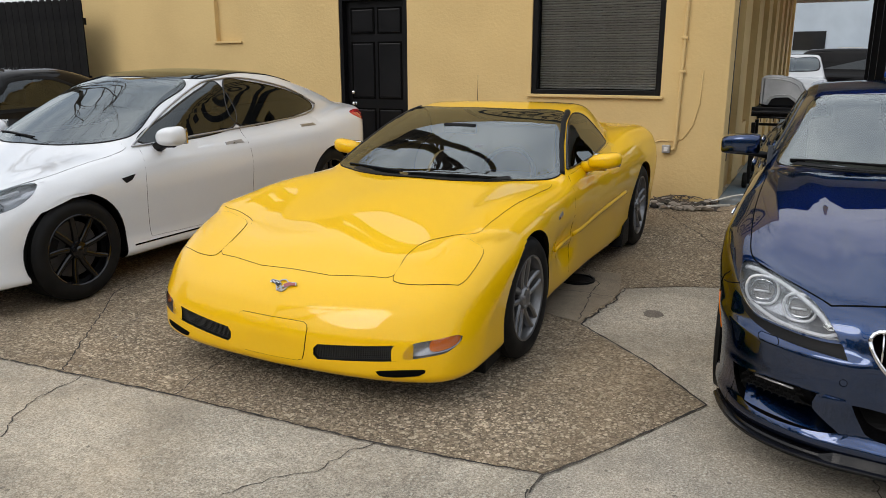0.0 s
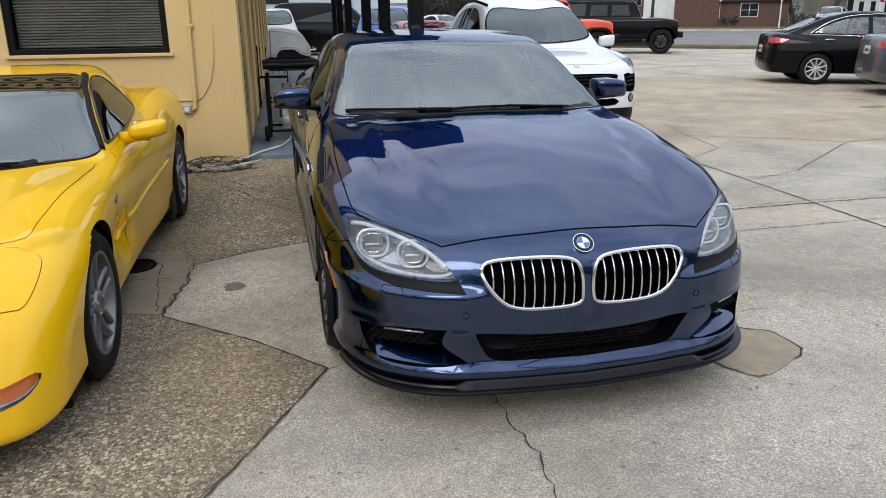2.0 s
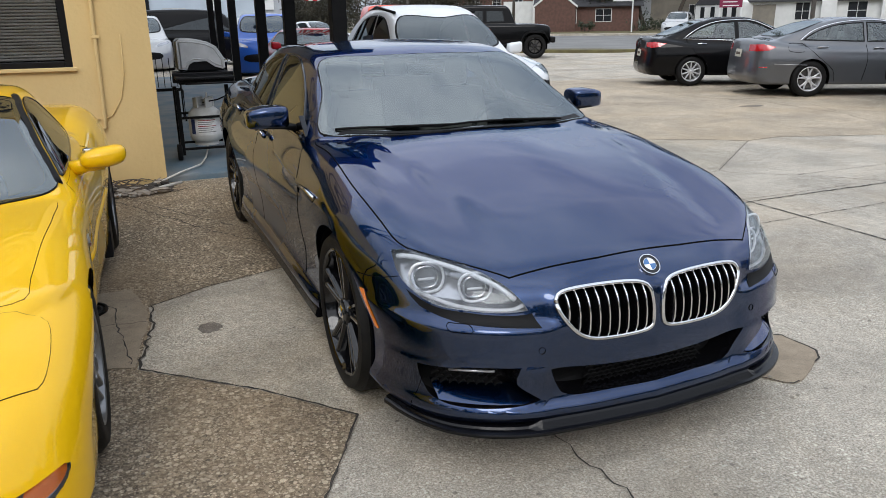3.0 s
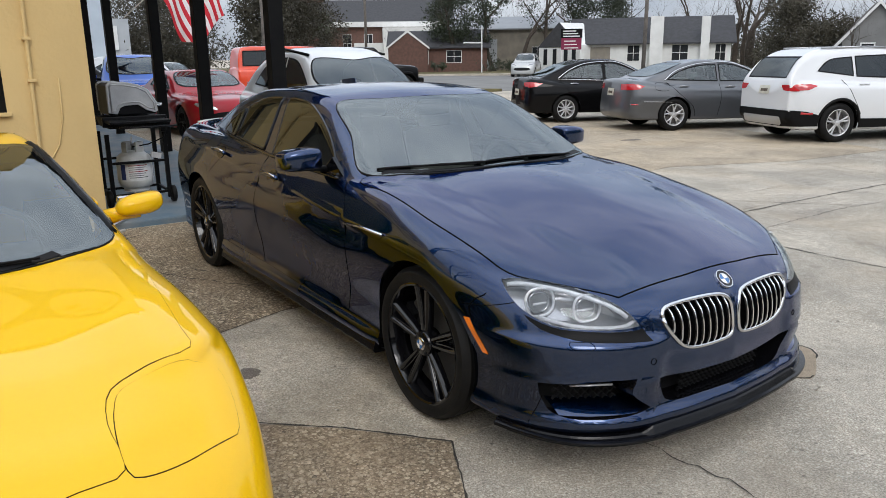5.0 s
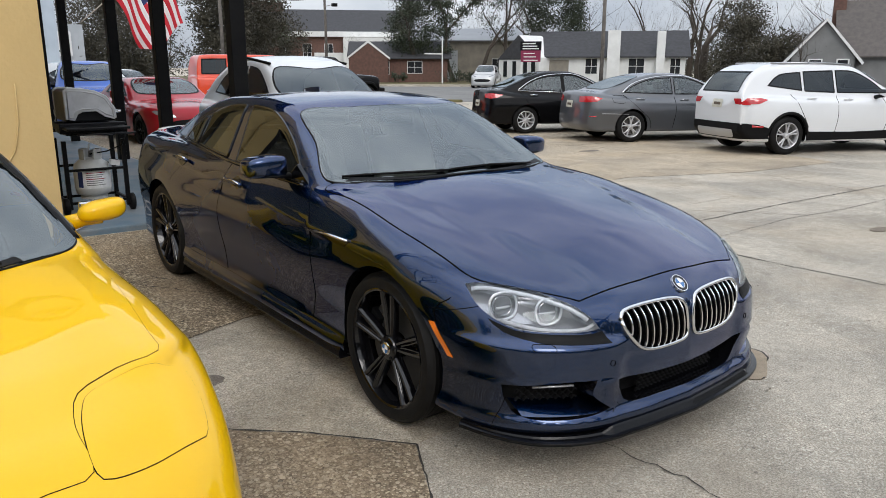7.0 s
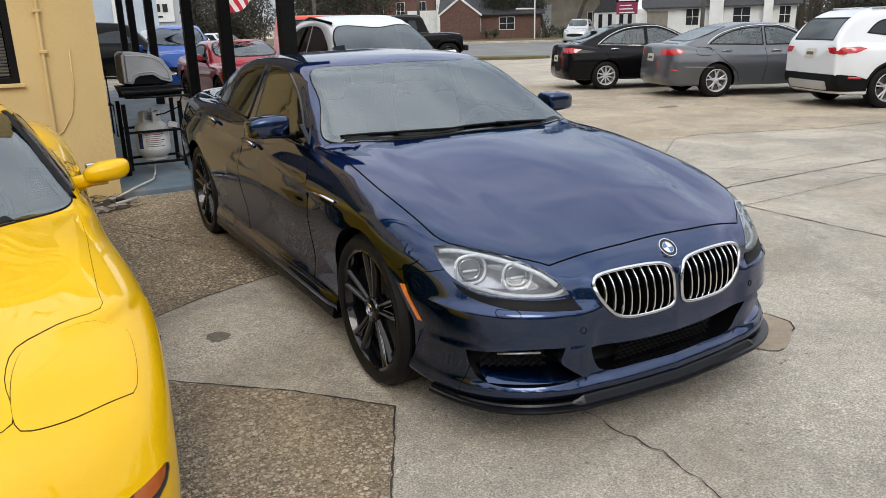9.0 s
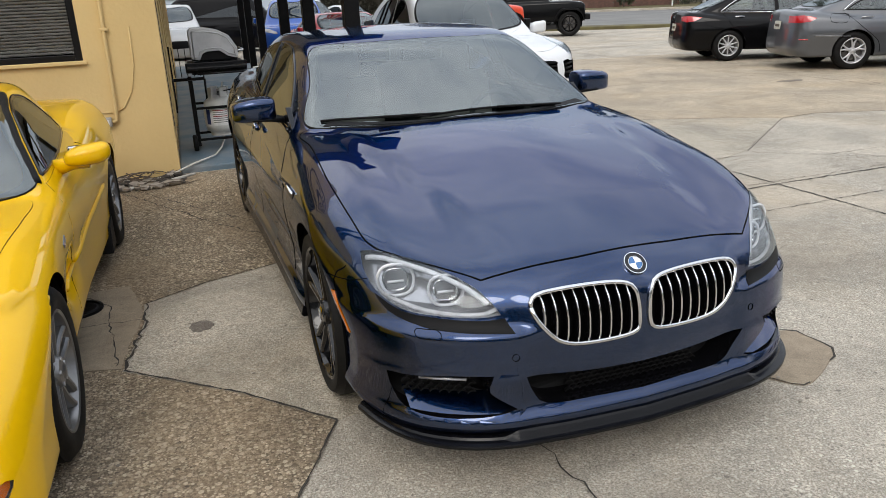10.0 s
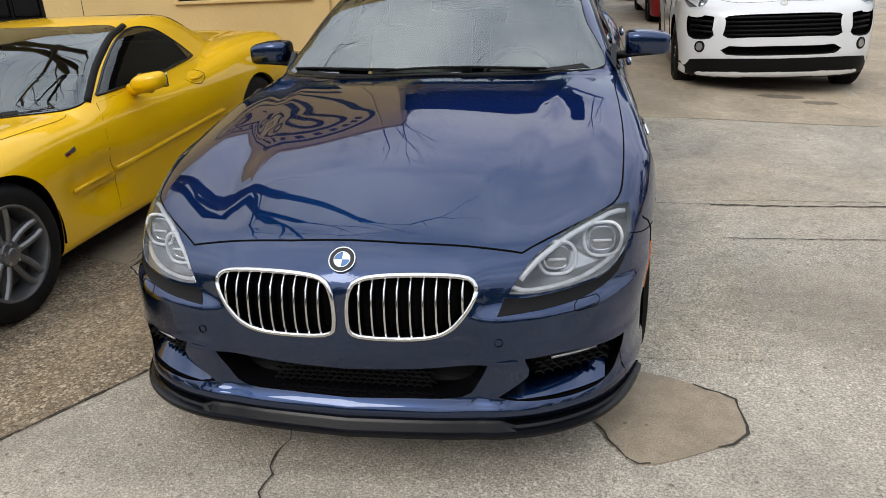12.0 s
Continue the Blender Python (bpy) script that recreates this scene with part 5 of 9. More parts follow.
def facey(car, sh):
    """Nose openings and lamps of the yellow coupe."""
    for sd in (1, -1):
        g = rect(0.24, 0.232, 0.655, 0.302, 0.02)
        gb = sh.recess("air_intake", [(x * sd, z + 0.09 * max(0, x - 0.25)) for x, z in g], 'front', 0.05, SEAM, TRIM, YELLOW, car)
        cy = sh.on((0.45 * sd, 0.28), 'front')[0].y
        bm = bmesh.new()
        for i in range(48):
            x = 0.243 + 0.41 * i / 47
            y = sh.on((x * sd, 0.28), 'front')[0].y + 0.012
            add_box(bm, (x * sd - 0.0014, y, 0.235), (x * sd + 0.0014, y + 0.004, 0.335))
        for j in range(9):
            z = 0.24 + j * 0.0095
            pts = [(x * sd, sh.on((x * sd, 0.28), 'front')[0].y + 0.014, z + 0.09 * (x - 0.25)) for x in (0.243, 0.38, 0.5, 0.58, 0.653)]
            add_tube(bm, pts, 0.0014, 4)
        part("grille_mesh", bm, MESH, gb)
        t = [(0.662, 0.30), (0.70, 0.345), (0.78, 0.362), (0.858, 0.372), (0.868, 0.345), (0.83, 0.305), (0.76, 0.29), (0.69, 0.278), (0.662, 0.283)]
        tp = smooth_poly([(x * sd, z) for x, z in t], step=0.025)
        hl = sh.recess("turn_lamp", tp, 'front', 0.03, LAMPGREY, SATIN, YELLOW, car, label="clear and amber front lamp")
        am = [(0.775, 0.362), (0.857, 0.372), (0.868, 0.345), (0.84, 0.32), (0.775, 0.312)]
        sh.patch("amber_lamp", smooth_poly([(x * sd, z) for x, z in am], step=0.02), 'front', AMBER, hl, off=-0.008, res=0.03)
        ln = sh.patch("lamp_lens", tp, 'front', LENS, hl, off=0.003, res=0.03, skirt=0.003)
        ln.visible_shadow = False
        du = smooth_poly([(x * sd, z) for x, z in ((0.545, 0.212), (0.60, 0.222), (0.72, 0.232), (0.755, 0.228), (0.73, 0.205), (0.62, 0.192), (0.56, 0.195))], step=0.025)
        sh.patch("brake_duct", du, 'front', SEAM, car, off=0.003, res=0.03)
    pl = smooth_poly(PLATEY, step=0.03)
    pp = sh.patch("plate_panel", pl, 'front', YELLOW, car, off=0.004, res=0.05, label="blank yellow panel with embossed lettering")
    sh.line("panel_gap", pl + pl[:1], 'front', SEAM, pp, r=0.0028, off=0.0)
    for i in range(8):
        x = -0.135 + i * 0.0375
        sh.patch("embossed_letter", rect(x, 0.288, x + 0.027, 0.315, 0.006), 'front', YELLOW, pp, off=0.0065, res=0.03, skirt=0.003)


# yellow sports coupe
YX, YY = -2.165, 2.57
SY = dict(L=4.566, H=1.21, wx=0.918, belt=0.84, cabin=(1.85, 3.0), mirror_y=2.05, seats=(2.75,),
          w=[(0, 0.915), (0.25, 0.945), (0.5, 0.95), (0.96, 0.94), (1.6, 0.905), (2.2, 0.90), (2.9, 0.92), (3.6, 0.935), (4.2, 0.92), (4.566, 0.86)],
          side=[(0.12, 0.08), (0.2, 0.04), (0.35, 0.03), (0.5, 0.012), (0.62, 0.0), (0.72, 0.01), (0.82, 0.05), (0.95, 0.13)],
          top=[(0, 0.50), (0.15, 0.565), (0.4, 0.655), (0.7, 0.725), (1.1, 0.785), (1.5, 0.83), (2.0, 0.86), (3.0, 0.90), (3.6, 0.945), (4.2, 0.955), (4.566, 0.93)],
          crown=0.05, fine=True, crisp=True, bumps=[(1.0, 0.74, 0.055, 0.42, 0.17), (0.42, 0.84, 0.072, 0.34, 0.2), (3.7, 0.72, 0.03, 0.6, 0.2), (0.9, 0.0, 0.015, 0.6, 0.22)],
          nose=[(0, 0.0), (0.3, 0.015), (0.5, 0.04), (0.7, 0.095), (0.82, 0.165), (0.9, 0.28), (0.96, 0.5), (1.02, 0.9)],
          nosep=[(0.1, 0.02), (0.2, -0.03), (0.32, -0.022), (0.44, 0.03), (0.52, 0.09), (0.6, 0.2), (0.7, 0.4)],
          tail=[(0, 0.0), (0.5, 0.02), (0.75, 0.08), (0.9, 0.25), (1.0, 0.5)], tailp=[(0.15, 0.15), (0.4, 0.05), (0.7, 0.03), (0.95, 0.0)],
          bot=[(0, 0.148), (0.5, 0.15), (4.0, 0.15), (4.566, 0.22)], k=0.10, ks=0.10, kf=0.085, ku=0.022,
          roof=[(1.25, 0.72), (1.5, 0.845), (1.85, 1.01), (2.15, 1.125), (2.4, 1.185), (2.75, 1.212), (3.0, 1.195), (3.22, 1.11), (3.45, 0.985), (3.7, 0.86)],
          sweep=0.34, rcrown=0.06, gw=[(1.3, 0.825), (2.2, 0.825), (2.9, 0.80), (3.4, 0.71), (3.7, 0.63)], tumble=0.6, kr=0.07,
          dents=[(1.72, 0.42, 0.07, 0.14, 0.11), (1.5, 0.45, 0.02, 0.12, 0.10)], creases=[([(1.4, 0.47), (3.3, 0.555)], 0.012, 0.16, 1.9, 3.1)],
          arches=[(0.953, 0.322, 0.36), (3.615, 0.335, 0.362)],
          glass=[("windscreen", [(-0.785, 1.78), (-0.54, 1.555), (-0.25, 1.435), (0, 1.405), (0.25, 1.435), (0.54, 1.555), (0.785, 1.78), (0.68, 2.15), (0.57, 2.50), (0.28, 2.41), (0, 2.385), (-0.28, 2.41), (-0.57, 2.50), (-0.68, 2.15)], 'top', SHADED),
                 ("rear_window", [(-0.5, 3.42), (0, 3.46), (0.5, 3.42), (0.46, 3.08), (0, 3.03), (-0.46, 3.08)], 'top', PRIVACY),
                 ("side_window", [(1.90, 0.862), (2.15, 1.0), (2.40, 1.105), (2.62, 1.145), (2.80, 1.115), (2.95, 1.01), (3.05, 0.91), (2.5, 0.875)], 'side', PRIVACY)])
wy = [(0.953, 0.323, 0.323, 0.226, 0.25, (5, 'pair'), DARKRIM, DARKRIM, BADGERED), (3.615, 0.335, 0.335, 0.238, 0.27, (5, 'pair'), DARKRIM, DARKRIM, BADGERED)]
yellow_car, shy = car_base("sports_car", SY, pose(YX, YY, 0.0, math.degrees(RAMP), 0, 0), YELLOW, "bright yellow low sports coupe with grey split-spoke wheels", 0.024, wy, face=facey)
for sd in (1, -1):
    wing_mirror(yellow_car, shy, (0.975, 2.15, 0.893), sd, YELLOW, (0.108, 0.075, 0.050), e=0.74)
    shy.line("pillar_trim", smooth_poly([(1.82, 0.845), (2.08, 0.995), (2.36, 1.115), (2.58, 1.165)], False, 0.05), 'side', TRIM, yellow_car, r=0.024, off=-0.010, side=sd, n=10)


# hood, lids and doors
hp = hood_panel(yellow_car, shy, [(0.0, 0.17), (0.20, 0.185), (0.40, 0.222), (0.508, 0.25), (0.50, 0.40), (0.535, 0.53), (0.65, 0.575), (0.775, 0.588), (0.782, 0.72), (0.79, 1.0), (0.80, 1.35), (0.775, 1.66), (0.54, 1.51), (0.25, 1.395), (0.0, 1.365)][1:], YELLOW)
LID = [(0.515, 0.245), (0.513, 0.35), (0.53, 0.45), (0.565, 0.515), (0.67, 0.54), (0.78, 0.546), (0.834, 0.53), (0.842, 0.43), (0.824, 0.325), (0.785, 0.288), (0.66, 0.236), (0.55, 0.220)]
for sd in (1, -1):
    lid = smooth_poly([(x * sd, y) for x, y in LID], step=0.03)
    ld = shy.patch("headlight_lid", lid, 'top', YELLOW, yellow_car, off=0.003, res=0.05)
    shy.line("panel_gap", lid + lid[:1], 'top', SEAM, ld, r=0.0026)
    dr = side_panel(yellow_car, shy, [(1.86, 0.83), (1.79, 0.70), (1.79, 0.55), (1.83, 0.46), (1.84, 0.36), (1.81, 0.23), (2.4, 0.235), (3.02, 0.27), (3.05, 0.5), (3.10, 0.7), (3.16, 0.895), (2.5, 0.865)], YELLOW, sd, corner=(0, 5, 7, 10))
    shy.line("side_moulding", smooth_poly([(1.84, 0.468), (2.3, 0.492), (2.8, 0.525), (3.04, 0.54)], False, 0.08), 'side', YELLOW, dr, r=0.017, off=0.002, side=sd, n=10)
    shy.line("side_moulding", [(1.46, 0.455), (1.6, 0.458), (1.79, 0.462)], 'side', YELLOW, yellow_car, r=0.011, off=0.008, side=sd, n=10)
    hc = shy.patch("handle_cup", smooth_poly([(2.75, 0.803), (2.83, 0.838), (2.91, 0.808), (2.83, 0.773)], step=0.02), 'side', YELLOW, dr, off=0.004, side=sd, res=0.03)
    shy.line("door_handle", [(2.76, 0.796), (2.83, 0.790), (2.90, 0.803)], 'side', YELLOW, hc, r=0.009, off=0.008, side=sd)
    rp = smooth_poly([(2.72, 0.803), (2.83, 0.851), (2.94, 0.808), (2.83, 0.758)], step=0.02)
    shy.line("panel_gap", rp + rp[:1], 'side', SEAM, hc, r=0.0025, side=sd)
    eb = shy.patch("fender_emblem", [(1.425, 0.662), (1.51, 0.679), (1.515, 0.659), (1.43, 0.644)], 'side', SATIN, yellow_car, off=0.004, side=sd, res=0.03)
    shy.patch("emblem_mark", [(1.43, 0.657), (1.455, 0.662), (1.46, 0.650), (1.433, 0.647)], 'side', BADGERED, eb, off=0.006, side=sd, res=0.03)
    shy.line("side_marker", [(4.28, 0.66), (4.36, 0.665)], 'side', AMBER, yellow_car, r=0.014, off=0.002, side=sd)
    bm = prism([(0.50, 0.065), (0.70, 0.08), (0.70, 0.22), (0.50, 0.2)], 0.55 * sd, 0.86 * sd, 'x', 0.01)
    part("air_dam", bm, TRIM, yellow_car)
    bm = prism([(3.05, 0.1), (3.28, 0.1), (3.28, 0.3), (3.1, 0.26)], 0.80 * sd, 0.905 * sd, 'x', 0.01)
    part("rocker_guard", bm, TRIM, yellow_car)
em = disc(shy, yellow_car, (0.0, 0.512), 'front', 0.033, [("rim", 0.84, 1.0, 0.005, SATIN, 0, math.tau)], name="nose_emblem")
c, nn = shy.on((0.0, 0.512), 'front')
emblem_m = Matrix.Translation(c + nn * 0.006) @ nn.to_track_quat('-Y', 'Z').to_matrix().to_4x4()
for sd in (1, -1):
    flag = [(0.006, 0.004), (0.03, 0.017), (0.066, 0.019), (0.072, 0.006), (0.046, 0.002), (0.018, -0.014)]
    rim_ = [(x * sd * 1.1 - 0.002 * sd, z * 1.2 + 0.0004) for x, z in flag]
    pole = [(0.012 * sd, 0.002), (0.017 * sd, -0.003), (-0.016 * sd, -0.034), (-0.021 * sd, -0.030)]
    for nm_, poly_, y0_, y1_, mt_ in (("flag_edge", rim_, -0.002, 0.003, SATIN), ("emblem_flag", [(x * sd, z) for x, z in flag], -0.004, 0.002, INK if sd < 0 else BADGERED), ("flag_pole", pole, -0.003, 0.003, SATIN)):
        bm = prism(poly_, y0_, y1_, 'y', 0.0)
        bmesh.ops.transform(bm, matrix=emblem_m, verts=bm.verts)
        part(nm_, bm, mt_, em)
    if sd < 0:
        for k in range(5):
            x = -0.020 - 0.011 * k
            z = 0.010 + 0.0055 * (k % 2) - 0.0005 * k
            bm = prism([(x, z), (x - 0.009, z + 0.001), (x - 0.009, z - 0.005), (x, z - 0.006)], -0.0046, -0.004, 'y', 0.0)
            bmesh.ops.transform(bm, matrix=emblem_m, verts=bm.verts)
            part("white_check", bm, BADGEWHITE, em)
wiper(yellow_car, shy, (-0.64, 1.67), (-0.15, 1.475), (-0.12, 1.465))
wiper(yellow_car, shy, (-0.08, 1.46), (0.45, 1.53), (0.48, 1.54))
cowl(yellow_car, shy, [-0.56 + 1.12 * k / 30 for k in range(31)], lambda x: 1.407 + 0.60 * x * x, 0.02)
c, nn = shy.on((-0.72, 3.95), 'top')
part("antenna", tube([c, c + Vector((0, 0.02, 0.42))], [0.004, 0.0018], 6), TRIM, yellow_car)
for sd in (1, -1):
    c, nn = shy.on((0.48 * sd, 3.35), 'top')
    shy.line("roof_gap", [(0.55 * sd, 2.95), (0.52 * sd, 3.2), (0.47 * sd, 3.48)], 'top', SEAM, yellow_car, r=0.003)

def face_t(car, sh):
    """Nose openings and lamps of the white electric car."""
    for sd in (1, -1):
        hl = smooth_poly([(x * sd, z) for x, z in ((0.47, 0.635), (0.60, 0.71), (0.73, 0.785), (0.80, 0.785), (0.84, 0.72), (0.81, 0.655), (0.65, 0.61))], step=0.035)
        hb = sh.recess("headlight", hl, 'front', 0.06, LAMPGREY, TRIM, WHITE, car)
        sh.line("lamp_strip", [(x * sd, z) for x, z in ((0.5, 0.64), (0.62, 0.705), (0.75, 0.77))], 'front', WHITELENS, hb, r=0.01, off=-0.02)
        for cx, cz in ((0.66, 0.66), (0.75, 0.70)):
            p, nn = sh.on((cx * sd, cz), 'front')
            part("projector", lathe([(0.0, 0.01), (0.03, 0.004), (0.04, -0.02)], 20, 'z', Matrix.Translation(p - nn * 0.02) @ nn.to_track_quat('Z', 'Y').to_matrix().to_4x4()), CHROME, hb, smooth=True)
        ln = sh.patch("headlight_lens", hl, 'front', LENS, hb, off=0.004, res=0.05, skirt=0.004)
        ln.visible_shadow = False
    sh.patch("lower_grille", smooth_poly([(-0.5, 0.24), (-0.48, 0.31), (0, 0.33), (0.48, 0.31), (0.5, 0.24), (0, 0.22)], step=0.06), 'front', TRIM, car, off=0.004, res=0.08)


# white electric sedan
ST = dict(fine=True, L=4.694, H=1.443, wx=0.90, belt=0.93, cabin=(1.6, 3.3), mirror_y=2.0,
          w=[(0, 0.82), (0.4, 0.885), (0.85, 0.915), (2.0, 0.915), (3.7, 0.925), (4.3, 0.89), (4.694, 0.80)],
          side=[(0.15, 0.05), (0.22, 0.01), (0.34, 0.03), (0.5, 0.015), (0.68, 0.0), (0.78, 0.015), (0.88, 0.045), (1.0, 0.11)],
          top=[(0, 0.60), (0.15, 0.68), (0.4, 0.76), (0.8, 0.85), (1.2, 0.92), (1.6, 0.95), (3.4, 1.0), (4.2, 1.07), (4.694, 1.08)],
          crown=0.08, bumps=[(0.85, 0.74, 0.035, 0.5, 0.16)],
          nose=[(0, 0.0), (0.3, 0.03), (0.55, 0.09), (0.72, 0.19), (0.84, 0.34), (0.92, 0.6), (1.0, 0.9)],
          nosep=[(0.1, 0.06), (0.2, 0.0), (0.4, 0.02), (0.55, 0.06), (0.65, 0.12), (0.8, 0.35)],
          tail=[(0, 0.0), (0.4, 0.03), (0.7, 0.12), (0.85, 0.3), (1.0, 0.6)], tailp=[(0.15, 0.12), (0.35, 0.02), (0.6, 0.03), (0.9, 0.02), (1.05, 0.02)],
          bot=[(0, 0.19), (4.0, 0.19), (4.694, 0.26)], k=0.10, ks=0.10, kf=0.10, ku=0.05,
          roof=[(0.95, 0.84), (1.3, 1.0), (1.7, 1.2), (2.1, 1.37), (2.4, 1.43), (2.7, 1.443), (3.1, 1.42), (3.6, 1.32), (4.1, 1.18), (4.4, 1.06)],
          sweep=0.26, rcrown=0.08, gw=[(1.0, 0.79), (2.5, 0.80), (3.3, 0.78), (4.1, 0.66), (4.4, 0.58)], tumble=0.44, kr=0.12,
          arches=[(0.85, 0.335, 0.372), (3.725, 0.335, 0.372)],
          glass=[("windscreen", [(-0.68, 1.48), (-0.35, 1.24), (0, 1.19), (0.35, 1.24), (0.68, 1.48), (0.62, 1.85), (0.53, 2.24), (0, 2.12), (-0.53, 2.24), (-0.62, 1.85)], 'top', SHADED),
                 ("glass_roof", [(-0.52, 2.30), (0, 2.18), (0.52, 2.30), (0.52, 2.9), (0.45, 3.7), (0, 3.8), (-0.45, 3.7), (-0.52, 2.9)], 'top', TINTED),
                 ("side_window", [(1.55, 0.95), (1.9, 1.14), (2.3, 1.295), (2.52, 1.33), (2.50, 0.99)], 'side', TINTED),
                 ("side_window", [(2.57, 0.99), (2.59, 1.335), (2.9, 1.33), (3.4, 1.23), (3.72, 1.09), (3.5, 1.03)], 'side', TINTED)])
wt = [(0.85, 0.335, 0.334, 0.235, 0.235, (9, 'turbine'), GLOSSBLACK, GLOSSBLACK, TRIM), (3.725, 0.335, 0.334, 0.235, 0.235, (9, 'turbine'), GLOSSBLACK, GLOSSBLACK, TRIM)]
white_car, sht = car_base("electric_car", ST, pose(-5.10, 2.31, 0.0, math.degrees(RAMP), 0, 0), WHITE, "white electric sedan with black wheels and tinted glass", 0.034, wt, face=face_t)
for sd in (1, -1):
    wing_mirror(white_car, sht, (0.99, 1.62, 1.0), sd, WHITE, (0.118, 0.085, 0.068), e=0.7)
hood_panel(white_car, sht, [(0.15, 0.165), (0.38, 0.20), (0.56, 0.36), (0.72, 0.62), (0.78, 0.85), (0.76, 1.3), (0.7, 1.42), (0.35, 1.16), (0.12, 1.11)], WHITE)
for sd in (1, -1):
    dr = side_panel(white_car, sht, [(1.50, 0.915), (1.43, 0.75), (1.42, 0.55), (1.44, 0.30), (2.0, 0.285), (2.52, 0.29), (2.53, 0.6), (2.54, 0.965), (2.0, 0.945)], WHITE, sd, corner=(0, 3, 5, 7))
    dr2 = side_panel(white_car, sht, [(2.555, 0.965), (2.545, 0.6), (2.535, 0.29), (3.20, 0.30), (3.26, 0.5), (3.42, 0.72), (3.62, 0.92), (3.64, 1.02), (3.1, 0.985)], WHITE, sd, corner=(0, 2, 3, 7))
    for dd, hy, hz in ((dr, 2.40, 0.872), (dr2, 3.44, 0.925)):
        sht.patch("door_handle", smooth_poly([(hy - 0.10, hz + 0.006), (hy + 0.09, hz + 0.012), (hy + 0.10, hz - 0.014), (hy + 0.06, hz - 0.012), (hy - 0.10, hz - 0.012)], step=0.03, corner=range(5)), 'side', SATIN, dd, off=0.006, side=sd, res=0.04)
    sht.patch("side_repeater", smooth_poly([(1.22, 0.75), (1.34, 0.765), (1.30, 0.73), (1.25, 0.715)], step=0.03, corner=range(4)), 'side', TRIM, white_car, off=0.006, side=sd, res=0.03)
    tr = smooth_poly([(1.46, 0.93), (1.9, 1.165), (2.3, 1.325), (2.56, 1.362), (2.9, 1.355), (3.4, 1.255), (3.80, 1.09), (3.55, 1.01), (2.5, 0.968), (1.9, 0.948)], step=0.06, corner=(0, 6))
    sht.line("window_chrome", tr + tr[:1], 'side', SATIN, white_car, r=0.008, off=0.007, side=sd)
    sht.line("sill_line", [(1.28, 0.27), (2.2, 0.262), (3.3, 0.27)], 'side', SEAM, white_car, r=0.006, side=sd)
    sht.patch("tail_lamp", smooth_poly([(4.22, 0.98), (4.42, 1.0), (4.52, 0.93), (4.40, 0.90)], step=0.04), 'side', REDLENS, white_car, off=0.005, side=sd, res=0.04)
wiper(white_car, sht, (-0.6, 1.42), (0.0, 1.25), (0.03, 1.25))

# ---- ground ----
def lift(x, y):
    """The lot climbs gently towards the building."""
    t = np.clip((4.0 - np.asarray(x, float)) / 3.0, 0, 1)
    r = np.asarray(y, float) - 4.4
    rise = np.where(r > 0, 0.034 * (np.sqrt(r * r + 0.5) - 0.7), 0.0)
    return np.minimum(rise, 0.13) * t * t * (3 - 2 * t)


xs = np.unique(np.concatenate([np.linspace(-900, -14, 8), np.arange(-14, 30.1, 0.5), np.linspace(30, 1200, 12)]))
ys = np.unique(np.concatenate([np.linspace(-900, -6, 8), np.arange(-6, 24.1, 0.5), np.linspace(24, 1200, 12)]))
bm = bmesh.new()
X, Y = np.meshgrid(xs, ys)
Z = lift(X, Y)
gv = [[bm.verts.new((X[j, i], Y[j, i], Z[j, i])) for i in range(len(xs))] for j in range(len(ys))]
for j in range(len(ys) - 1):
    for i in range(len(xs) - 1):
        bm.faces.new((gv[j][i], gv[j][i + 1], gv[j + 1][i + 1], gv[j + 1][i]))
ground = tagged(part("ground", bm, LOT, smooth=True), "weathered concrete parking lot ground with cracks and stains", kind="structure")


def overlay(name, poly, dz, material, rough=0.0, step=0.25, label="", parent=ground):
    """A slab that lies on the ground, its edge broken by rough metres."""
    rnd = random.Random(name + str(len(poly)) + str(poly[0]))
    pts = []
    for i in range(len(poly)):
        a, b = Vector(poly[i]), Vector(poly[(i + 1) % len(poly)])
        k = max(1, int((b - a).length / (0.05 if rough else step)))
        for q in range(k):
            p = a.lerp(b, q / k)
            if q and rough:
                p += Vector((rnd.uniform(-rough, rough), rnd.uniform(-rough, rough)))
            pts.append(p)
    n = len(pts)
    x0, x1 = min(p.x for p in pts), max(p.x for p in pts)
    y0, y1 = min(p.y for p in pts), max(p.y for p in pts)
    flat = [tuple(p) for p in pts]
    ins = inset(flat, 0.08)
    g = max(step, (x1 - x0) / 40, (y1 - y0) / 40)
    for i in range(1, int((x1 - x0) / g) + 1):
        for j in range(1, int((y1 - y0) / g) + 1):
            q = (x0 + i * g, y0 + j * g)
            if inside(ins, q):
                pts.append(Vector(q))
    v2, _, f2, *_ = delaunay_2d_cdt(pts, [], [list(range(n))], 1, 1e-5)
    bm = bmesh.new()
    vs = [bm.verts.new((p.x, p.y, float(lift(p.x, p.y)) + dz)) for p in v2]
    for f in f2:
        bm.faces.new([vs[i] for i in f])
    bmesh.ops.recalc_face_normals(bm, faces=bm.faces)
    if sum(f.normal.z for f in bm.faces) < 0:
        bmesh.ops.reverse_faces(bm, faces=bm.faces)
    edge = [e for e in bm.edges if e.is_boundary]
    r = bmesh.ops.extrude_edge_only(bm, edges=edge)
    for v in r["geom"]:
        if isinstance(v, bmesh.types.BMVert):
            v.co.z -= dz + 0.01
    return part(name, bm, material, parent, label)


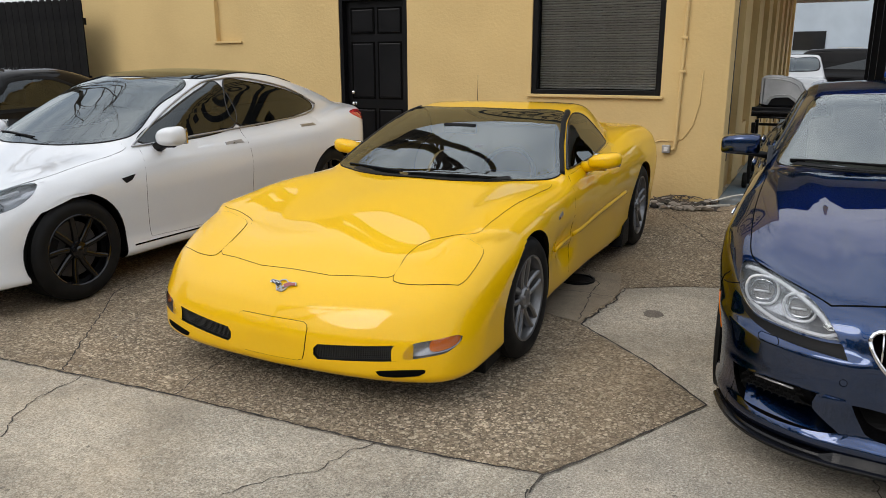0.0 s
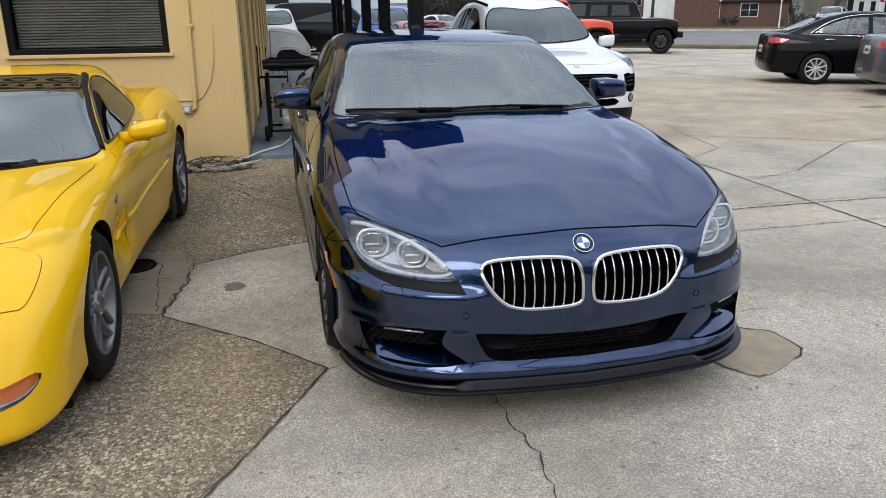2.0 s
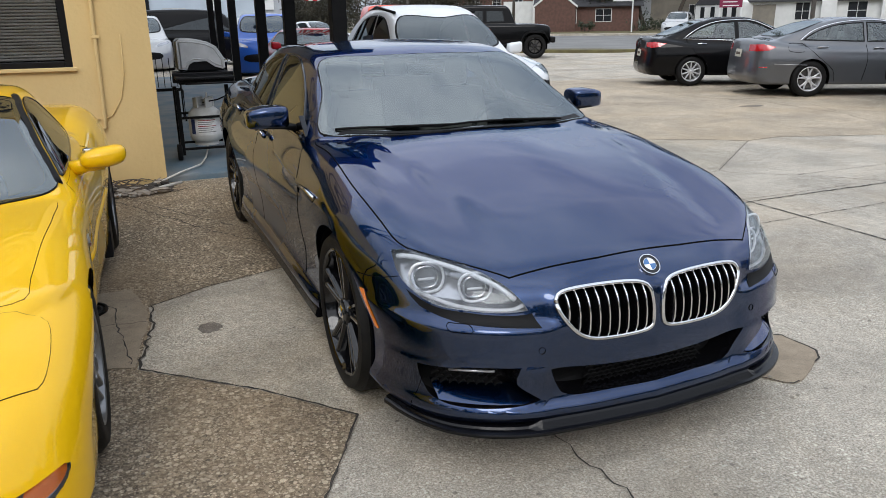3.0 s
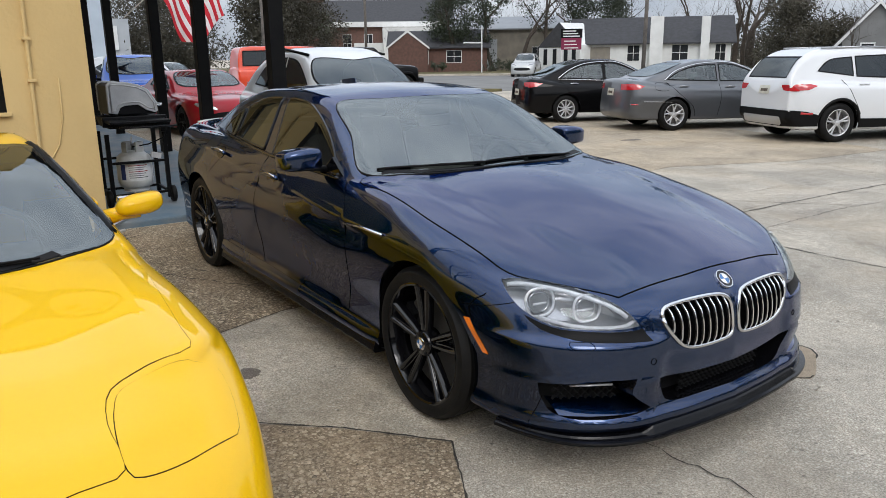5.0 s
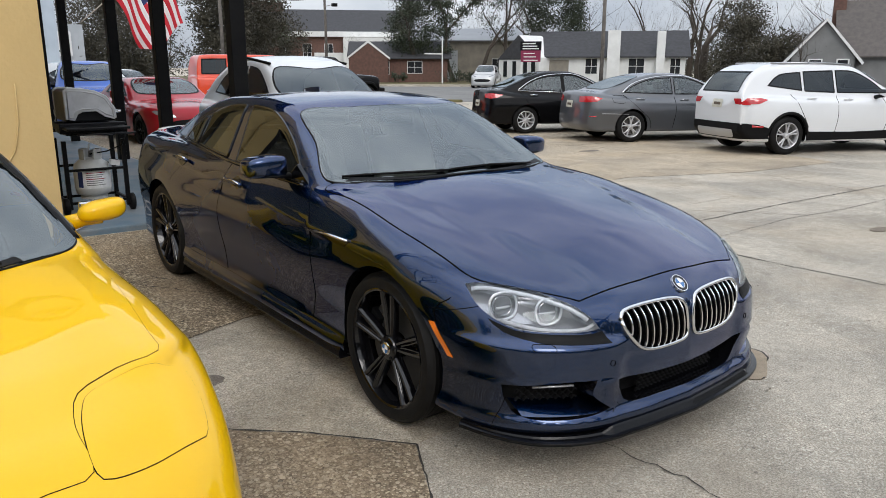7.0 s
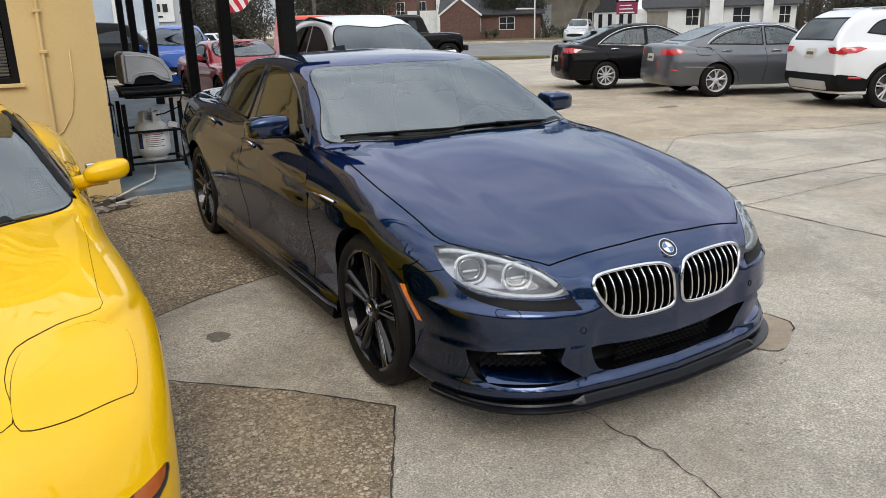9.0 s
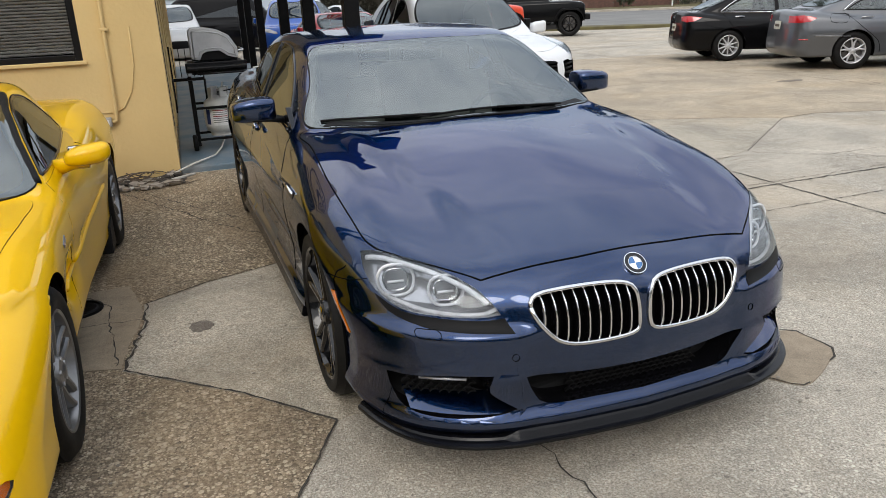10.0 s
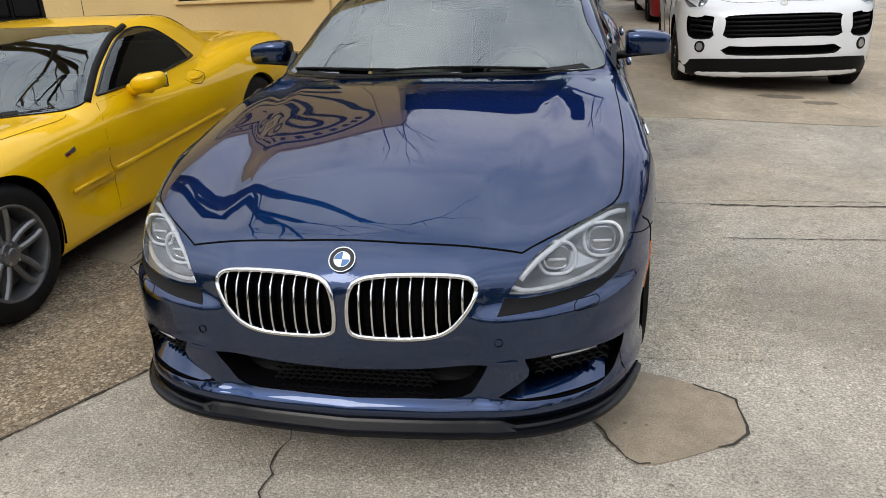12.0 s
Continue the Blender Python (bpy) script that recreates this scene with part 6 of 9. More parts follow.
def crack(pts, w=0.014, jit=0.012, dz=0.0048, name="crack", material=JOINT, parent=ground, step=0.035):
    """A dark joint or crack of uneven width, lying in the ground."""
    rnd = random.Random(str(pts))
    line = []
    for a, b in zip(pts, pts[1:]):
        a, b = Vector(a), Vector(b)
        k = max(1, int((b - a).length / step))
        line += [a.lerp(b, q / k) for q in range(k)]
    line.append(Vector(pts[-1]))
    bm = bmesh.new()
    prev = None
    for i, p in enumerate(line):
        d = (line[min(i + 1, len(line) - 1)] - line[max(0, i - 1)]).normalized()
        o = Vector((-d.y, d.x))
        c = p + o * rnd.uniform(-jit, jit)
        ww = w * rnd.uniform(0.2, 0.7) / 2
        z = float(lift(p.x, p.y)) + dz
        cur = [bm.verts.new((*(c + o * ww), z)), bm.verts.new((*(c - o * ww), z))]
        if prev:
            bm.faces.new((prev[0], prev[1], cur[1], cur[0]))
        prev = cur
    bmesh.ops.recalc_face_normals(bm, faces=bm.faces)
    return part(name, bm, material, parent)


# brown aggregate between the yellow car and the building, paler slabs round it
AGGP = [(-14, 2.20), (-3.75, 2.265), (-2.58, 2.345), (-1.5, 2.375), (-1.16, 2.41), (-0.80, 2.455), (-0.665, 2.665), (-0.50, 2.98), (-0.325, 3.335), (-0.65, 3.70), (-1.155, 4.14), (-1.115, 4.43), (-1.075, 4.70), (-1.085, 4.965), (-0.74, 5.165), (-0.30, 5.32), (1.2, 5.40), (1.2, 8.02), (-0.80, 8.02), (-0.86, 7.7), (-1.45, 7.66), (-2.6, 7.66), (-14, 7.66)]
overlay("aggregate_slab", AGGP, 0.006, AGG, label="brown exposed aggregate slab")
overlay("pale_slab", [(-0.305, 3.345), (2.0, 3.55), (2.05, 4.82), (2.12, 5.37), (1.2, 5.385), (-0.30, 5.30), (-0.735, 5.145), (-1.06, 4.955), (-1.05, 4.70), (-1.09, 4.42), (-1.135, 4.15), (-0.64, 3.715)], 0.004, PALE, 0.008, label="pale concrete patch with an oil spot")
overlay("front_slab", [(-14, -6), (-0.95, -6), (-0.80, 2.30), (-0.80, 2.43), (-1.16, 2.39), (-1.5, 2.355), (-2.58, 2.325), (-3.75, 2.245), (-14, 2.18)], 0.004, PALE, label="pale worn concrete slab")
overlay("walkway_strip", [(-1.46, 7.65), (-1.12, 7.60), (-0.82, 7.66), (-0.80, 8.0), (-1.46, 8.0)], 0.009, JOINT, 0.02)
crack([(-14, 2.19), (-3.75, 2.255), (-2.58, 2.335), (-1.5, 2.365), (-1.16, 2.40), (-0.79, 2.442)], 0.020, 0.006, 0.0075)
crack([(-0.80, 2.30), (-0.79, 2.44), (-0.662, 2.66), (-0.498, 2.98), (-0.317, 3.335)], 0.018, 0.005, 0.0075)
crack([(-0.80, 2.32), (-0.86, 0.5), (-0.95, -6)], 0.02, 0.01, 0.0075)
crack([(-0.317, 3.335), (-0.645, 3.708), (-1.145, 4.145)], 0.022, 0.004, 0.0075)
crack([(-1.145, 4.145), (-1.105, 4.43), (-1.063, 4.695), (-1.073, 4.96)], 0.024, 0.014, 0.0075)
crack([(-1.073, 4.96), (-0.738, 5.157), (-0.30, 5.31), (1.2, 5.39), (2.14, 5.395)], 0.014, 0.005, 0.0075)
crack([(-2.93, 1.71), (-3.05, 1.85), (-3.13, 2.0), (-3.16, 2.29)], 0.012, 0.012, 0.0065)
crack([(-2.58, 2.34), (-2.63, 2.53), (-2.68, 2.79), (-2.72, 3.1)], 0.012, 0.008, 0.0085)
crack([(-3.315, 2.292), (-3.69, 2.76), (-4.19, 3.37), (-4.3, 3.9)], 0.014, 0.01, 0.0085)
crack([(-1.8, 1.8), (-1.68, 1.99), (-1.585, 2.084), (-1.55, 2.27), (-1.50, 2.36)], 0.008, 0.014, 0.0065)
crack([(-1.45, 7.70), (-1.19, 7.31), (-0.81, 6.66), (-0.63, 6.34), (-0.3, 5.9)], 0.018, 0.012, 0.0085)
crack([(-1.30, 7.70), (-1.02, 7.25), (-0.66, 6.7), (-0.45, 6.4)], 0.016, 0.012, 0.0085)
crack([(0.33, 3.2), (0.335, 2.95), (0.365, 2.62), (0.39, 2.45), (0.37, 2.26), (0.30, 1.9), (0.34, 1.4), (0.2, 0.9)], 0.010, 0.014)
crack([(2.0, 5.39), (2.46, 5.40), (2.98, 5.44), (3.77, 5.50), (4.475, 5.525), (6.3, 5.56), (9.5, 5.5)], 0.032, 0.008)
crack([(2.0, 5.47), (2.98, 5.52), (3.77, 5.57), (5.2, 5.62)], 0.012, 0.012)
crack([(2.0, 4.85), (2.82, 4.895), (3.76, 4.94), (5.67, 5.045), (6.7, 4.96), (9, 5.0)], 0.016, 0.008)
crack([(3.72, 7.44), (3.75, 6.4), (3.772, 5.5), (3.788, 4.84), (3.8, 4.0), (3.85, 3.5), (3.9, 1.0)], 0.028, 0.006)
crack([(4.425, 8.03), (3.72, 7.43)], 0.016, 0.008)
crack([(4.52, 8.95), (5.64, 8.39), (6.12, 8.02), (6.68, 8.10), (8.6, 7.4), (11, 7.2)], 0.02, 0.01)
crack([(6.1, 8.0), (5.3, 7.35), (4.47, 6.67)], 0.014, 0.006)
crack([(3.84, 6.523), (4.27, 6.524)], 0.022, 0.012)
crack([(4.47, 6.67), (4.5, 6.54), (4.97, 6.17), (6.5, 6.2)], 0.014, 0.01)
crack([(4.86, 10.34), (4.54, 8.96), (4.43, 8.03)], 0.014, 0.01)
crack([(2.0, 7.63), (2.44, 7.613), (3.6, 7.53), (3.72, 7.44)], 0.014, 0.006)
crack([(5.3, 12.2), (7.1, 12.2), (9.1, 11.9), (12, 11.6)], 0.03, 0.012)
crack([(4.0, 17.0), (10, 20.2), (16, 21)], 0.04, 0.02)
crack([(5.2, 5.97), (5.67, 5.43), (6.0, 5.05)], 0.02, 0.02)
crack([(7.5, 8.72), (8.25, 7.94), (8.6, 7.04), (8.2, 5.5)], 0.02, 0.02)
crack([(9.3, 14.3), (9.0, 12.8), (9.6, 11.4), (9.4, 9.6)], 0.03, 0.04)
crack([(10.0, 10.6), (9.4, 9.4), (9.0, 8.6), (10.2, 7.6)], 0.02, 0.03)
PATCH = [(1.37, 3.10), (1.40, 3.0), (1.445, 2.917), (1.513, 2.847), (1.60, 2.868), (1.763, 2.964), (1.839, 3.02), (1.869, 3.103), (1.853, 3.253), (1.80, 3.285), (1.67, 3.36), (1.5, 3.40), (1.4, 3.3)]
PATCH = smooth_poly(PATCH, step=0.06)
overlay("brown_patch", PATCH, 0.005, BROWN, 0.014, label="brown smooth concrete patch")
crack(PATCH[1:8], 0.014, 0.006, 0.0065)
crack(PATCH[12:24], 0.02, 0.008, 0.0065)
overlay("pale_slab", [(3.74, 7.40), (3.79, 6.4), (4.45, 6.68), (6.08, 8.0), (5.64, 8.36), (4.56, 8.92), (4.45, 8.03)], 0.004, PALE, label="pale newer concrete panel")
overlay("tan_slab", [(1.22, 7.66), (2.44, 7.613), (3.6, 7.53), (3.72, 7.44), (4.43, 8.03), (4.54, 8.96), (5.64, 8.39), (6.12, 8.02), (6.68, 8.10), (8.6, 7.4), (11, 7.2), (12.5, 12), (11, 17), (5, 18), (1.22, 18)], 0.002, TAN, label="tan stained concrete slab")
mh = overlay("brown_patch", [(-1.60, 4.30), (-1.16, 4.16), (-1.13, 4.45), (-1.09, 4.70), (-1.10, 4.95), (-1.17, 5.27), (-1.42, 5.25), (-1.75, 5.2)], 0.010, BROWN, 0.008, label="broken brown patch round a manhole cover")
crack([(-1.55, 4.72), (-1.25, 4.75), (-1.10, 4.72)], 0.012, 0.012, 0.0125)
crack([(-1.25, 4.75), (-1.2, 4.45), (-1.17, 4.2)], 0.012, 0.012, 0.0125)
crack([(-1.45, 5.24), (-1.25, 4.98), (-1.25, 4.75)], 0.012, 0.01, 0.0125)
bm = bmesh.new()
lathe([(0.0, 0.012), (0.09, 0.012), (0.10, 0.006), (0.108, 0.006), (0.112, 0.014), (0.125, 0.014), (0.128, -0.01)], 32, 'z', bm=bm)
cover = tagged(part("manhole_cover", bm, TRIM), "small round dark iron utility cover in the concrete", "manhole cover")
cover.location = (-1.42, 5.0, float(lift(-1.42, 5.0)) + 0.008)
OIL = concrete("oil_stained_concrete", (0.27, 0.235, 0.195), (0.14, 0.12, 0.098), (0.35, 0.31, 0.255), 0.7, 0.4, 78)
for i, (x, y, rx, ry) in enumerate(((-0.79, 4.52, 0.06, 0.07), (3.03, 8.75, 0.22, 0.10), (3.32, 8.5, 0.16, 0.08), (2.9, 9.3, 0.2, 0.08), (5.9, 4.2, 0.16, 0.08), (8.9, 10.9, 0.25, 0.12))):
    rnd = random.Random(i)
    ob = overlay("oil_stain", [(x + rx * math.cos(a) * rnd.uniform(0.85, 1.1), y + ry * math.sin(a) * rnd.uniform(0.85, 1.1)) for a in [k * math.tau / 22 for k in range(22)]], 0.0065 if y < 6 else 0.0045, OIL, 0.01)

# small stones and leaf bits lying about
rnd = random.Random(5)
bm = bmesh.new()
for i in range(420):
    x, y = rnd.uniform(-4.5, 5.5), rnd.uniform(0.8, 9)
    z = float(lift(x, y)) + 0.008
    r = rnd.uniform(0.003, 0.009)
    m = Matrix.Translation((x, y, z)) @ Matrix.Rotation(rnd.uniform(0, 6.3), 4, 'Z') @ Matrix.Diagonal((r * rnd.uniform(0.8, 2), r, r * 0.5, 1))
    bmesh.ops.create_icosphere(bm, subdivisions=1, radius=1, matrix=m)
tagged(part("grit", bm, PALESTONE), "loose grit and leaf bits on the concrete", "grit", kind="stuff")

# ---- road ----
RN, RT = Vector((0.66, 0.751)).normalized(), Vector((0.751, -0.66)).normalized()


def road_xy(n, t):
    p = RN * n + RT * t
    return (p.x, p.y)


def band(name, n0, n1, t0, t1, z, mt, label, h=0.0):
    c = [road_xy(n0, t0), road_xy(n0, t1), road_xy(n1, t1), road_xy(n1, t0)]
    return tagged(part(name, prism(c, z - 0.05 - h, z), mt), label, kind="structure")


band("road", 35.0, 62.5, -160, 160, 0.012, ROAD, "grey asphalt road beyond the lot")
band("pavement", 62.7, 64.5, -160, 160, 0.14, PALE, "pale concrete pavement along the far side of the road", 0.1)
band("kerb", 62.5, 62.7, -160, 160, 0.15, LOT, "concrete kerb along the road", 0.1)
band("grass_verge", 64.5, 120, -160, 160, 0.13, GRASS, "winter grass yard beyond the road", 0.1)
isl = [road_xy(33.2, -16), road_xy(33.6, -5.5), road_xy(34.4, -4.2), road_xy(35.0, -6), road_xy(35.0, -16)]
tagged(part("kerb_island", prism(isl, -0.02, 0.13, bevel=0.03), GRASS), "low grassy kerb island at the lot exit", "kerb island")

# ---- building ----
WY, CX, HB = 8.0, -0.84, 4.3
bld = thing("wall_front", Matrix(), "yellow stucco front wall of the shop with a door and a window", kind="structure")


def wall_piece(lo, hi, parent=None, name="wall_panel", mat_=STUCCO):
    return part(name, box(lo, hi), mat_, parent or bld)


DX0, DX1, DZ = -5.42, -4.46, 2.30
WX0, WX1, WZ0, WZ1 = -2.90, -1.485, 1.185, 2.50
wall_piece((-10.1, WY, -0.05), (-7.41, WY + 0.3, HB))
wall_piece((-7.41, WY, -0.05), (-6.98, WY + 0.3, 1.80))
wall_piece((-7.41, WY + 0.07, 1.80), (-6.98, WY + 0.3, 3.0))
wall_piece((-7.41, WY, 3.0), (-6.98, WY + 0.3, HB))
wall_piece((-6.98, WY, -0.05), (DX0, WY + 0.3, HB))
wall_piece((DX0, WY, DZ), (DX1, WY + 0.3, HB))
wall_piece((DX1, WY, -0.05), (WX0, WY + 0.3, HB))
wall_piece((WX0, WY, -0.05), (WX1, WY + 0.3, WZ0))
wall_piece((WX0, WY, WZ1), (WX1, WY + 0.3, HB))
wall_piece((WX1, WY, -0.05), (CX, WY + 0.3, HB))
part("window_ledge", box((-7.43, WY - 0.03, 1.775), (-6.96, WY + 0.0, 1.80), 0.004), STUCCO, bld)
part("window_ledge", box((WX0 - 0.03, WY - 0.035, WZ0 - 0.03), (WX1 + 0.03, WY, WZ0), 0.005), STUCCO, bld)
part("parapet_cap", box((-10.12, WY - 0.03, HB), (CX + 0.03, WY + 0.32, HB + 0.06), 0.01), STUCCO, bld)
roof_ = tagged(part("roof_slab", box((-10.1, WY + 0.3, HB - 0.25), (CX, 22, HB - 0.1)), METALROOF), "flat roof of the shop", kind="structure")
tagged(part("wall_back", box((-10.1, 22.0, -0.05), (CX, 22.3, HB)), STUCCO), "plain back wall of the shop", kind="structure")
tagged(part("wall_west", box((-10.1, WY + 0.3, -0.05), (-9.8, 22, HB)), STUCCO), "plain far side wall of the shop", kind="structure")
# round painted sign high on the wall, its writing as bars
sign = thing("wall_sign", Matrix(), "large round black painted sign on the yellow wall", "sign")
SXc, SZc = -2.55, 3.42


def oval(a, b, n=40, c=(SXc, SZc)):
    return [(c[0] + a * math.cos(k * math.tau / n), c[1] + b * math.sin(k * math.tau / n)) for k in range(n)]


def flat_ring(name, o, i, y):
    bm = bmesh.new()
    vo = [bm.verts.new((p[0], y, p[1])) for p in o]
    vi = [bm.verts.new((p[0], y, p[1])) for p in i]
    for k in range(len(o)):
        bm.faces.new((vo[k], vo[(k + 1) % len(o)], vi[(k + 1) % len(o)], vi[k]))
    bmesh.ops.recalc_face_normals(bm, faces=bm.faces)
    return part(name, bm, INK, sign)


flat_ring("outer_ring", oval(1.25, 0.70), oval(1.15, 0.62), WY - 0.005)
flat_ring("inner_ring", oval(0.80, 0.40), oval(0.70, 0.31), WY - 0.005)
for k in range(11):
    a = 0.25 + k * (math.pi - 0.5) / 10
    m = Matrix.Translation((SXc + 0.98 * math.cos(a), WY - 0.005, SZc + 0.51 * math.sin(a))) @ Matrix.Rotation(a - math.pi / 2, 4, 'Y').inverted()
    part("letter_bar", box((-0.05, -0.003, -0.055), (0.05, 0.003, 0.055), m=m), INK, sign)
for dx in (-0.27, 0.27):
    flat_ring("eye_ring", oval(0.22, 0.22, 24, (SXc + dx, SZc)), oval(0.12, 0.12, 24, (SXc + dx, SZc)), WY - 0.006)
part("name_bar", box((SXc - 1.0, WY - 0.008, SZc - 0.80), (SXc + 1.0, WY - 0.003, SZc - 0.70)), INK, sign)

# door with six panels
door = tagged(part("door_1", box((DX0 + 0.05, WY + 0.09, 0.10), (DX1 - 0.05, WY + 0.135, DZ - 0.05)), BLACKDOOR), "closed black panelled door in the yellow wall", kind="structure")
for x0, x1 in ((DX0, DX0 + 0.05), (DX1 - 0.05, DX1)):
    part("door_frame", box((x0, WY + 0.01, 0.05), (x1, WY + 0.16, DZ), 0.006), BLACKDOOR, door)
part("door_frame", box((DX0, WY + 0.012, DZ - 0.05), (DX1, WY + 0.16, DZ), 0.006), BLACKDOOR, door)
for x0, x1 in ((-5.28, -4.98), (-4.90, -4.60)):
    for z0, z1 in ((0.30, 0.95), (1.10, 1.75), (1.88, 2.15)):
        part("door_panel", box((x0, WY + 0.078, z0), (x1, WY + 0.092, z1), 0.012), BLACKDOOR, door)
        part("panel_moulding", prism(rect(x0 - 0.02, z0 - 0.02, x1 + 0.02, z1 + 0.02, 0.004, 0.2), WY + 0.084, WY + 0.0895, 'y'), SEAM, door)
for z in (1.02, 1.16):
    bm = lathe([(0.0, -0.055), (0.022, -0.05), (0.028, -0.035), (0.016, -0.02), (0.016, -0.008), (0.03, -0.004), (0.03, 0.0)], 20, 'y')
    bmesh.ops.translate(bm, vec=(-5.27, WY + 0.09, z), verts=bm.verts)
    part("door_knob", bm, CHROME, door, smooth=True)
# window: frame, pane, blinds
win = thing("window_1", Matrix(), "window with closed brown-grey blinds in a black frame", kind="structure")
for lo, hi in (((WX0, WY + 0.02, WZ0), (WX0 + 0.06, WY + 0.12, WZ1)), ((WX1 - 0.06, WY + 0.02, WZ0), (WX1, WY + 0.12, WZ1)), ((WX0 + 0.06, WY + 0.022, WZ0), (WX1 - 0.06, WY + 0.12, WZ0 + 0.05)), ((WX0 + 0.06, WY + 0.022, WZ1 - 0.05), (WX1 - 0.06, WY + 0.12, WZ1))):
    part("window_frame", box(lo, hi, 0.004), BLACKDOOR, win)
pn = part("pane", box((WX0 + 0.06, WY + 0.065, WZ0 + 0.05), (WX1 - 0.06, WY + 0.07, WZ1 - 0.05)), PANE, win)
pn.visible_shadow = False
part("blind_backing", box((WX0 + 0.05, WY + 0.125, WZ0 + 0.03), (WX1 - 0.05, WY + 0.13, WZ1 - 0.03)), SEAM, win)
slat_bm = bmesh.new()
SW = WX1 - WX0 - 0.14
v = [[slat_bm.verts.new((x, y, z)) for y, z in ((0.0, -0.0115), (-0.006, -0.003), (-0.004, 0.006), (0.004, 0.0115))] for x in (-SW / 2, SW / 2)]
for k in range(3):
    slat_bm.faces.new((v[0][k], v[1][k], v[1][k + 1], v[0][k + 1]))
bmesh.ops.recalc_face_normals(slat_bm, faces=slat_bm.faces)
slat0 = None
nsl = int((WZ1 - WZ0 - 0.12) / 0.0262)
for k in range(nsl):
    m = Matrix.Translation(((WX0 + WX1) / 2, WY + 0.108, WZ0 + 0.07 + k * 0.0262)) @ Matrix.Rotation(radians(math.sin(k * 1.7) * 2.5), 4, 'X')
    if slat0 is None:
        slat0 = part("blind_slat", slat_bm, BLINDS, win)
        slat0.matrix_basis = m
    else:
        alike(slat0, m)
# conduit, box and cables
cond = tagged(part("conduit", tube([(-1.265, WY - 0.025, 4.2), (-1.27, WY - 0.025, 2.1), (-1.285, WY - 0.025, 1.4), (-1.295, WY - 0.025, 0.74), (-1.30, WY - 0.025, 0.66), (-1.335, WY - 0.03, 0.645)], 0.016, 10), STUCCO, smooth=True), "yellow painted conduit pipe on the wall", "pipe")
for z in (1.75, 1.42):
    part("pipe_clip", box((-1.312, WY - 0.045, z), (-1.245, WY, z + 0.025), 0.004), STUCCO, cond)
ob_ = thing("outlet_box", Matrix(), "grey weatherproof outlet box on the yellow wall", "outlet")
part("box_body", box((-1.425, WY - 0.05, 0.61), (-1.345, WY, 0.69), 0.006), GREYBOX, ob_)
part("cover_plate", box((-1.405, WY - 0.056, 0.63), (-1.365, WY - 0.05, 0.672), 0.002), BADGEWHITE, ob_)
tagged(part("wall_cable", tube([(-1.31, WY - 0.008, 0.72), (-1.23, WY - 0.008, 0.76), (-1.14, WY - 0.008, 0.9), (-1.09, WY - 0.008, 1.12), (-1.08, WY - 0.008, 1.45)], 0.006, 6), STUCCO, smooth=True), "thin yellow painted cable on the wall", "cable")
tagged(part("wall_cable", tube([(-1.33, WY - 0.012, 0.73), (-1.45, WY - 0.012, 0.735), (-1.6, WY - 0.012, 0.68), (-1.9, WY - 0.012, 0.66)], 0.007, 6), STUCCO, smooth=True), "thin yellow painted cable on the wall", "cable")
# side wall with pilasters and tall window openings
side = thing("wall_side", Matrix(), "yellow stucco side wall with dark window openings", kind="structure")
wall_piece((CX - 0.3, WY + 0.3, -0.05), (CX - 0.12, 22.0, HB), side)
part("side_jamb", box((CX - 0.3, WY + 0.3, -0.05), (CX + 0.0, WY + 0.42, HB)), STUCCO, side)
for i, y in enumerate((9.3, 11.1, 12.9, 14.7, 16.5, 18.3, 20.1)):
    part("pilaster", box((CX - 0.12, y, -0.05), (CX - 0.01, y + 0.75, HB)), STUCCO, side)
    part("sill_panel", box((CX - 0.12, y - 1.05, -0.05), (CX - 0.05, y, 0.75)), STUCCO, side)
    part("side_window", box((CX - 0.12, y - 0.95, 0.8), (CX - 0.10, y - 0.1, 2.3)), DARKWIN, side)
for lo, hi in (((CX - 0.1, WY + 0.42, 0.5), (CX + 0.005, WY + 0.47, 2.5)),):
    part("dark_shutter", box(lo, hi, 0.004), BLACKDOOR, side)

# porch slab, canopy, posts
slab = tagged(part("porch_slab", box((CX, WY + 0.06, -0.05), (1.12, 22, 0.165), 0.02), BLUEDECK), "worn blue painted porch slab under the canopy", kind="structure")
canopy = thing("canopy", Matrix(), "flat black canopy roof on square posts", kind="structure")
part("canopy_deck", box((CX, 8.3, 3.36), (1.25, 21.8, 3.44)), WHITEWALL, canopy)
part("canopy_fascia", box((1.255, 8.315, 3.16), (1.30, 21.8, 3.75), 0.004), BLACKPOST, canopy)
part("canopy_beam", box((0.86, 8.32, 3.16), (1.08, 21.7, 3.36), 0.006), BLACKPOST, canopy)
part("canopy_beam", box((CX + 0.02, 21.4, 2.95), (0.78, 21.6, 3.36), 0.006), WHITEWALL, canopy)
part("canopy_fascia", box((CX + 0.02, 8.26, 3.16), (1.30, 8.31, 3.75), 0.004), BLACKPOST, canopy)
post0 = tagged(part("canopy_post", box((-0.075, -0.075, 0.0), (0.075, 0.075, 3.05), 0.006), BLACKPOST), "square black painted canopy post", "post", "canopy posts")
post0.location = (0.97, 8.40, 0.12)
PY = (8.40, 11.0, 13.4, 17.1, 19.7, 21.6)
for y in PY[1:]:
    copy_thing(post0, Matrix.Translation((0.97, y, 0.12)))

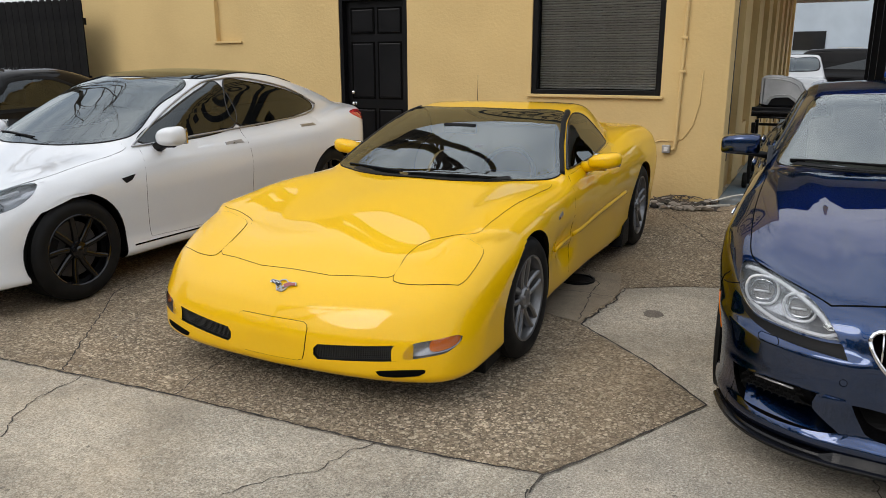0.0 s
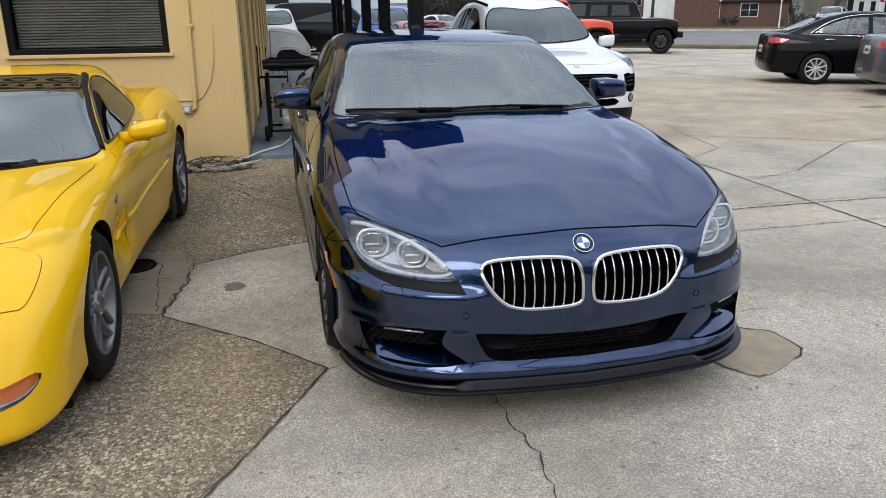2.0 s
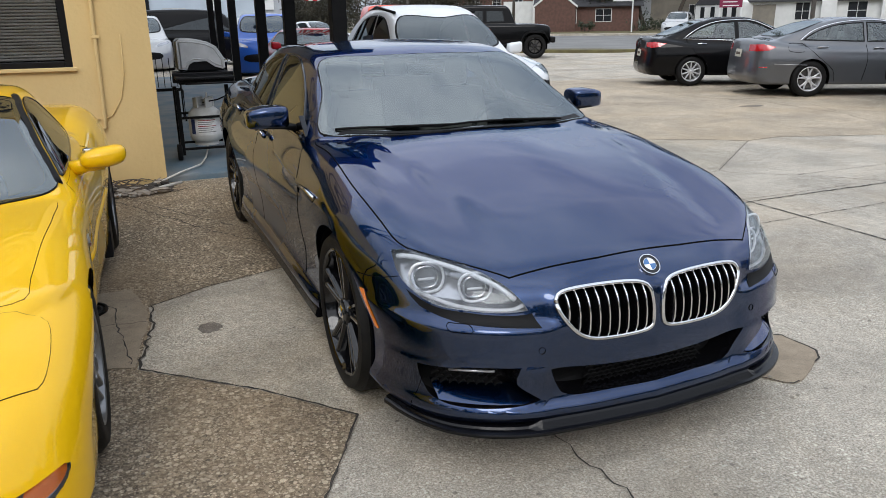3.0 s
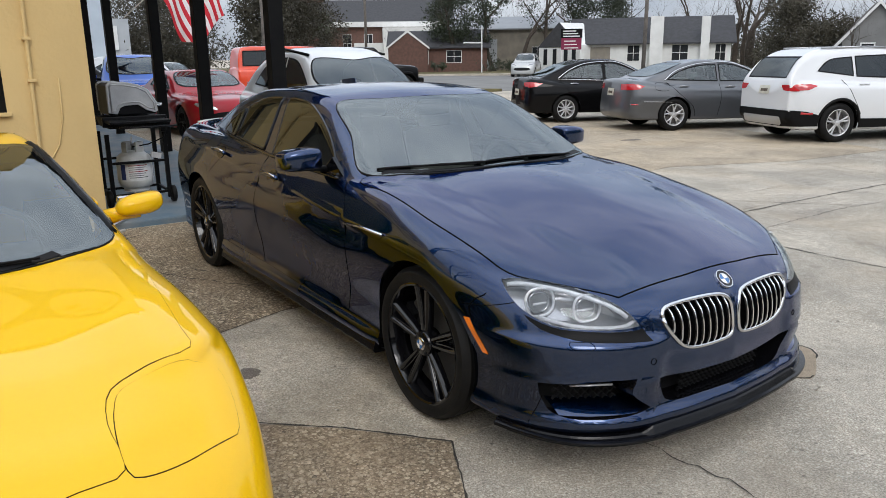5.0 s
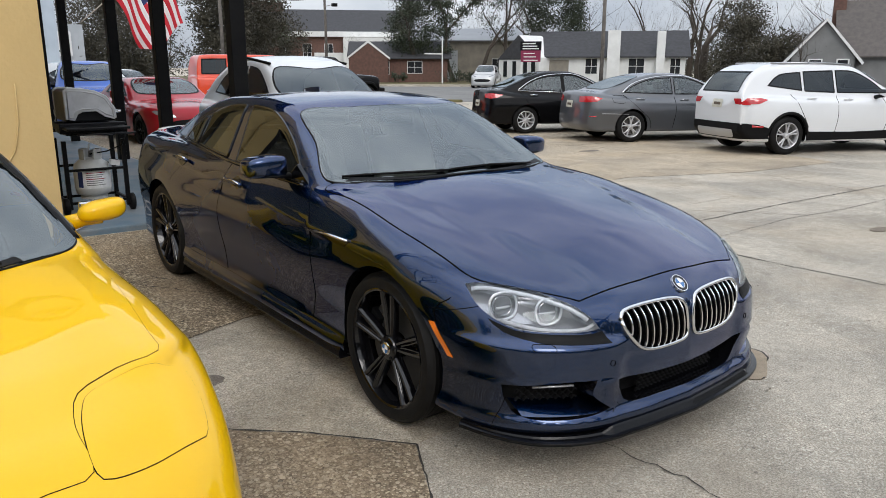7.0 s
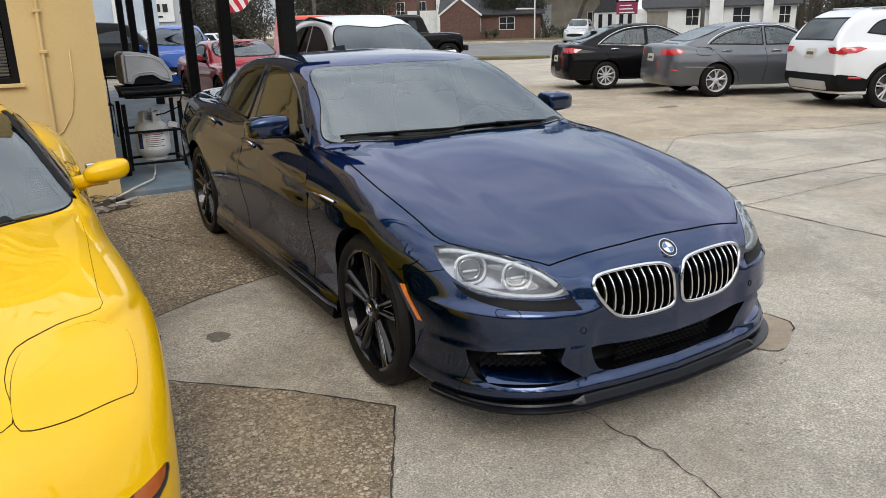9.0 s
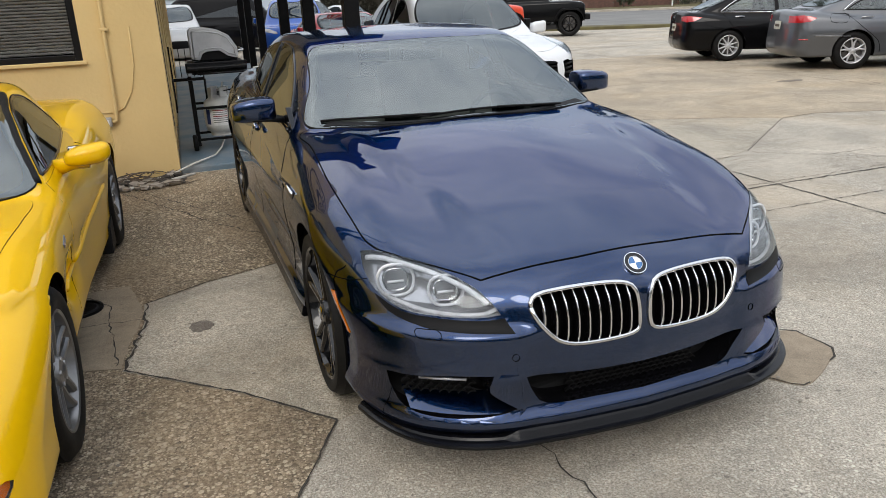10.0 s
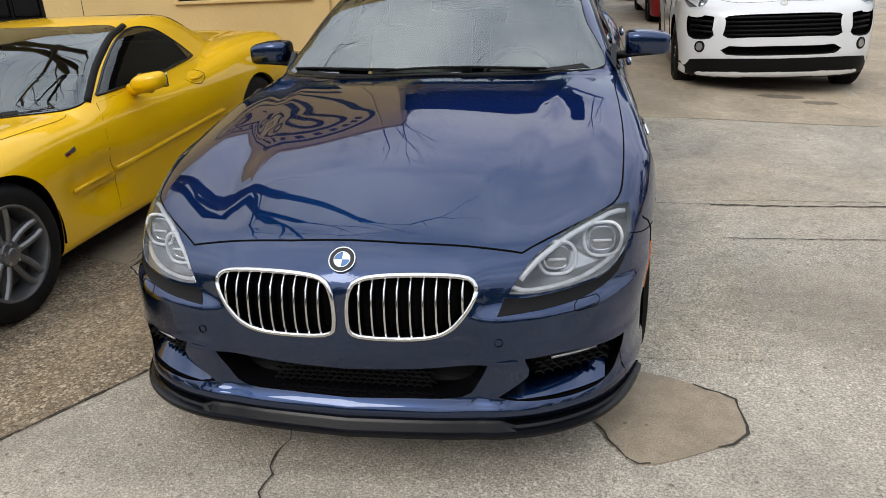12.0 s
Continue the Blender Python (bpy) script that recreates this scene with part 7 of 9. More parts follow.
# rubble, twigs, hose and pipe at the wall's foot
rnd = random.Random(9)
for i in range(46):
    x, y = rnd.uniform(-1.5, -0.88), rnd.uniform(7.58, 7.97)
    r = rnd.uniform(0.02, 0.06)
    bm = bmesh.new()
    bmesh.ops.create_icosphere(bm, subdivisions=1, radius=1)
    for v_ in bm.verts:
        v_.co *= rnd.uniform(0.75, 1.15)
    bmesh.ops.transform(bm, matrix=Matrix.Rotation(rnd.uniform(0, 6), 4, 'Z') @ Matrix.Diagonal((r * rnd.uniform(1, 1.8), r, r * 0.6, 1)), verts=bm.verts)
    o = tagged(part("broken_stone", bm, PALESTONE if i % 3 else JOINT), "piece of broken concrete at the foot of the wall", "stone", "rubble at the wall")
    o.location = (x, y, float(lift(x, y)) + 0.012 + r * 0.3)
bm = bmesh.new()
for i in range(26):
    x, y, a = rnd.uniform(-1.5, -0.95), rnd.uniform(7.65, 7.95), rnd.uniform(-0.6, 0.6)
    z = float(lift(x, y)) + rnd.uniform(0.03, 0.07)
    L = rnd.uniform(0.15, 0.4)
    pts = [(x + L * t * math.cos(a), min(7.98, y + L * t * math.sin(a) + 0.03 * math.sin(t * 5 + i)), z + 0.03 * math.sin(t * 3 + i)) for t in (0, 0.3, 0.6, 1)]
    add_tube(bm, pts, [0.006, 0.005, 0.004, 0.002], 5)
tagged(part("dry_vines", bm, TWIG), "tangle of dry vines and twigs by the wall", "vines", kind="stuff")
tagged(part("white_pipe", tube([(-1.55, 7.55, 0.10), (-1.2, 7.66, 0.105), (-0.95, 7.78, 0.11), (-0.72, 7.95, 0.115)], 0.014, 8), PVC, smooth=True), "thin white pipe lying on the ground", "pipe")
hose = [(-1.6, 7.72, 0.13), (-1.3, 7.76, 0.12), (-1.05, 7.86, 0.12), (-0.9, 7.93, 0.14), (-0.72, 8.05, 0.19), (-0.5, 8.4, 0.19), (-0.42, 8.8, 0.19), (-0.36, 9.2, 0.22), (-0.36, 9.32, 0.5), (-0.3, 9.4, 0.8)]
tagged(part("garden_hose", tube(hose, 0.009, 8), PVC, smooth=True), "pale cable running from the ground to the grill", "cable")
tagged(part("coiled_cable", tube([(-1.18 + 0.11 * math.cos(t) * (1 - t * 0.01), 7.82 + 0.07 * math.sin(t), 0.14 + 0.05 * math.sin(t * 0.5 + 1)) for t in [k * 0.35 for k in range(50)]], 0.006, 6), TWIG, smooth=True), "coil of brown cable on the rubble", "cable")

# ---- gas grill with its bottle ----
GX, GY, GZ = -0.36, 9.1, 0.165
grill = thing("gas_grill", Matrix.Translation((GX, GY, GZ)) @ Matrix.Rotation(radians(0), 4, 'Z'), "black gas grill with a silver-ended hood on the porch", "grill")
cart = bmesh.new()
for sx in (-0.27, 0.27):
    for sy in (-0.24, 0.24):
        lg = part("cart_leg", box((sx - 0.02, sy - 0.02, 0.05), (sx + 0.02, sy + 0.02, 0.72), 0.004), TRIM, grill)
for z in (0.10, 0.42):
    for sy in (-0.24, 0.24):
        part("cross_bar", box((-0.27, sy - 0.012, z), (0.27, sy + 0.012, z + 0.025), 0.003), TRIM, grill)
for sx in (-0.27, 0.27):
    part("cross_bar", box((sx - 0.012, -0.24, 0.10), (sx + 0.012, 0.24, 0.125), 0.003), TRIM, grill)
part("firebox", prism([(-0.24, 0.77), (0.24, 0.77), (0.28, 0.88), (-0.28, 0.88)], -0.26, 0.26, 'y', 0.01), BLACKPOST, grill)
part("control_panel", box((-0.30, -0.30, 0.79), (0.30, -0.26, 0.89), 0.008), BLACKDOOR, grill)
HOODP = [(x * 0.62, z + 0.04) for x, z in [(-0.36, 0.86), (0.36, 0.86), (0.355, 0.97), (0.25, 1.08), (0.10, 1.135), (-0.10, 1.16), (-0.30, 1.165), (-0.36, 1.14)]]
part("hood", prism(HOODP, -0.24, 0.26, 'y', 0.012), BLACKDOOR, grill)
HE = [(x * 0.62, z + 0.04) for x, z in [(-0.37, 0.885), (-0.24, 0.87), (-0.19, 0.93), (-0.12, 0.95), (0.08, 0.955), (0.20, 0.90), (0.33, 0.875), (0.37, 0.89), (0.365, 0.98), (0.25, 1.10), (0.10, 1.15), (-0.10, 1.175), (-0.31, 1.18), (-0.37, 1.15)]]
for y0, y1 in ((-0.275, -0.24), (0.26, 0.295)):
    he = part("hood_end", prism(HE, y0, y1, 'y', 0.006), CASTALU, grill)
    hr = inset([(x, z) for x, z in HE], 0.03)
    part("raised_rib", tube([(x, y0 - 0.002, z) for x, z in hr + hr[:1]], 0.006, 6), CASTALU, he, smooth=True)
part("hood_handle", tube([(0.20, -0.2, 0.97), (0.28, -0.2, 0.99), (0.28, 0.2, 0.99), (0.20, 0.2, 0.97)], 0.014, 8), CHROME, grill, smooth=True)
part("side_shelf", box((-0.28, -0.56, 0.835), (0.28, -0.285, 0.86), 0.006), BLACKDOOR, grill)
part("shelf_rail", tube([(-0.2, -0.58, 0.80), (0.32, -0.58, 0.80)], 0.01, 8), BLACKDOOR, grill, smooth=True)
for sx in (-0.27, 0.27):
    bm = lathe([(0.0, -0.025), (0.07, -0.025), (0.085, -0.018), (0.085, 0.018), (0.07, 0.025), (0.0, 0.025)], 24, 'x')
    bmesh.ops.translate(bm, vec=(sx + (0.035 if sx > 0 else -0.035), -0.24, 0.085), verts=bm.verts)
    part("cart_wheel", bm, RUBBER, grill, smooth=True)
part("gas_hose", tube([(-0.02, -0.1, 0.57), (0.12, -0.2, 0.60), (0.25, -0.27, 0.66), (0.30, -0.28, 0.78)], 0.007, 6), TRIM, grill, smooth=True)
tank = thing("gas_bottle", Matrix.Translation((GX - 0.01, GY - 0.06, GZ + 0.128)) @ Matrix.Diagonal((1.12, 1.12, 1.12, 1)), "pale grey propane bottle with a printed label", "gas bottle")
part("bottle_body", lathe([(0, 0.02), (0.10, 0.0), (0.11, 0.03), (0.14, 0.045), (0.152, 0.10), (0.152, 0.25), (0.14, 0.31), (0.09, 0.35), (0.04, 0.365), (0.0, 0.365)], 40, 'z'), TANKWHITE, tank, smooth=True)
part("foot_ring", lathe([(0.105, 0.0), (0.11, -0.001), (0.11, 0.035)], 32, 'z'), TANKWHITE, tank)
lbl = bmesh.new()
lv = [[lbl.verts.new((0.1535 * math.cos(a), 0.1535 * math.sin(a), z)) for z in (0.10, 0.25)] for a in [-2.6 + k * 0.13 for k in range(16)]]
for a, b in zip(lv, lv[1:]):
    lbl.faces.new((a[0], b[0], b[1], a[1]))
part("paper_label", lbl, BADGEWHITE, tank, smooth=True)
for k in range(7):
    bb = bmesh.new()
    z = 0.235 - k * 0.018
    rr = [[bb.verts.new((0.1545 * math.cos(a), 0.1545 * math.sin(a), zz)) for zz in (z, z + 0.007)] for a in [-2.1 + q * 0.12 for q in range(10 - k % 3)]]
    for a, b in zip(rr, rr[1:]):
        bb.faces.new((a[0], b[0], b[1], a[1]))
    part("label_bar", bb, BADGERED if k in (0, 3) else LAMPGREY, tank)
bb = bmesh.new()
rr = [[bb.verts.new((0.1545 * math.cos(a), 0.1545 * math.sin(a), zz)) for zz in (0.11, 0.25)] for a in [-2.6 + q * 0.1 for q in range(4)]]
for a, b in zip(rr, rr[1:]):
    bb.faces.new((a[0], b[0], b[1], a[1]))
part("label_bar", bb, FLAGBLUE, tank)
for a in (0.4, 2.0, 3.6, 5.2):
    part("collar", box((-0.012, -0.035, 0.35), (0.006, 0.035, 0.44), 0.003, Matrix.Rotation(a, 4, 'Z') @ Matrix.Translation((0.085, 0, 0))), TANKWHITE, tank)
part("valve", tube([(0, 0, 0.35), (0, 0, 0.41), (0.05, 0, 0.42)], 0.02, 10), SATIN, tank, smooth=True)
part("paper_tag", box((0.07, -0.13, 0.32), (0.15, -0.06, 0.37), 0.002, Matrix.Rotation(0.2, 4, 'Y')), BADGEWHITE, tank)
# garden chair of bent wire, behind the grill
chair = thing("wire_chair", Matrix.Translation((-0.62, 12.4, 0.165)), "black wire garden chair on the porch", "chair")
for sx in (-0.22, 0.22):
    part("chair_leg", tube([(sx, -0.22, 0.0), (sx, -0.2, 0.44), (sx, 0.2, 0.44), (sx, 0.26, 0.9)], 0.012, 8), TRIM, chair, smooth=True)
    part("chair_leg", tube([(sx, 0.24, 0.0), (sx, 0.2, 0.44)], 0.012, 8), TRIM, chair, smooth=True)
for k in range(7):
    part("seat_wire", tube([(-0.22, -0.2 + k * 0.065, 0.44), (0.22, -0.2 + k * 0.065, 0.44)], 0.006, 6), TRIM, chair)
for k in range(5):
    part("back_wire", tube([(-0.18 + k * 0.09, 0.21, 0.46), (-0.18 + k * 0.09, 0.26, 0.88)], 0.006, 6), TRIM, chair)

# ---- fence beside the building ----
fence = thing("board_fence", Matrix.Translation((-9.5, 7.6, 0.05)), "black board fence with dog-eared boards", "fence")
brd = None
for k in range(34):
    m = Matrix.Translation((-0.075 - k * 0.152, 0, 0))
    if brd is None:
        brd = part("fence_board", prism([(-0.072, 0), (0.072, 0), (0.072, 2.32), (0.045, 2.36), (-0.045, 2.36), (-0.072, 2.32)], 0, 0.02, 'y'), FENCEW, fence)
        brd.matrix_basis = m
    else:
        alike(brd, m)
for z in (0.4, 1.2, 2.0):
    part("fence_rail", box((-5.3, 0.022, z), (0, 0.06, z + 0.09)), FENCEW, fence)
tagged(part("back_yard", box((-40, 8.6, -0.03), (-10.2, 40, 0.02)), GRASS), "winter grass yard behind the fence", kind="structure")

# ---- other cars ----
def simple_spec(L, H, hw, wb, fo, R, hood, belt, roof_pts, tail_h, tumble=0.4, k=0.1, kr=0.1, sweep=0.2, glass_=()):
    return dict(L=L, H=H, wx=hw - 0.03, belt=belt, cabin=(fo + 0.75, L - 1.2), mirror_y=fo + 1.2,
                w=[(0, hw - 0.1), (0.4, hw - 0.04), (fo, hw - 0.005), (L / 2, hw - 0.015), (fo + wb, hw), (L, hw - 0.1)],
                side=[(0.2, 0.03), (0.4, 0.02), (0.65, 0.0), (belt - 0.1, 0.03), (belt + 0.1, 0.1)],
                top=[(0, hood - 0.14), (0.3, hood - 0.02), (fo + 0.55, belt - 0.02), (L - 1.2, belt + 0.03), (L - 0.1, tail_h), (L, tail_h - 0.04)],
                crown=0.06, bumps=[(fo, hw - 0.18, 0.03, 0.5, 0.15)],
                nose=[(0, 0), (0.4, 0.04), (0.7, 0.15), (0.85, 0.3), (1.0, 0.6)], nosep=[(0.1, 0.08), (0.3, 0.0), (0.6, 0.03), (0.8, 0.12), (1.0, 0.3)],
                tail=[(0, 0), (0.5, 0.03), (0.75, 0.12), (0.9, 0.3), (1.0, 0.5)], tailp=[(0.2, 0.1), (0.4, 0.0), (0.7, 0.02), (1.1, 0.08)],
                bot=[(0, 0.2), (L, 0.24)], k=k, roof=roof_pts, sweep=sweep, rcrown=0.06, crisp=True, gw=[(0, hw - 0.12), (L * 0.6, hw - 0.12), (L, hw - 0.2)], tumble=tumble, kr=kr,
                arches=[(fo, R, R + 0.04), (fo + wb, R, R + 0.04)], glass=list(glass_))


def bg_car(name, s, m, paint, label, R, fo, wb, rim=SATIN, sty=(10, 'plain'), res=0.06, face=None, seat=LEATHER, category="car"):
    ws = [(fo, R, R, R * 0.68, 0.23, sty, rim, rim, TRIM), (fo + wb, R, R, R * 0.68, 0.23, sty, rim, rim, TRIM)]
    return car_base(name, s, m, paint, label, res, ws, face=face, seat_mat=seat, category=category)


def heading(x, y, deg, z=0.0):
    return Matrix.Translation((x, y, z)) @ Matrix.Rotation(radians(deg), 4, 'Z')


def from_rear_wheel(wx, wy, hw, yr, ang):
    """Pose of a car whose near rear wheel touches the ground at (wx, wy)."""
    r = Matrix.Rotation(radians(ang), 4, 'Z')
    off = r @ Vector((-hw, yr, 0))
    return Matrix.Translation((wx - off.x, wy - off.y, 0)) @ r


def both(poly):
    return [poly, [(-x, z) for x, z in poly][::-1]]


def tail_dress(car, sh, L, lamp_side, lamp_rear, plate, paint, belt):
    """Tail lamps that wrap round the corner, plate, handles and door gaps."""
    for sd in (1, -1):
        lp = sh.patch("tail_lamp", smooth_poly(lamp_side, step=0.05, corner=range(len(lamp_side))), 'side', REDLENS, car, off=0.009, side=sd, res=0.03)
    for p in both(lamp_rear):
        sh.patch("tail_lamp", smooth_poly(p, step=0.05, corner=range(len(p))), 'rear', REDLENS, car, off=0.009, res=0.03)
    pl = sh.patch("number_plate", rect(plate[0] - 0.15, plate[1] - 0.075, plate[0] + 0.15, plate[1] + 0.075, 0.01, 0.1), 'rear', PLATE, car, off=0.012, res=0.1)
    sh.patch("plate_bar", rect(plate[0] - 0.10, plate[1] - 0.03, plate[0] + 0.10, plate[1] + 0.02, 0.004, 0.1), 'rear', TWIG, pl, off=0.016, res=0.1)


def doors(car, sh, gaps, handles, mt, hmt):
    for sd in (1, -1):
        for g in gaps:
            sh.line("panel_gap", smooth_poly(g, False, 0.08), 'side', SEAM, car, r=0.005, side=sd)
        for y, z in handles:
            sh.line("door_handle", [(y - 0.1, z), (y, z + 0.008), (y + 0.1, z)], 'side', hmt, car, r=0.014, off=0.022, side=sd)


def mirrors(car, sh, p, paint):
    for sd in (1, -1):
        wing_mirror(car, sh, p, sd, paint, (0.11, 0.08, 0.075))


ANG = 90 - 22
# black compact sedan
sen = simple_spec(4.63, 1.49, 0.88, 2.70, 0.93, 0.325, 0.80, 0.93, [(0.9, 0.85), (1.3, 1.05), (1.9, 1.35), (2.4, 1.48), (2.9, 1.48), (3.4, 1.38), (4.0, 1.13), (4.4, 0.98)], 1.08, glass_=[
    ("windscreen", [(-0.62, 1.4), (0, 1.2), (0.62, 1.4), (0.5, 2.1), (0, 2.0), (-0.5, 2.1)], 'top', CARGLASS), ("rear_window", [(-0.55, 4.05), (0, 4.12), (0.55, 4.05), (0.48, 3.4), (0, 3.32), (-0.48, 3.4)], 'top', PRIVACY),
    ("side_window", [(1.5, 0.99), (1.9, 1.22), (2.3, 1.37), (2.6, 1.38), (2.6, 1.0)], 'side', CARGLASS), ("side_window", [(2.66, 1.0), (2.66, 1.38), (3.1, 1.34), (3.5, 1.2), (3.75, 1.04)], 'side', CARGLASS)])
c_, s_ = bg_car("sedan_car", sen, from_rear_wheel(10.55, 14.5, 0.86, 3.63, ANG), BLACKP, "black compact sedan with silver wheels and red tail lamps", 0.325, 0.93, 2.70, BRIGHTRIM, res=0.032)
tail_dress(c_, s_, 4.63, [(4.2, 0.93), (4.38, 0.955), (4.54, 0.93), (4.52, 0.84), (4.35, 0.86)], [(0.42, 0.95), (0.72, 0.965), (0.72, 0.85), (0.5, 0.86)], (0, 0.72), BLACKP, 0.93)
doors(c_, s_, [[(2.63, 0.95), (2.62, 0.6), (2.66, 0.3)], [(1.55, 0.92), (1.45, 0.6), (1.5, 0.3)], [(3.75, 1.0), (3.55, 0.7), (3.3, 0.45), (3.25, 0.3)]], [(2.42, 0.88), (3.42, 0.90)], BLACKP, CHROME)
for sd in (1, -1):
    s_.line("window_chrome", smooth_poly([(1.45, 0.97), (1.9, 1.245), (2.3, 1.40), (2.65, 1.41), (3.1, 1.37), (3.5, 1.23), (3.8, 1.03)], False, 0.1), 'side', CHROME, c_, r=0.012, off=0.008, side=sd)
    s_.line("window_chrome", [(1.45, 0.97), (2.6, 0.975), (3.8, 1.02)], 'side', CHROME, c_, r=0.01, off=0.008, side=sd)
mirrors(c_, s_, (0.95, 1.7, 1.0), BLACKP)
# grey sedan
gry = simple_spec(4.9, 1.46, 0.93, 2.97, 0.84, 0.335, 0.82, 0.95, [(1.0, 0.9), (1.4, 1.05), (2.0, 1.33), (2.5, 1.45), (3.0, 1.46), (3.5, 1.38), (4.1, 1.18), (4.5, 1.02)], 1.09, glass_=[
    ("windscreen", [(-0.66, 1.55), (0, 1.35), (0.66, 1.55), (0.54, 2.25), (0, 2.1), (-0.54, 2.25)], 'top', CARGLASS), ("rear_window", [(-0.58, 4.2), (0, 4.28), (0.58, 4.2), (0.5, 3.55), (0, 3.45), (-0.5, 3.55)], 'top', PRIVACY),
    ("side_window", [(1.6, 1.0), (2.0, 1.2), (2.4, 1.34), (2.75, 1.36), (2.75, 1.01)], 'side', CARGLASS), ("side_window", [(2.81, 1.01), (2.81, 1.36), (3.3, 1.32), (3.7, 1.2), (3.95, 1.05)], 'side', CARGLASS)])
c_, s_ = bg_car("sedan_car", gry, from_rear_wheel(10.9, 11.55, 0.91, 3.81, ANG), GREYP, "grey metallic sedan with silver five-spoke wheels", 0.335, 0.84, 2.97, BRIGHTRIM, sty=(5, 'split'), seat=GREYLEATHER, res=0.032)
tail_dress(c_, s_, 4.9, [(4.48, 0.93), (4.62, 0.97), (4.80, 0.95), (4.8, 0.85), (4.6, 0.87)], [(0.42, 0.97), (0.76, 0.98), (0.76, 0.86), (0.45, 0.85)], (0, 0.80), GREYP, 0.95)
doors(c_, s_, [[(2.78, 0.96), (2.77, 0.6), (2.82, 0.3)], [(1.65, 0.92), (1.55, 0.6), (1.6, 0.3)], [(3.98, 1.0), (3.7, 0.75), (3.4, 0.5), (3.35, 0.3)], [(3.92, 0.98), (4.22, 0.99), (4.24, 0.86), (3.98, 0.84), (3.92, 0.98)]], [(2.55, 0.88), (3.62, 0.90)], GREYP, SATIN)
for sd in (1, -1):
    s_.line("window_chrome", smooth_poly([(1.55, 0.98), (2.0, 1.225), (2.4, 1.37), (2.8, 1.39), (3.3, 1.35), (3.75, 1.22), (4.0, 1.04)], False, 0.1), 'side', CHROME, c_, r=0.012, off=0.008, side=sd)
    s_.line("body_line", [(4.5, 0.62), (3.9, 0.60)], 'side', SATIN, c_, r=0.008, off=0.004, side=sd)
    s_.line("side_reflector", [(4.62, 0.56), (4.75, 0.56)], 'side', REDLENS, c_, r=0.012, off=0.004, side=sd)
mirrors(c_, s_, (0.99, 1.85, 1.02), GREYP)
# white compact SUV
esc = simple_spec(4.52, 1.68, 0.92, 2.69, 0.88, 0.35, 0.98, 1.05, [(0.8, 0.98), (1.2, 1.2), (1.7, 1.5), (2.2, 1.65), (3.0, 1.68), (3.8, 1.64), (4.15, 1.5), (4.42, 1.12), (4.5, 0.9)], 1.12, 0.32, glass_=[
    ("windscreen", [(-0.66, 1.3), (0, 1.1), (0.66, 1.3), (0.56, 1.95), (0, 1.85), (-0.56, 1.95)], 'top', CARGLASS), ("rear_window", [(-0.56, 1.14), (0.56, 1.14), (0.52, 1.5), (-0.52, 1.5)], 'rear', TINTED),
    ("side_window", [(1.4, 1.1), (1.75, 1.35), (2.1, 1.5), (2.5, 1.52), (2.5, 1.12)], 'side', PRIVACY), ("side_window", [(2.56, 1.12), (2.56, 1.52), (3.2, 1.5), (3.2, 1.15)], 'side', TINTED), ("quarter_window", [(3.26, 1.16), (3.26, 1.49), (3.7, 1.44), (3.95, 1.25)], 'side', TINTED)])
c_, s_ = bg_car("suv_car", esc, from_rear_wheel(11.37, 8.3, 0.90, 3.57, ANG), WHITE, "white compact SUV with black lower trim and red tail lamps", 0.35, 0.88, 2.69, BRIGHTRIM, sty=(5, 'twin'), res=0.032)
tail_dress(c_, s_, 4.52, [(4.02, 1.0), (4.15, 1.03), (4.38, 1.02), (4.40, 0.92), (4.2, 0.93)], [(0.50, 1.02), (0.77, 1.03), (0.77, 0.91), (0.57, 0.93)], (0, 0.92), WHITE, 1.05)
doors(c_, s_, [[(2.53, 1.08), (2.52, 0.7), (2.55, 0.4)], [(1.5, 1.05), (1.4, 0.7), (1.45, 0.4)], [(3.5, 1.1), (3.3, 0.75), (3.15, 0.5)]], [(2.3, 0.98), (3.1, 1.0)], WHITE, WHITE)
for sd in (1, -1):
    s_.patch("sill_cladding", smooth_poly([(1.28, 0.26), (1.28, 0.42), (2.2, 0.40), (3.17, 0.42), (3.17, 0.26)], step=0.1, corner=range(5)), 'side', TRIM, c_, off=0.014, side=sd, res=0.04, skirt=0.014)
    s_.patch("bumper_cladding", smooth_poly([(3.97, 0.30), (3.99, 0.50), (4.2, 0.56), (4.45, 0.58), (4.45, 0.30)], step=0.1, corner=range(5)), 'side', TRIM, c_, off=0.014, side=sd, res=0.04, skirt=0.014)
    s_.line("bumper_reflector", [(4.1, 0.52), (4.3, 0.53)], 'side', REDLENS, c_, r=0.025, off=0.008, side=sd)
s_.patch("bumper_cladding", rect(-0.80, 0.30, 0.80, 0.58, 0.03, 0.1), 'rear', TRIM, c_, off=0.014, res=0.04, skirt=0.012)
s_.patch("skid_plate", rect(-0.55, 0.32, 0.55, 0.46, 0.03, 0.1), 'rear', SILVERP, c_, off=0.022, res=0.04, skirt=0.012)
for sd in (1, -1):
    for yy in (0.88, 3.57):
        s_.line("arch_trim", [(yy + 0.415 * math.cos(a), 0.35 + 0.415 * math.sin(a)) for a in [math.pi * k / 16 for k in range(17)]], 'side', TRIM, c_, r=0.03, off=-0.012, side=sd)
s_.line("roof_rail", [(-0.56, 2.1), (-0.57, 2.9), (-0.52, 3.8)], 'top', SATIN, c_, r=0.018, off=0.03)
s_.line("roof_rail", [(0.56, 2.1), (0.57, 2.9), (0.52, 3.8)], 'top', SATIN, c_, r=0.018, off=0.03)
mirrors(c_, s_, (1.0, 1.62, 1.12), WHITE)


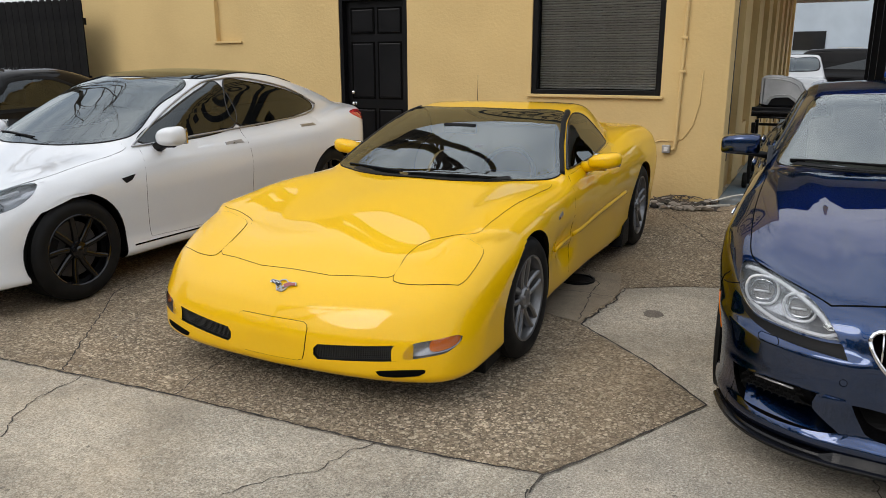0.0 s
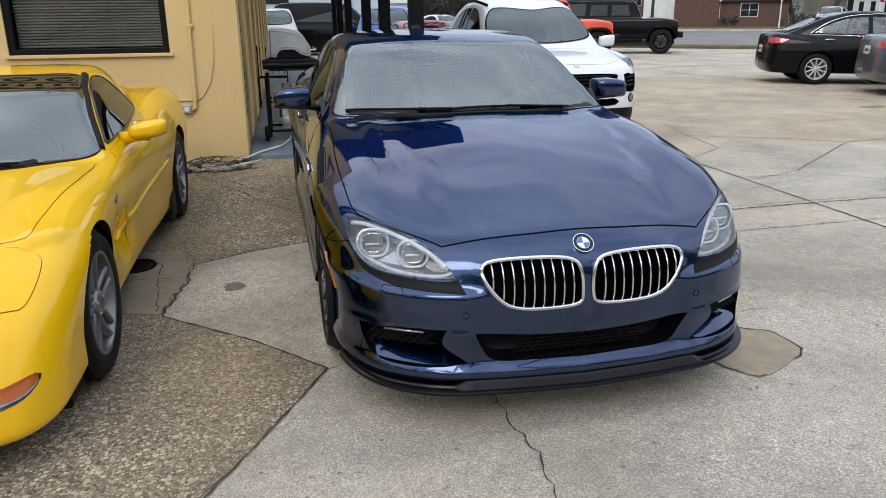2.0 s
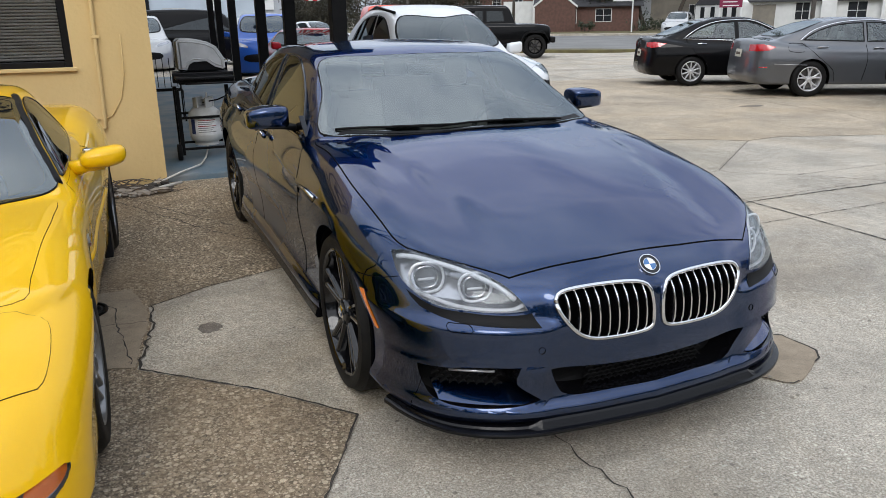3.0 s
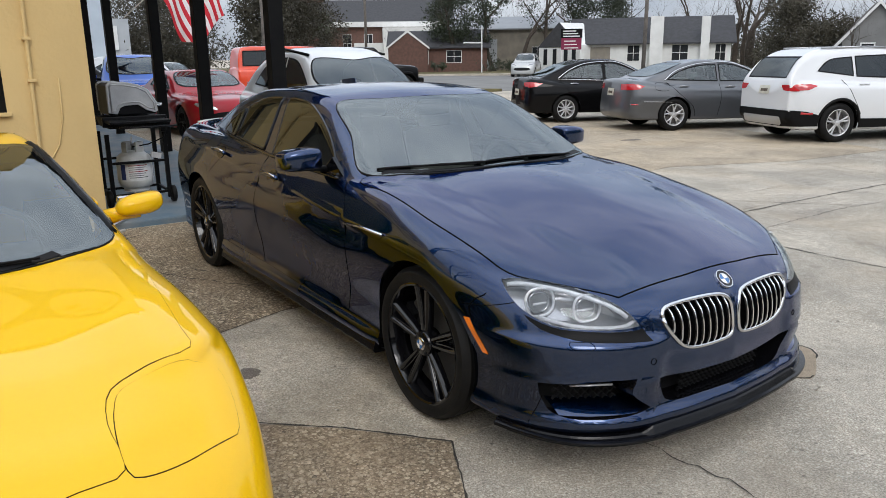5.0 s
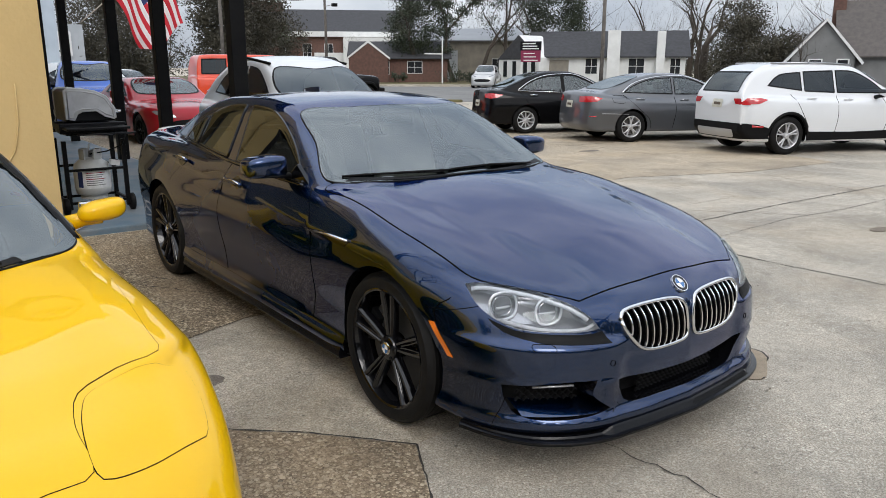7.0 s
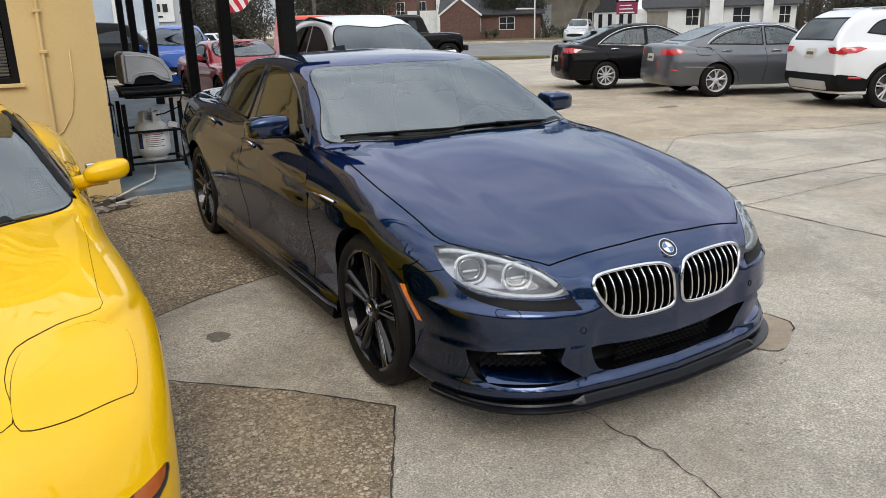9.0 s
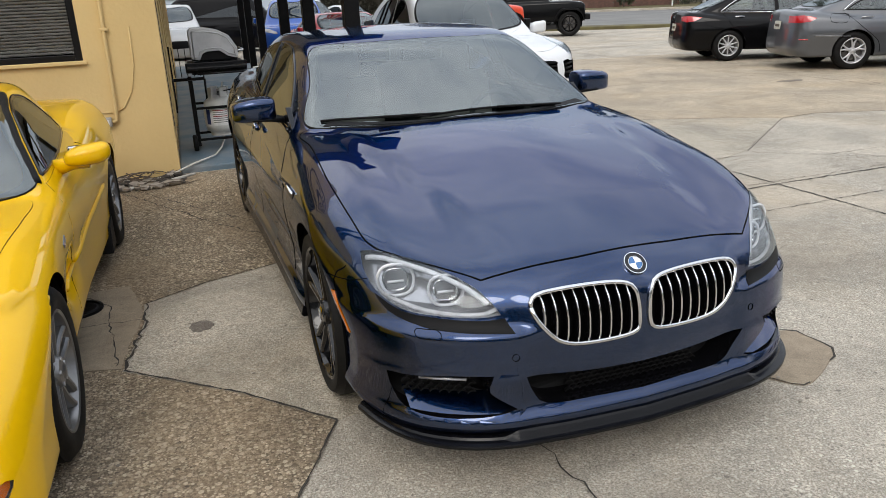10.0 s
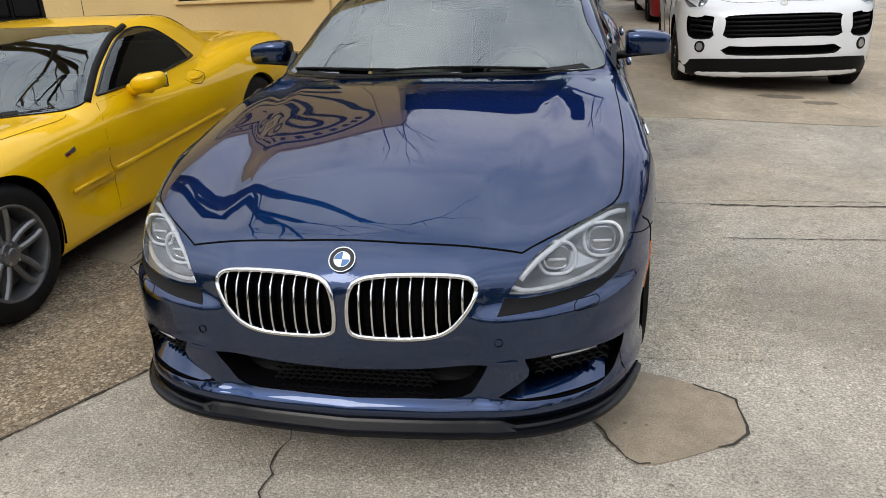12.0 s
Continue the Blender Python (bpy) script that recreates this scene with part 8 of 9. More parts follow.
# white sporty SUV beside the canopy
def face_mac(car, sh):
    mg = smooth_poly([(-0.50, 0.60), (-0.56, 0.72), (-0.50, 0.80), (0, 0.815), (0.50, 0.80), (0.56, 0.72), (0.50, 0.60), (0, 0.59)], step=0.06)
    gb = sh.recess("grille", mg, 'front', 0.06, SEAM, TRIM, WHITE, car)
    for k in range(5):
        z = 0.625 + k * 0.04
        y = sh.on((0, z), 'front')[0].y + 0.02
        part("grille_slat", tube([(-0.52, y + 0.06, z), (-0.3, y + 0.015, z), (0, y, z), (0.3, y + 0.015, z), (0.52, y + 0.06, z)], 0.011, 6), TRIM, gb, smooth=True)
    lg = smooth_poly([(-0.50, 0.44), (-0.48, 0.52), (0, 0.53), (0.48, 0.52), (0.50, 0.44), (0, 0.43)], step=0.06)
    sh.recess("lower_grille", lg, 'front', 0.06, SEAM, TRIM, WHITE, car)
    for sd in (1, -1):
        si = smooth_poly([(0.62 * sd, 0.62), (0.60 * sd, 0.78), (0.80 * sd, 0.81), (0.86 * sd, 0.78), (0.84 * sd, 0.60), (0.70 * sd, 0.58)], step=0.05)
        ib = sh.recess("air_intake", si, 'front', 0.08, SEAM, TRIM, WHITE, car)
        for k in range(3):
            sh.line("intake_blade", [(0.63 * sd, 0.65 + k * 0.05), (0.84 * sd, 0.66 + k * 0.05)], 'front', TRIM, ib, r=0.012, off=-0.02)
        disc(sh, car, (0.74 * sd, 0.51), 'front', 0.055, [("rim", 0.7, 1.0, 0.006, TRIM, 0, math.tau), ("lens", 0.0, 0.7, 0.004, LAMPGREY, 0, math.tau)], name="fog_lamp")
        hl = smooth_poly([(0.70 * sd, 0.91), (0.66 * sd, 0.99), (0.74 * sd, 1.045), (0.83 * sd, 1.03), (0.88 * sd, 0.95), (0.84 * sd, 0.87), (0.76 * sd, 0.86)], step=0.04)
        hb = sh.recess("headlight", hl, 'front', 0.05, LAMPGREY, SATIN, WHITE, car)
        for cx, cz in ((0.74, 0.93), (0.79, 0.99)):
            p, nn = sh.on((cx * sd, cz), 'front')
            bm = lathe([(0.0, 0.01), (0.03, 0.004), (0.04, -0.02)], 20, 'z', Matrix.Translation(p - nn * 0.02) @ nn.to_track_quat('Z', 'Y').to_matrix().to_4x4())
            part("projector", bm, CHROME, hb, smooth=True)
        ln = sh.patch("headlight_lens", hl, 'front', LENS, hb, off=0.004, res=0.06, skirt=0.004)
        ln.visible_shadow = False
    sh.patch("bumper_skirt", smooth_poly([(-0.84, 0.225), (-0.80, 0.38), (0, 0.40), (0.80, 0.38), (0.84, 0.225), (0, 0.205)], step=0.06), 'front', TRIM, car, off=0.008, res=0.08, skirt=0.01)
    disc(sh, car, (0.0, 0.905), 'front', 0.035, [("rim", 0.75, 1.0, 0.005, CHROME, 0, math.tau), ("field", 0, 0.75, 0.004, PLATE, 0, math.tau)])


mac = simple_spec(4.68, 1.74, 0.96, 2.807, 0.93, 0.365, 0.98, 1.05, [(0.9, 0.92), (1.3, 1.18), (1.8, 1.51), (2.2, 1.68), (2.7, 1.74), (3.3, 1.70), (3.9, 1.52), (4.3, 1.2), (4.5, 1.0)], 1.1, 0.36, glass_=[
    ("windscreen", [(-0.68, 1.47), (0, 1.22), (0.68, 1.47), (0.56, 2.0), (0, 1.88), (-0.56, 2.0)], 'top', CARGLASS),
    ("side_window", [(1.6, 1.12), (1.95, 1.36), (2.3, 1.54), (2.65, 1.59), (2.65, 1.14)], 'side', TINTED), ("side_window", [(2.71, 1.14), (2.71, 1.59), (3.2, 1.56), (3.6, 1.42), (3.85, 1.2)], 'side', TINTED)])
mac["top"] = [(0, 0.84), (0.2, 0.95), (0.6, 1.02), (1.3, 1.07), (3.4, 1.08), (4.5, 1.1), (4.68, 1.06)]
mac["nosep"] = [(0.1, 0.1), (0.25, 0.05), (0.45, 0.0), (0.7, 0.02), (0.85, 0.06), (0.95, 0.14), (1.05, 0.3)]
c_, s_ = bg_car("suv_car", mac, heading(2.985, 8.76, 0), WHITE, "white sporty SUV with black grille parked by the canopy", 0.365, 0.93, 2.807, TRIM, (5, 'twin'), 0.032, face_mac)
mirrors(c_, s_, (1.05, 1.72, 1.13), WHITE)
hood_panel(c_, s_, [(0.2, 0.16), (0.45, 0.2), (0.62, 0.34), (0.78, 0.55), (0.80, 0.9), (0.74, 1.4), (0.4, 1.2), (0.15, 1.13)], WHITE)
doors(c_, s_, [[(2.68, 1.05), (2.66, 0.7), (2.7, 0.4)], [(1.7, 1.05), (1.6, 0.7), (1.65, 0.4)]], [(2.45, 0.98), (3.4, 1.02)], WHITE, WHITE)
s_.line("roof_rail", [(-0.58, 2.1), (-0.58, 2.9), (-0.5, 3.7)], 'top', TRIM, c_, r=0.02, off=0.03)
s_.line("roof_rail", [(0.58, 2.1), (0.58, 2.9), (0.5, 3.7)], 'top', TRIM, c_, r=0.02, off=0.03)

# red coupe, blue sedan, white and silver cars farther off
cp = lambda L, H: [(1.2, 0.85), (1.6, 1.05), (2.1, H - 0.1), (2.5, H - 0.01), (2.9, H), (3.4, H - 0.12), (4.0, 1.05), (4.3, 0.95)]


def std_glass(y0, y1, y2, z0, z1, mt=PRIVACY):
    return [("windscreen", [(-0.64, y0), (0, y0 - 0.2), (0.64, y0), (0.52, y1), (0, y1 - 0.12), (-0.52, y1)], 'top', CARGLASS), ("side_window", [(y0 + 0.15, z0), (y0 + 0.55, (z0 + z1) / 2 + 0.06), (y1 + 0.1, z1), (y1 + 0.6, z1), (y2, z0 + 0.05)], 'side', mt)]


def face_plain(paint, zg=0.5, lamp=0.68, w=0.5, lx=0.6):
    def f(car, sh):
        sh.patch("grille", smooth_poly([(-w, zg - 0.1), (w, zg - 0.1), (w + 0.05, zg + 0.06), (0, zg + 0.1), (-w - 0.05, zg + 0.06)], step=0.08), 'front', TRIM, car, off=0.006, res=0.08)
        for p in both([(lx - 0.12, lamp - 0.05), (lx + 0.2, lamp + 0.02), (lx + 0.2, lamp + 0.09), (lx - 0.05, lamp + 0.03)]):
            sh.patch("headlight", smooth_poly(p, step=0.06), 'front', LAMPGREY, car, off=0.006, res=0.06)
    return f


mus = simple_spec(4.78, 1.38, 0.955, 2.72, 0.92, 0.345, 0.86, 0.95, cp(4.78, 1.38), 1.05, glass_=std_glass(1.75, 2.35, 3.4, 1.0, 1.27))
c_, s_ = bg_car("coupe_car", mus, heading(2.98, 15.5, 3), REDP, "red two-door coupe with dark wheels", 0.345, 0.92, 2.72, TRIM, (5, 'split'), 0.045, face_plain(REDP))
mirrors(c_, s_, (1.02, 1.95, 1.03), REDP)
suvr = [(0.9, 1.0), (1.3, 1.25), (1.8, 1.6), (2.2, 1.74), (3.2, 1.76), (4.0, 1.7), (4.45, 1.4), (4.6, 1.0)]
wsu = simple_spec(4.75, 1.76, 0.95, 2.8, 0.92, 0.36, 1.05, 1.1, suvr, 1.15, 0.3, glass_=std_glass(1.45, 2.0, 4.0, 1.17, 1.58, TINTED))
c_, s_ = bg_car("suv_car", wsu, heading(2.3, 21.4, -8), BLUEP, "bright blue crossover facing the lot", 0.36, 0.92, 2.8, SATIN, (5, 'twin'), 0.06, face_plain(BLUEP, 0.6, 0.9))
mirrors(c_, s_, (1.03, 1.8, 1.18), BLUEP)
bg_car("suv_car", wsu, heading(5.0, 29.5, 20), WHITE, "white family SUV farther down the lot", 0.36, 0.92, 2.8, SATIN, (5, 'plain'), 0.09, face_plain(WHITE, 0.6, 0.9))
dsu = simple_spec(4.95, 1.96, 0.98, 2.9, 0.92, 0.38, 1.1, 1.15, [(0.95, 1.05), (1.3, 1.3), (1.7, 1.7), (2.05, 1.90), (3.2, 1.96), (4.3, 1.93), (4.7, 1.6), (4.85, 1.0)], 1.2, 0.28, glass_=std_glass(1.45, 1.95, 4.2, 1.22, 1.66, TINTED))
bg_car("suv_car", dsu, heading(3.9, 29.0, 90), BLACKP, "black full-size SUV parked across the lot", 0.38, 0.92, 2.9, SATIN, (5, 'twin'), 0.09, face_plain(BLACKP, 0.6, 0.95))
sse = simple_spec(4.75, 1.48, 0.92, 2.8, 0.9, 0.33, 0.85, 0.97, cp(4.75, 1.48), 1.08, glass_=std_glass(1.7, 2.3, 3.5, 1.03, 1.36))
bg_car("sedan_car", sse, heading(9.2, 39.0, 30), WHITE, "white sedan at the far end of the lot", 0.33, 0.9, 2.8, SATIN, (5, 'plain'), 0.1, face_plain(WHITE))
bg_car("suv_car", wsu, heading(-0.8, 24.8, 0), SILVERP, "silver SUV behind the porch", 0.36, 0.92, 2.8, SATIN, (5, 'plain'), 0.08, face_plain(SILVERP, 0.6, 0.9))
bg_car("sedan_car", sse, heading(-8.05, 2.6, 0), BLACKP, "black sedan beside the white electric car", 0.33, 0.9, 2.8, TRIM, (5, 'twin'), 0.08, face_plain(BLACKP))


# box-shaped off-roaders
def face_jeep(paint):
    def f(car, sh):
        for k in range(7):
            x = -0.24 + k * 0.08
            sh.patch("grille_slot", rect(x - 0.025, 0.82, x + 0.025, 1.05, 0.015, 0.1), 'front', SEAM, car, off=0.006, res=0.1)
        for sd in (1, -1):
            disc(sh, car, (0.42 * sd, 0.95), 'front', 0.09, [("rim", 0.85, 1.0, 0.02, TRIM, 0, math.tau), ("lens", 0, 0.85, 0.015, LAMPGREY, 0, math.tau)], name="headlight")
    return f


def off_roader(x, y, ang, paint, label, res=0.07, spare=True):
    s = simple_spec(4.4, 1.88, 0.80, 2.95, 0.62, 0.43, 1.20, 1.22, [(1.30, 1.1), (1.38, 1.3), (1.62, 1.78), (1.75, 1.86), (2.6, 1.88), (3.8, 1.88), (4.2, 1.84), (4.33, 1.5), (4.36, 1.0)], 1.22, 0.12, 0.06, 0.06, 0.05, glass_=[
        ("windscreen", [(-0.58, 1.40), (0, 1.38), (0.58, 1.40), (0.55, 1.58), (0, 1.57), (-0.55, 1.58)], 'top', CARGLASS),
        ("side_window", [(1.75, 1.28), (1.85, 1.68), (2.5, 1.70), (2.5, 1.28)], 'side', TINTED), ("side_window", [(2.6, 1.28), (2.6, 1.70), (3.25, 1.70), (3.3, 1.28)], 'side', TINTED), ("quarter_window", [(3.42, 1.28), (3.40, 1.74), (4.18, 1.73), (4.22, 1.28)], 'side', TINTED)])
    s["bot"] = [(0, 0.5), (4.4, 0.5)]
    s["top"] = [(0, 1.12), (0.2, 1.18), (1.4, 1.24), (4.4, 1.24)]
    s["zo"] = 0.85
    s["nose"], s["tail"] = [(0, 0), (0.7, 0.02), (0.8, 0.1), (0.9, 0.3)], [(0, 0), (0.7, 0.02), (0.8, 0.1), (0.9, 0.3)]
    s["nosep"], s["tailp"] = [(0.4, 0.05), (0.6, 0.0), (1.2, 0.03)], [(0.4, 0.05), (0.6, 0.0), (1.2, 0.0)]
    s["wx"] = 0.90
    c, sh = bg_car("off_roader", s, heading(x, y, ang) @ Matrix.Diagonal((1.02, 1.0, 1.06, 1.0)), paint, label, 0.43, 0.62, 2.95, GLOSSBLACK, (8, 'plain'), res, face_jeep(paint))
    for sd in (1, -1):
        for yy in (0.62, 3.57):
            bm = bmesh.new()
            rows = []
            for k in range(13):
                a = math.pi * (0.06 + 0.88 * k / 12)
                cy, cz = yy + 0.56 * math.cos(a), 0.43 + 0.56 * min(math.sin(a), 0.86)
                rows.append([bm.verts.new((sd * xx, cy, cz + dz)) for xx, dz in ((0.72, 0.0), (0.97, -0.02), (0.97, 0.04), (0.72, 0.06))])
            for r0, r1 in zip(rows, rows[1:]):
                for q in range(4):
                    bm.faces.new((r0[q], r0[(q + 1) % 4], r1[(q + 1) % 4], r1[q]))
            bmesh.ops.recalc_face_normals(bm, faces=bm.faces)
            part("fender_flare", bm, TRIM, c)
        part("side_step", box((0.78 * sd - 0.06, 1.3, 0.46), (0.78 * sd + 0.06, 2.95, 0.52), 0.02), TRIM, c)
    part("front_bumper", box((-0.85, -0.16, 0.55), (0.85, 0.04, 0.75), 0.04), TRIM, c)
    if spare:
        part("spare_tyre", lathe([(0, 0.18), (0.25, 0.18), (0.4, 0.15), (0.42, 0.08), (0.4, 0.0), (0, 0.0)], 32, 'y', Matrix.Translation((0, 4.38, 1.0))), RUBBER, c, smooth=True)
    return c


off_roader(14.25, 27.4, 66, BLACKP, "black four-door off-roader on big black wheels")
off_roader(10.6, 25.5, 85, ORANGEP, "orange-red off-roader farther down the lot", 0.06, False)
bg_car("suv_car", wsu, heading(34.8, 45.9, -48), SILVERP, "silver SUV on the road", 0.36, 0.92, 2.8, SATIN, (5, 'plain'), 0.12, face_plain(SILVERP, 0.6, 0.9))


# ---- buildings across the road ----
def house(name, m, w, d, eave, ridge, wall_mt, roof_mt, label, windows=(), chimneys=(), gable=True, over=0.4):
    """A gabled house: local x along the ridge, its front at y = 0."""
    h = thing(name, m, label, "house")
    part("wall", prism([(0, 0), (d, 0), (d, eave), (d / 2, ridge - 0.15), (0, eave)], -w / 2, w / 2, 'x'), wall_mt, h)
    for s0, s1 in (((-over, eave - over * (ridge - eave) / (d / 2)), (d / 2, ridge)), ((d + over, eave - over * (ridge - eave) / (d / 2)), (d / 2, ridge))):
        part("roof_slope", prism([s0, s1, (s1[0], s1[1] + 0.12), (s0[0], s0[1] + 0.12)], -w / 2 - over, w / 2 + over, 'x'), roof_mt, h)
    for x, z, ww, hh, mt in windows:
        wn_ = part("window", box((x - ww / 2, -0.04, z), (x + ww / 2, 0.0, z + hh)), mt, h)
        if mt is DARKWIN:
            part("window_frame", box((x - ww / 2 - 0.06, -0.03, z - 0.06), (x + ww / 2 + 0.06, -0.005, z + hh + 0.06)), WHITEWALL, wn_)
            part("glazing_bar", box((x - 0.02, -0.05, z), (x + 0.02, -0.04, z + hh)), WHITEWALL, wn_)
            part("glazing_bar", box((x - ww / 2, -0.05, z + hh / 2 - 0.02), (x + ww / 2, -0.04, z + hh / 2 + 0.02)), WHITEWALL, wn_)
    for x, y, ww, top, mt in chimneys:
        part("chimney", box((x - ww / 2, y, 0), (x + ww / 2, y + 0.7, top), 0.02), mt, h)
    return h


def face_to(x, y, deg):
    return Matrix.Translation((x, y, 0.12)) @ Matrix.Rotation(radians(deg), 4, 'Z')


# white cottage with two chimneys: its long front faces the lot
wh = house("cottage", face_to(50.2, 47.3, -49), 13.5, 7.5, 2.5, 4.6, WHITEWALL, ROOFING, "white painted cottage with a dark shingle roof and two white chimneys", [(-1.3, 0.9, 1.0, 1.3, DARKWIN), (2.6, 0.9, 1.3, 1.3, DARKWIN), (5.9, 0.9, 0.8, 1.3, DARKWIN), (-4.6, 0.1, 2.6, 2.0, TANWALL)], [(0.6, -0.5, 1.1, 4.6, WHITEWALL), (4.6, -0.5, 0.7, 4.5, WHITEWALL)])
gb = part("gable_front", prism([(-2.6, 0), (2.6, 0), (2.6, 2.3), (0, 4.3), (-2.6, 2.3)], 0, 3.0, 'y', m=Matrix.Translation((-7.9, 0.5, 0)) @ Matrix.Rotation(radians(-38), 4, 'Z')), WHITEWALL, wh)
part("gable_panel", prism([(-2.7, 2.15), (2.7, 2.15), (0, 4.32)], -0.06, 0.0, 'y', m=Matrix.Translation((-7.9, 0.5, 0)) @ Matrix.Rotation(radians(-38), 4, 'Z')), ROOFING, gb)
for sx in (-1.7, -0.5, 0.9, 1.9):
    part("window", box((sx - 0.22, -0.05, 0.6), (sx + 0.22, 0.0, 2.0), m=Matrix.Translation((-7.9, 0.5, 0)) @ Matrix.Rotation(radians(-38), 4, 'Z')), DARKWIN, gb)
sg = thing("yard_sign", face_to(43.2, 49.6, -49), "maroon and black business sign on the lawn", "sign")
part("sign_panel", box((-0.85, -0.05, 1.9), (0.85, 0.05, 2.85)), MAROON, sg)
part("sign_panel", box((-0.9, -0.05, 2.85), (0.9, 0.05, 3.6)), BLACKPOST, sg)
for k in range(3):
    part("sign_bar", box((-0.7, -0.07, 2.95 + k * 0.21), (0.7 - k * 0.15, -0.05, 3.04 + k * 0.21)), WHITEWALL, sg)
    part("sign_bar", box((-0.6, -0.07, 2.0 + k * 0.28), (0.6 - k * 0.12, -0.05, 2.08 + k * 0.28)), WHITEWALL, sg)
for sx in (-0.8, 0.8):
    part("sign_post", box((sx - 0.05, -0.05, 0), (sx + 0.05, 0.05, 1.9)), WHITEWALL, sg)
# grey house with a steep gable, its chimney of brick
GHM = face_to(57.0, 30.2, -58)
gh = house("grey_house", GHM @ Matrix.Translation((5.0, 1.2, 0)), 9.5, 8.0, 2.6, 6.6, GREYSIDING, BROWNROOF, "grey house with a steep gable and a brick chimney", [(2.0, 1.1, 0.9, 1.2, DARKWIN)], [(-4.9, 3.2, 0.9, 6.9, BRICKM)])
GF = Matrix.Translation((-6.1, -1.2, 0))
gf = part("gable_front", prism([(-2.2, 0), (2.2, 0), (2.2, 2.2), (0, 4.8), (-2.2, 2.2)], 0, 6.0, 'y', m=GF), GREYSIDING, gh)
for sd in (1, -1):
    part("barge_board", prism([(-2.7 * sd, 1.65), (0, 4.85), (0, 5.1), (-2.82 * sd, 1.8)], -0.3, -0.05, 'y', m=GF), WHITEWALL, gf)
    part("gable_roof", prism([(-2.7 * sd, 1.68), (0, 4.88), (0, 5.06), (-2.8 * sd, 1.82)], -0.05, 6.1, 'y', m=GF), BROWNROOF, gf)
for sx, ww in ((-0.5, 0.4), (1.4, 0.35)):
    wn_ = part("window", box((sx - ww, -0.06, 0.9), (sx + ww, 0.0, 2.0), m=GF), DARKWIN, gf)
    part("window_frame", box((sx - ww - 0.1, -0.04, 0.8), (sx + ww + 0.1, -0.005, 2.1), m=GF), WHITEWALL, wn_)
# brick hall with a dark roof
bh = house("brick_hall", face_to(49.5, 98.0, -28), 24, 14, 6.2, 9.6, BRICKM, ROOFING, "long red brick hall with a dark roof and white cornice", [(-9 + k * 3.0, 2.2, 1.1, 2.4, DARKWIN) for k in range(4)])
part("cornice", box((-12.4, -0.6, 5.6), (12.4, 0.2, 6.3)), WHITEWALL, bh)
part("white_wing", box((2.0, -4.0, 0), (12.0, -0.05, 5.4)), WHITEWALL, bh)
part("brick_stack", box((-11, 6, 6), (-6.5, 9, 10.6)), BRICKM, bh)
part("white_arcade", box((-2.0, -2.2, 0), (2.0, -0.1, 3.4)), WHITEWALL, bh)
# brick ranch with a gable, tan metal shed
rh = house("brick_ranch", face_to(39.5, 64.5, -33), 9.5, 7, 2.4, 3.9, BRICKM, ROOFING, "small red brick house with a grey roof", [(-3.2, 0.3, 1.0, 1.9, WHITEWALL), (-1.5, 0.8, 0.9, 1.2, DARKWIN), (1.5, 0.9, 1.4, 1.1, DARKWIN)])
part("gable_front", prism([(-1.9, 0), (1.9, 0), (1.9, 2.3), (0, 3.7), (-1.9, 2.3)], -1.2, 0.0, 'y', m=Matrix.Translation((-3.0, 0, 0))), BRICKM, rh)
part("gable_trim", prism([(-2.1, 2.15), (0, 3.75), (2.1, 2.15), (2.1, 2.35), (0, 3.98), (-2.1, 2.35)], -1.3, -1.2, 'y', m=Matrix.Translation((-3.0, 0, 0))), WHITEWALL, rh)
ts = house("metal_shed", face_to(48.5, 65.5, -38), 13, 12, 4.2, 5.6, TANWALL, METALROOF, "tan metal shed among the trees", [(-2, 0.2, 2.4, 3.0, GREYWALL), (3.4, 0.2, 1.0, 2.1, DARKWIN)])
for k in range(26):
    part("wall_rib", box((-6.4 + k * 0.5, -0.03, 0.05), (-6.34 + k * 0.5, 0.0, 4.15)), TANWALL, ts)
# pale cladded shop beyond the lot, with its sign, and the long pale blue shop
ps = thing("grey_shop", face_to(6.0, 61.5, -10), "pale grey flat-roofed shop with a white sign board", "shop")
part("wall", box((-6, 0, 0), (4.2, 9, 4.4)), GREYWALL, ps)
part("sign_board", box((-1.5, -0.15, 2.2), (3.4, -0.02, 3.9)), WHITEWALL, ps)
for k in range(5):
    part("sign_letter", box((0.55 + k * 0.52, -0.2, 2.9), (0.9 + k * 0.52, -0.16, 3.45)), INK, ps)
part("sign_bar", box((0.6, -0.2, 2.5), (2.6, -0.16, 2.62)), INK, ps)
pb = thing("pale_blue_shop", face_to(-4.0, 38.0, 0), "long pale blue rendered shop with a small window", "shop")
PALEBLUE = shade("pale_blue_render", (0.46, 0.53, 0.60), (0.40, 0.46, 0.53), scale=1.0, rough=0.8)
part("wall", box((-14, 0, 0), (8.5, 8, 6.0)), PALEBLUE, pb)
part("window", box((2.6, -0.05, 1.9), (3.9, 0.0, 2.7)), DARKWIN, pb)
part("air_unit", box((4.4, -0.8, 1.4), (5.4, -0.1, 2.0), 0.05), GREYBOX, pb)
part("downpipe", box((6.6, -0.2, 0), (6.8, -0.02, 4.5)), WHITEWALL, pb)

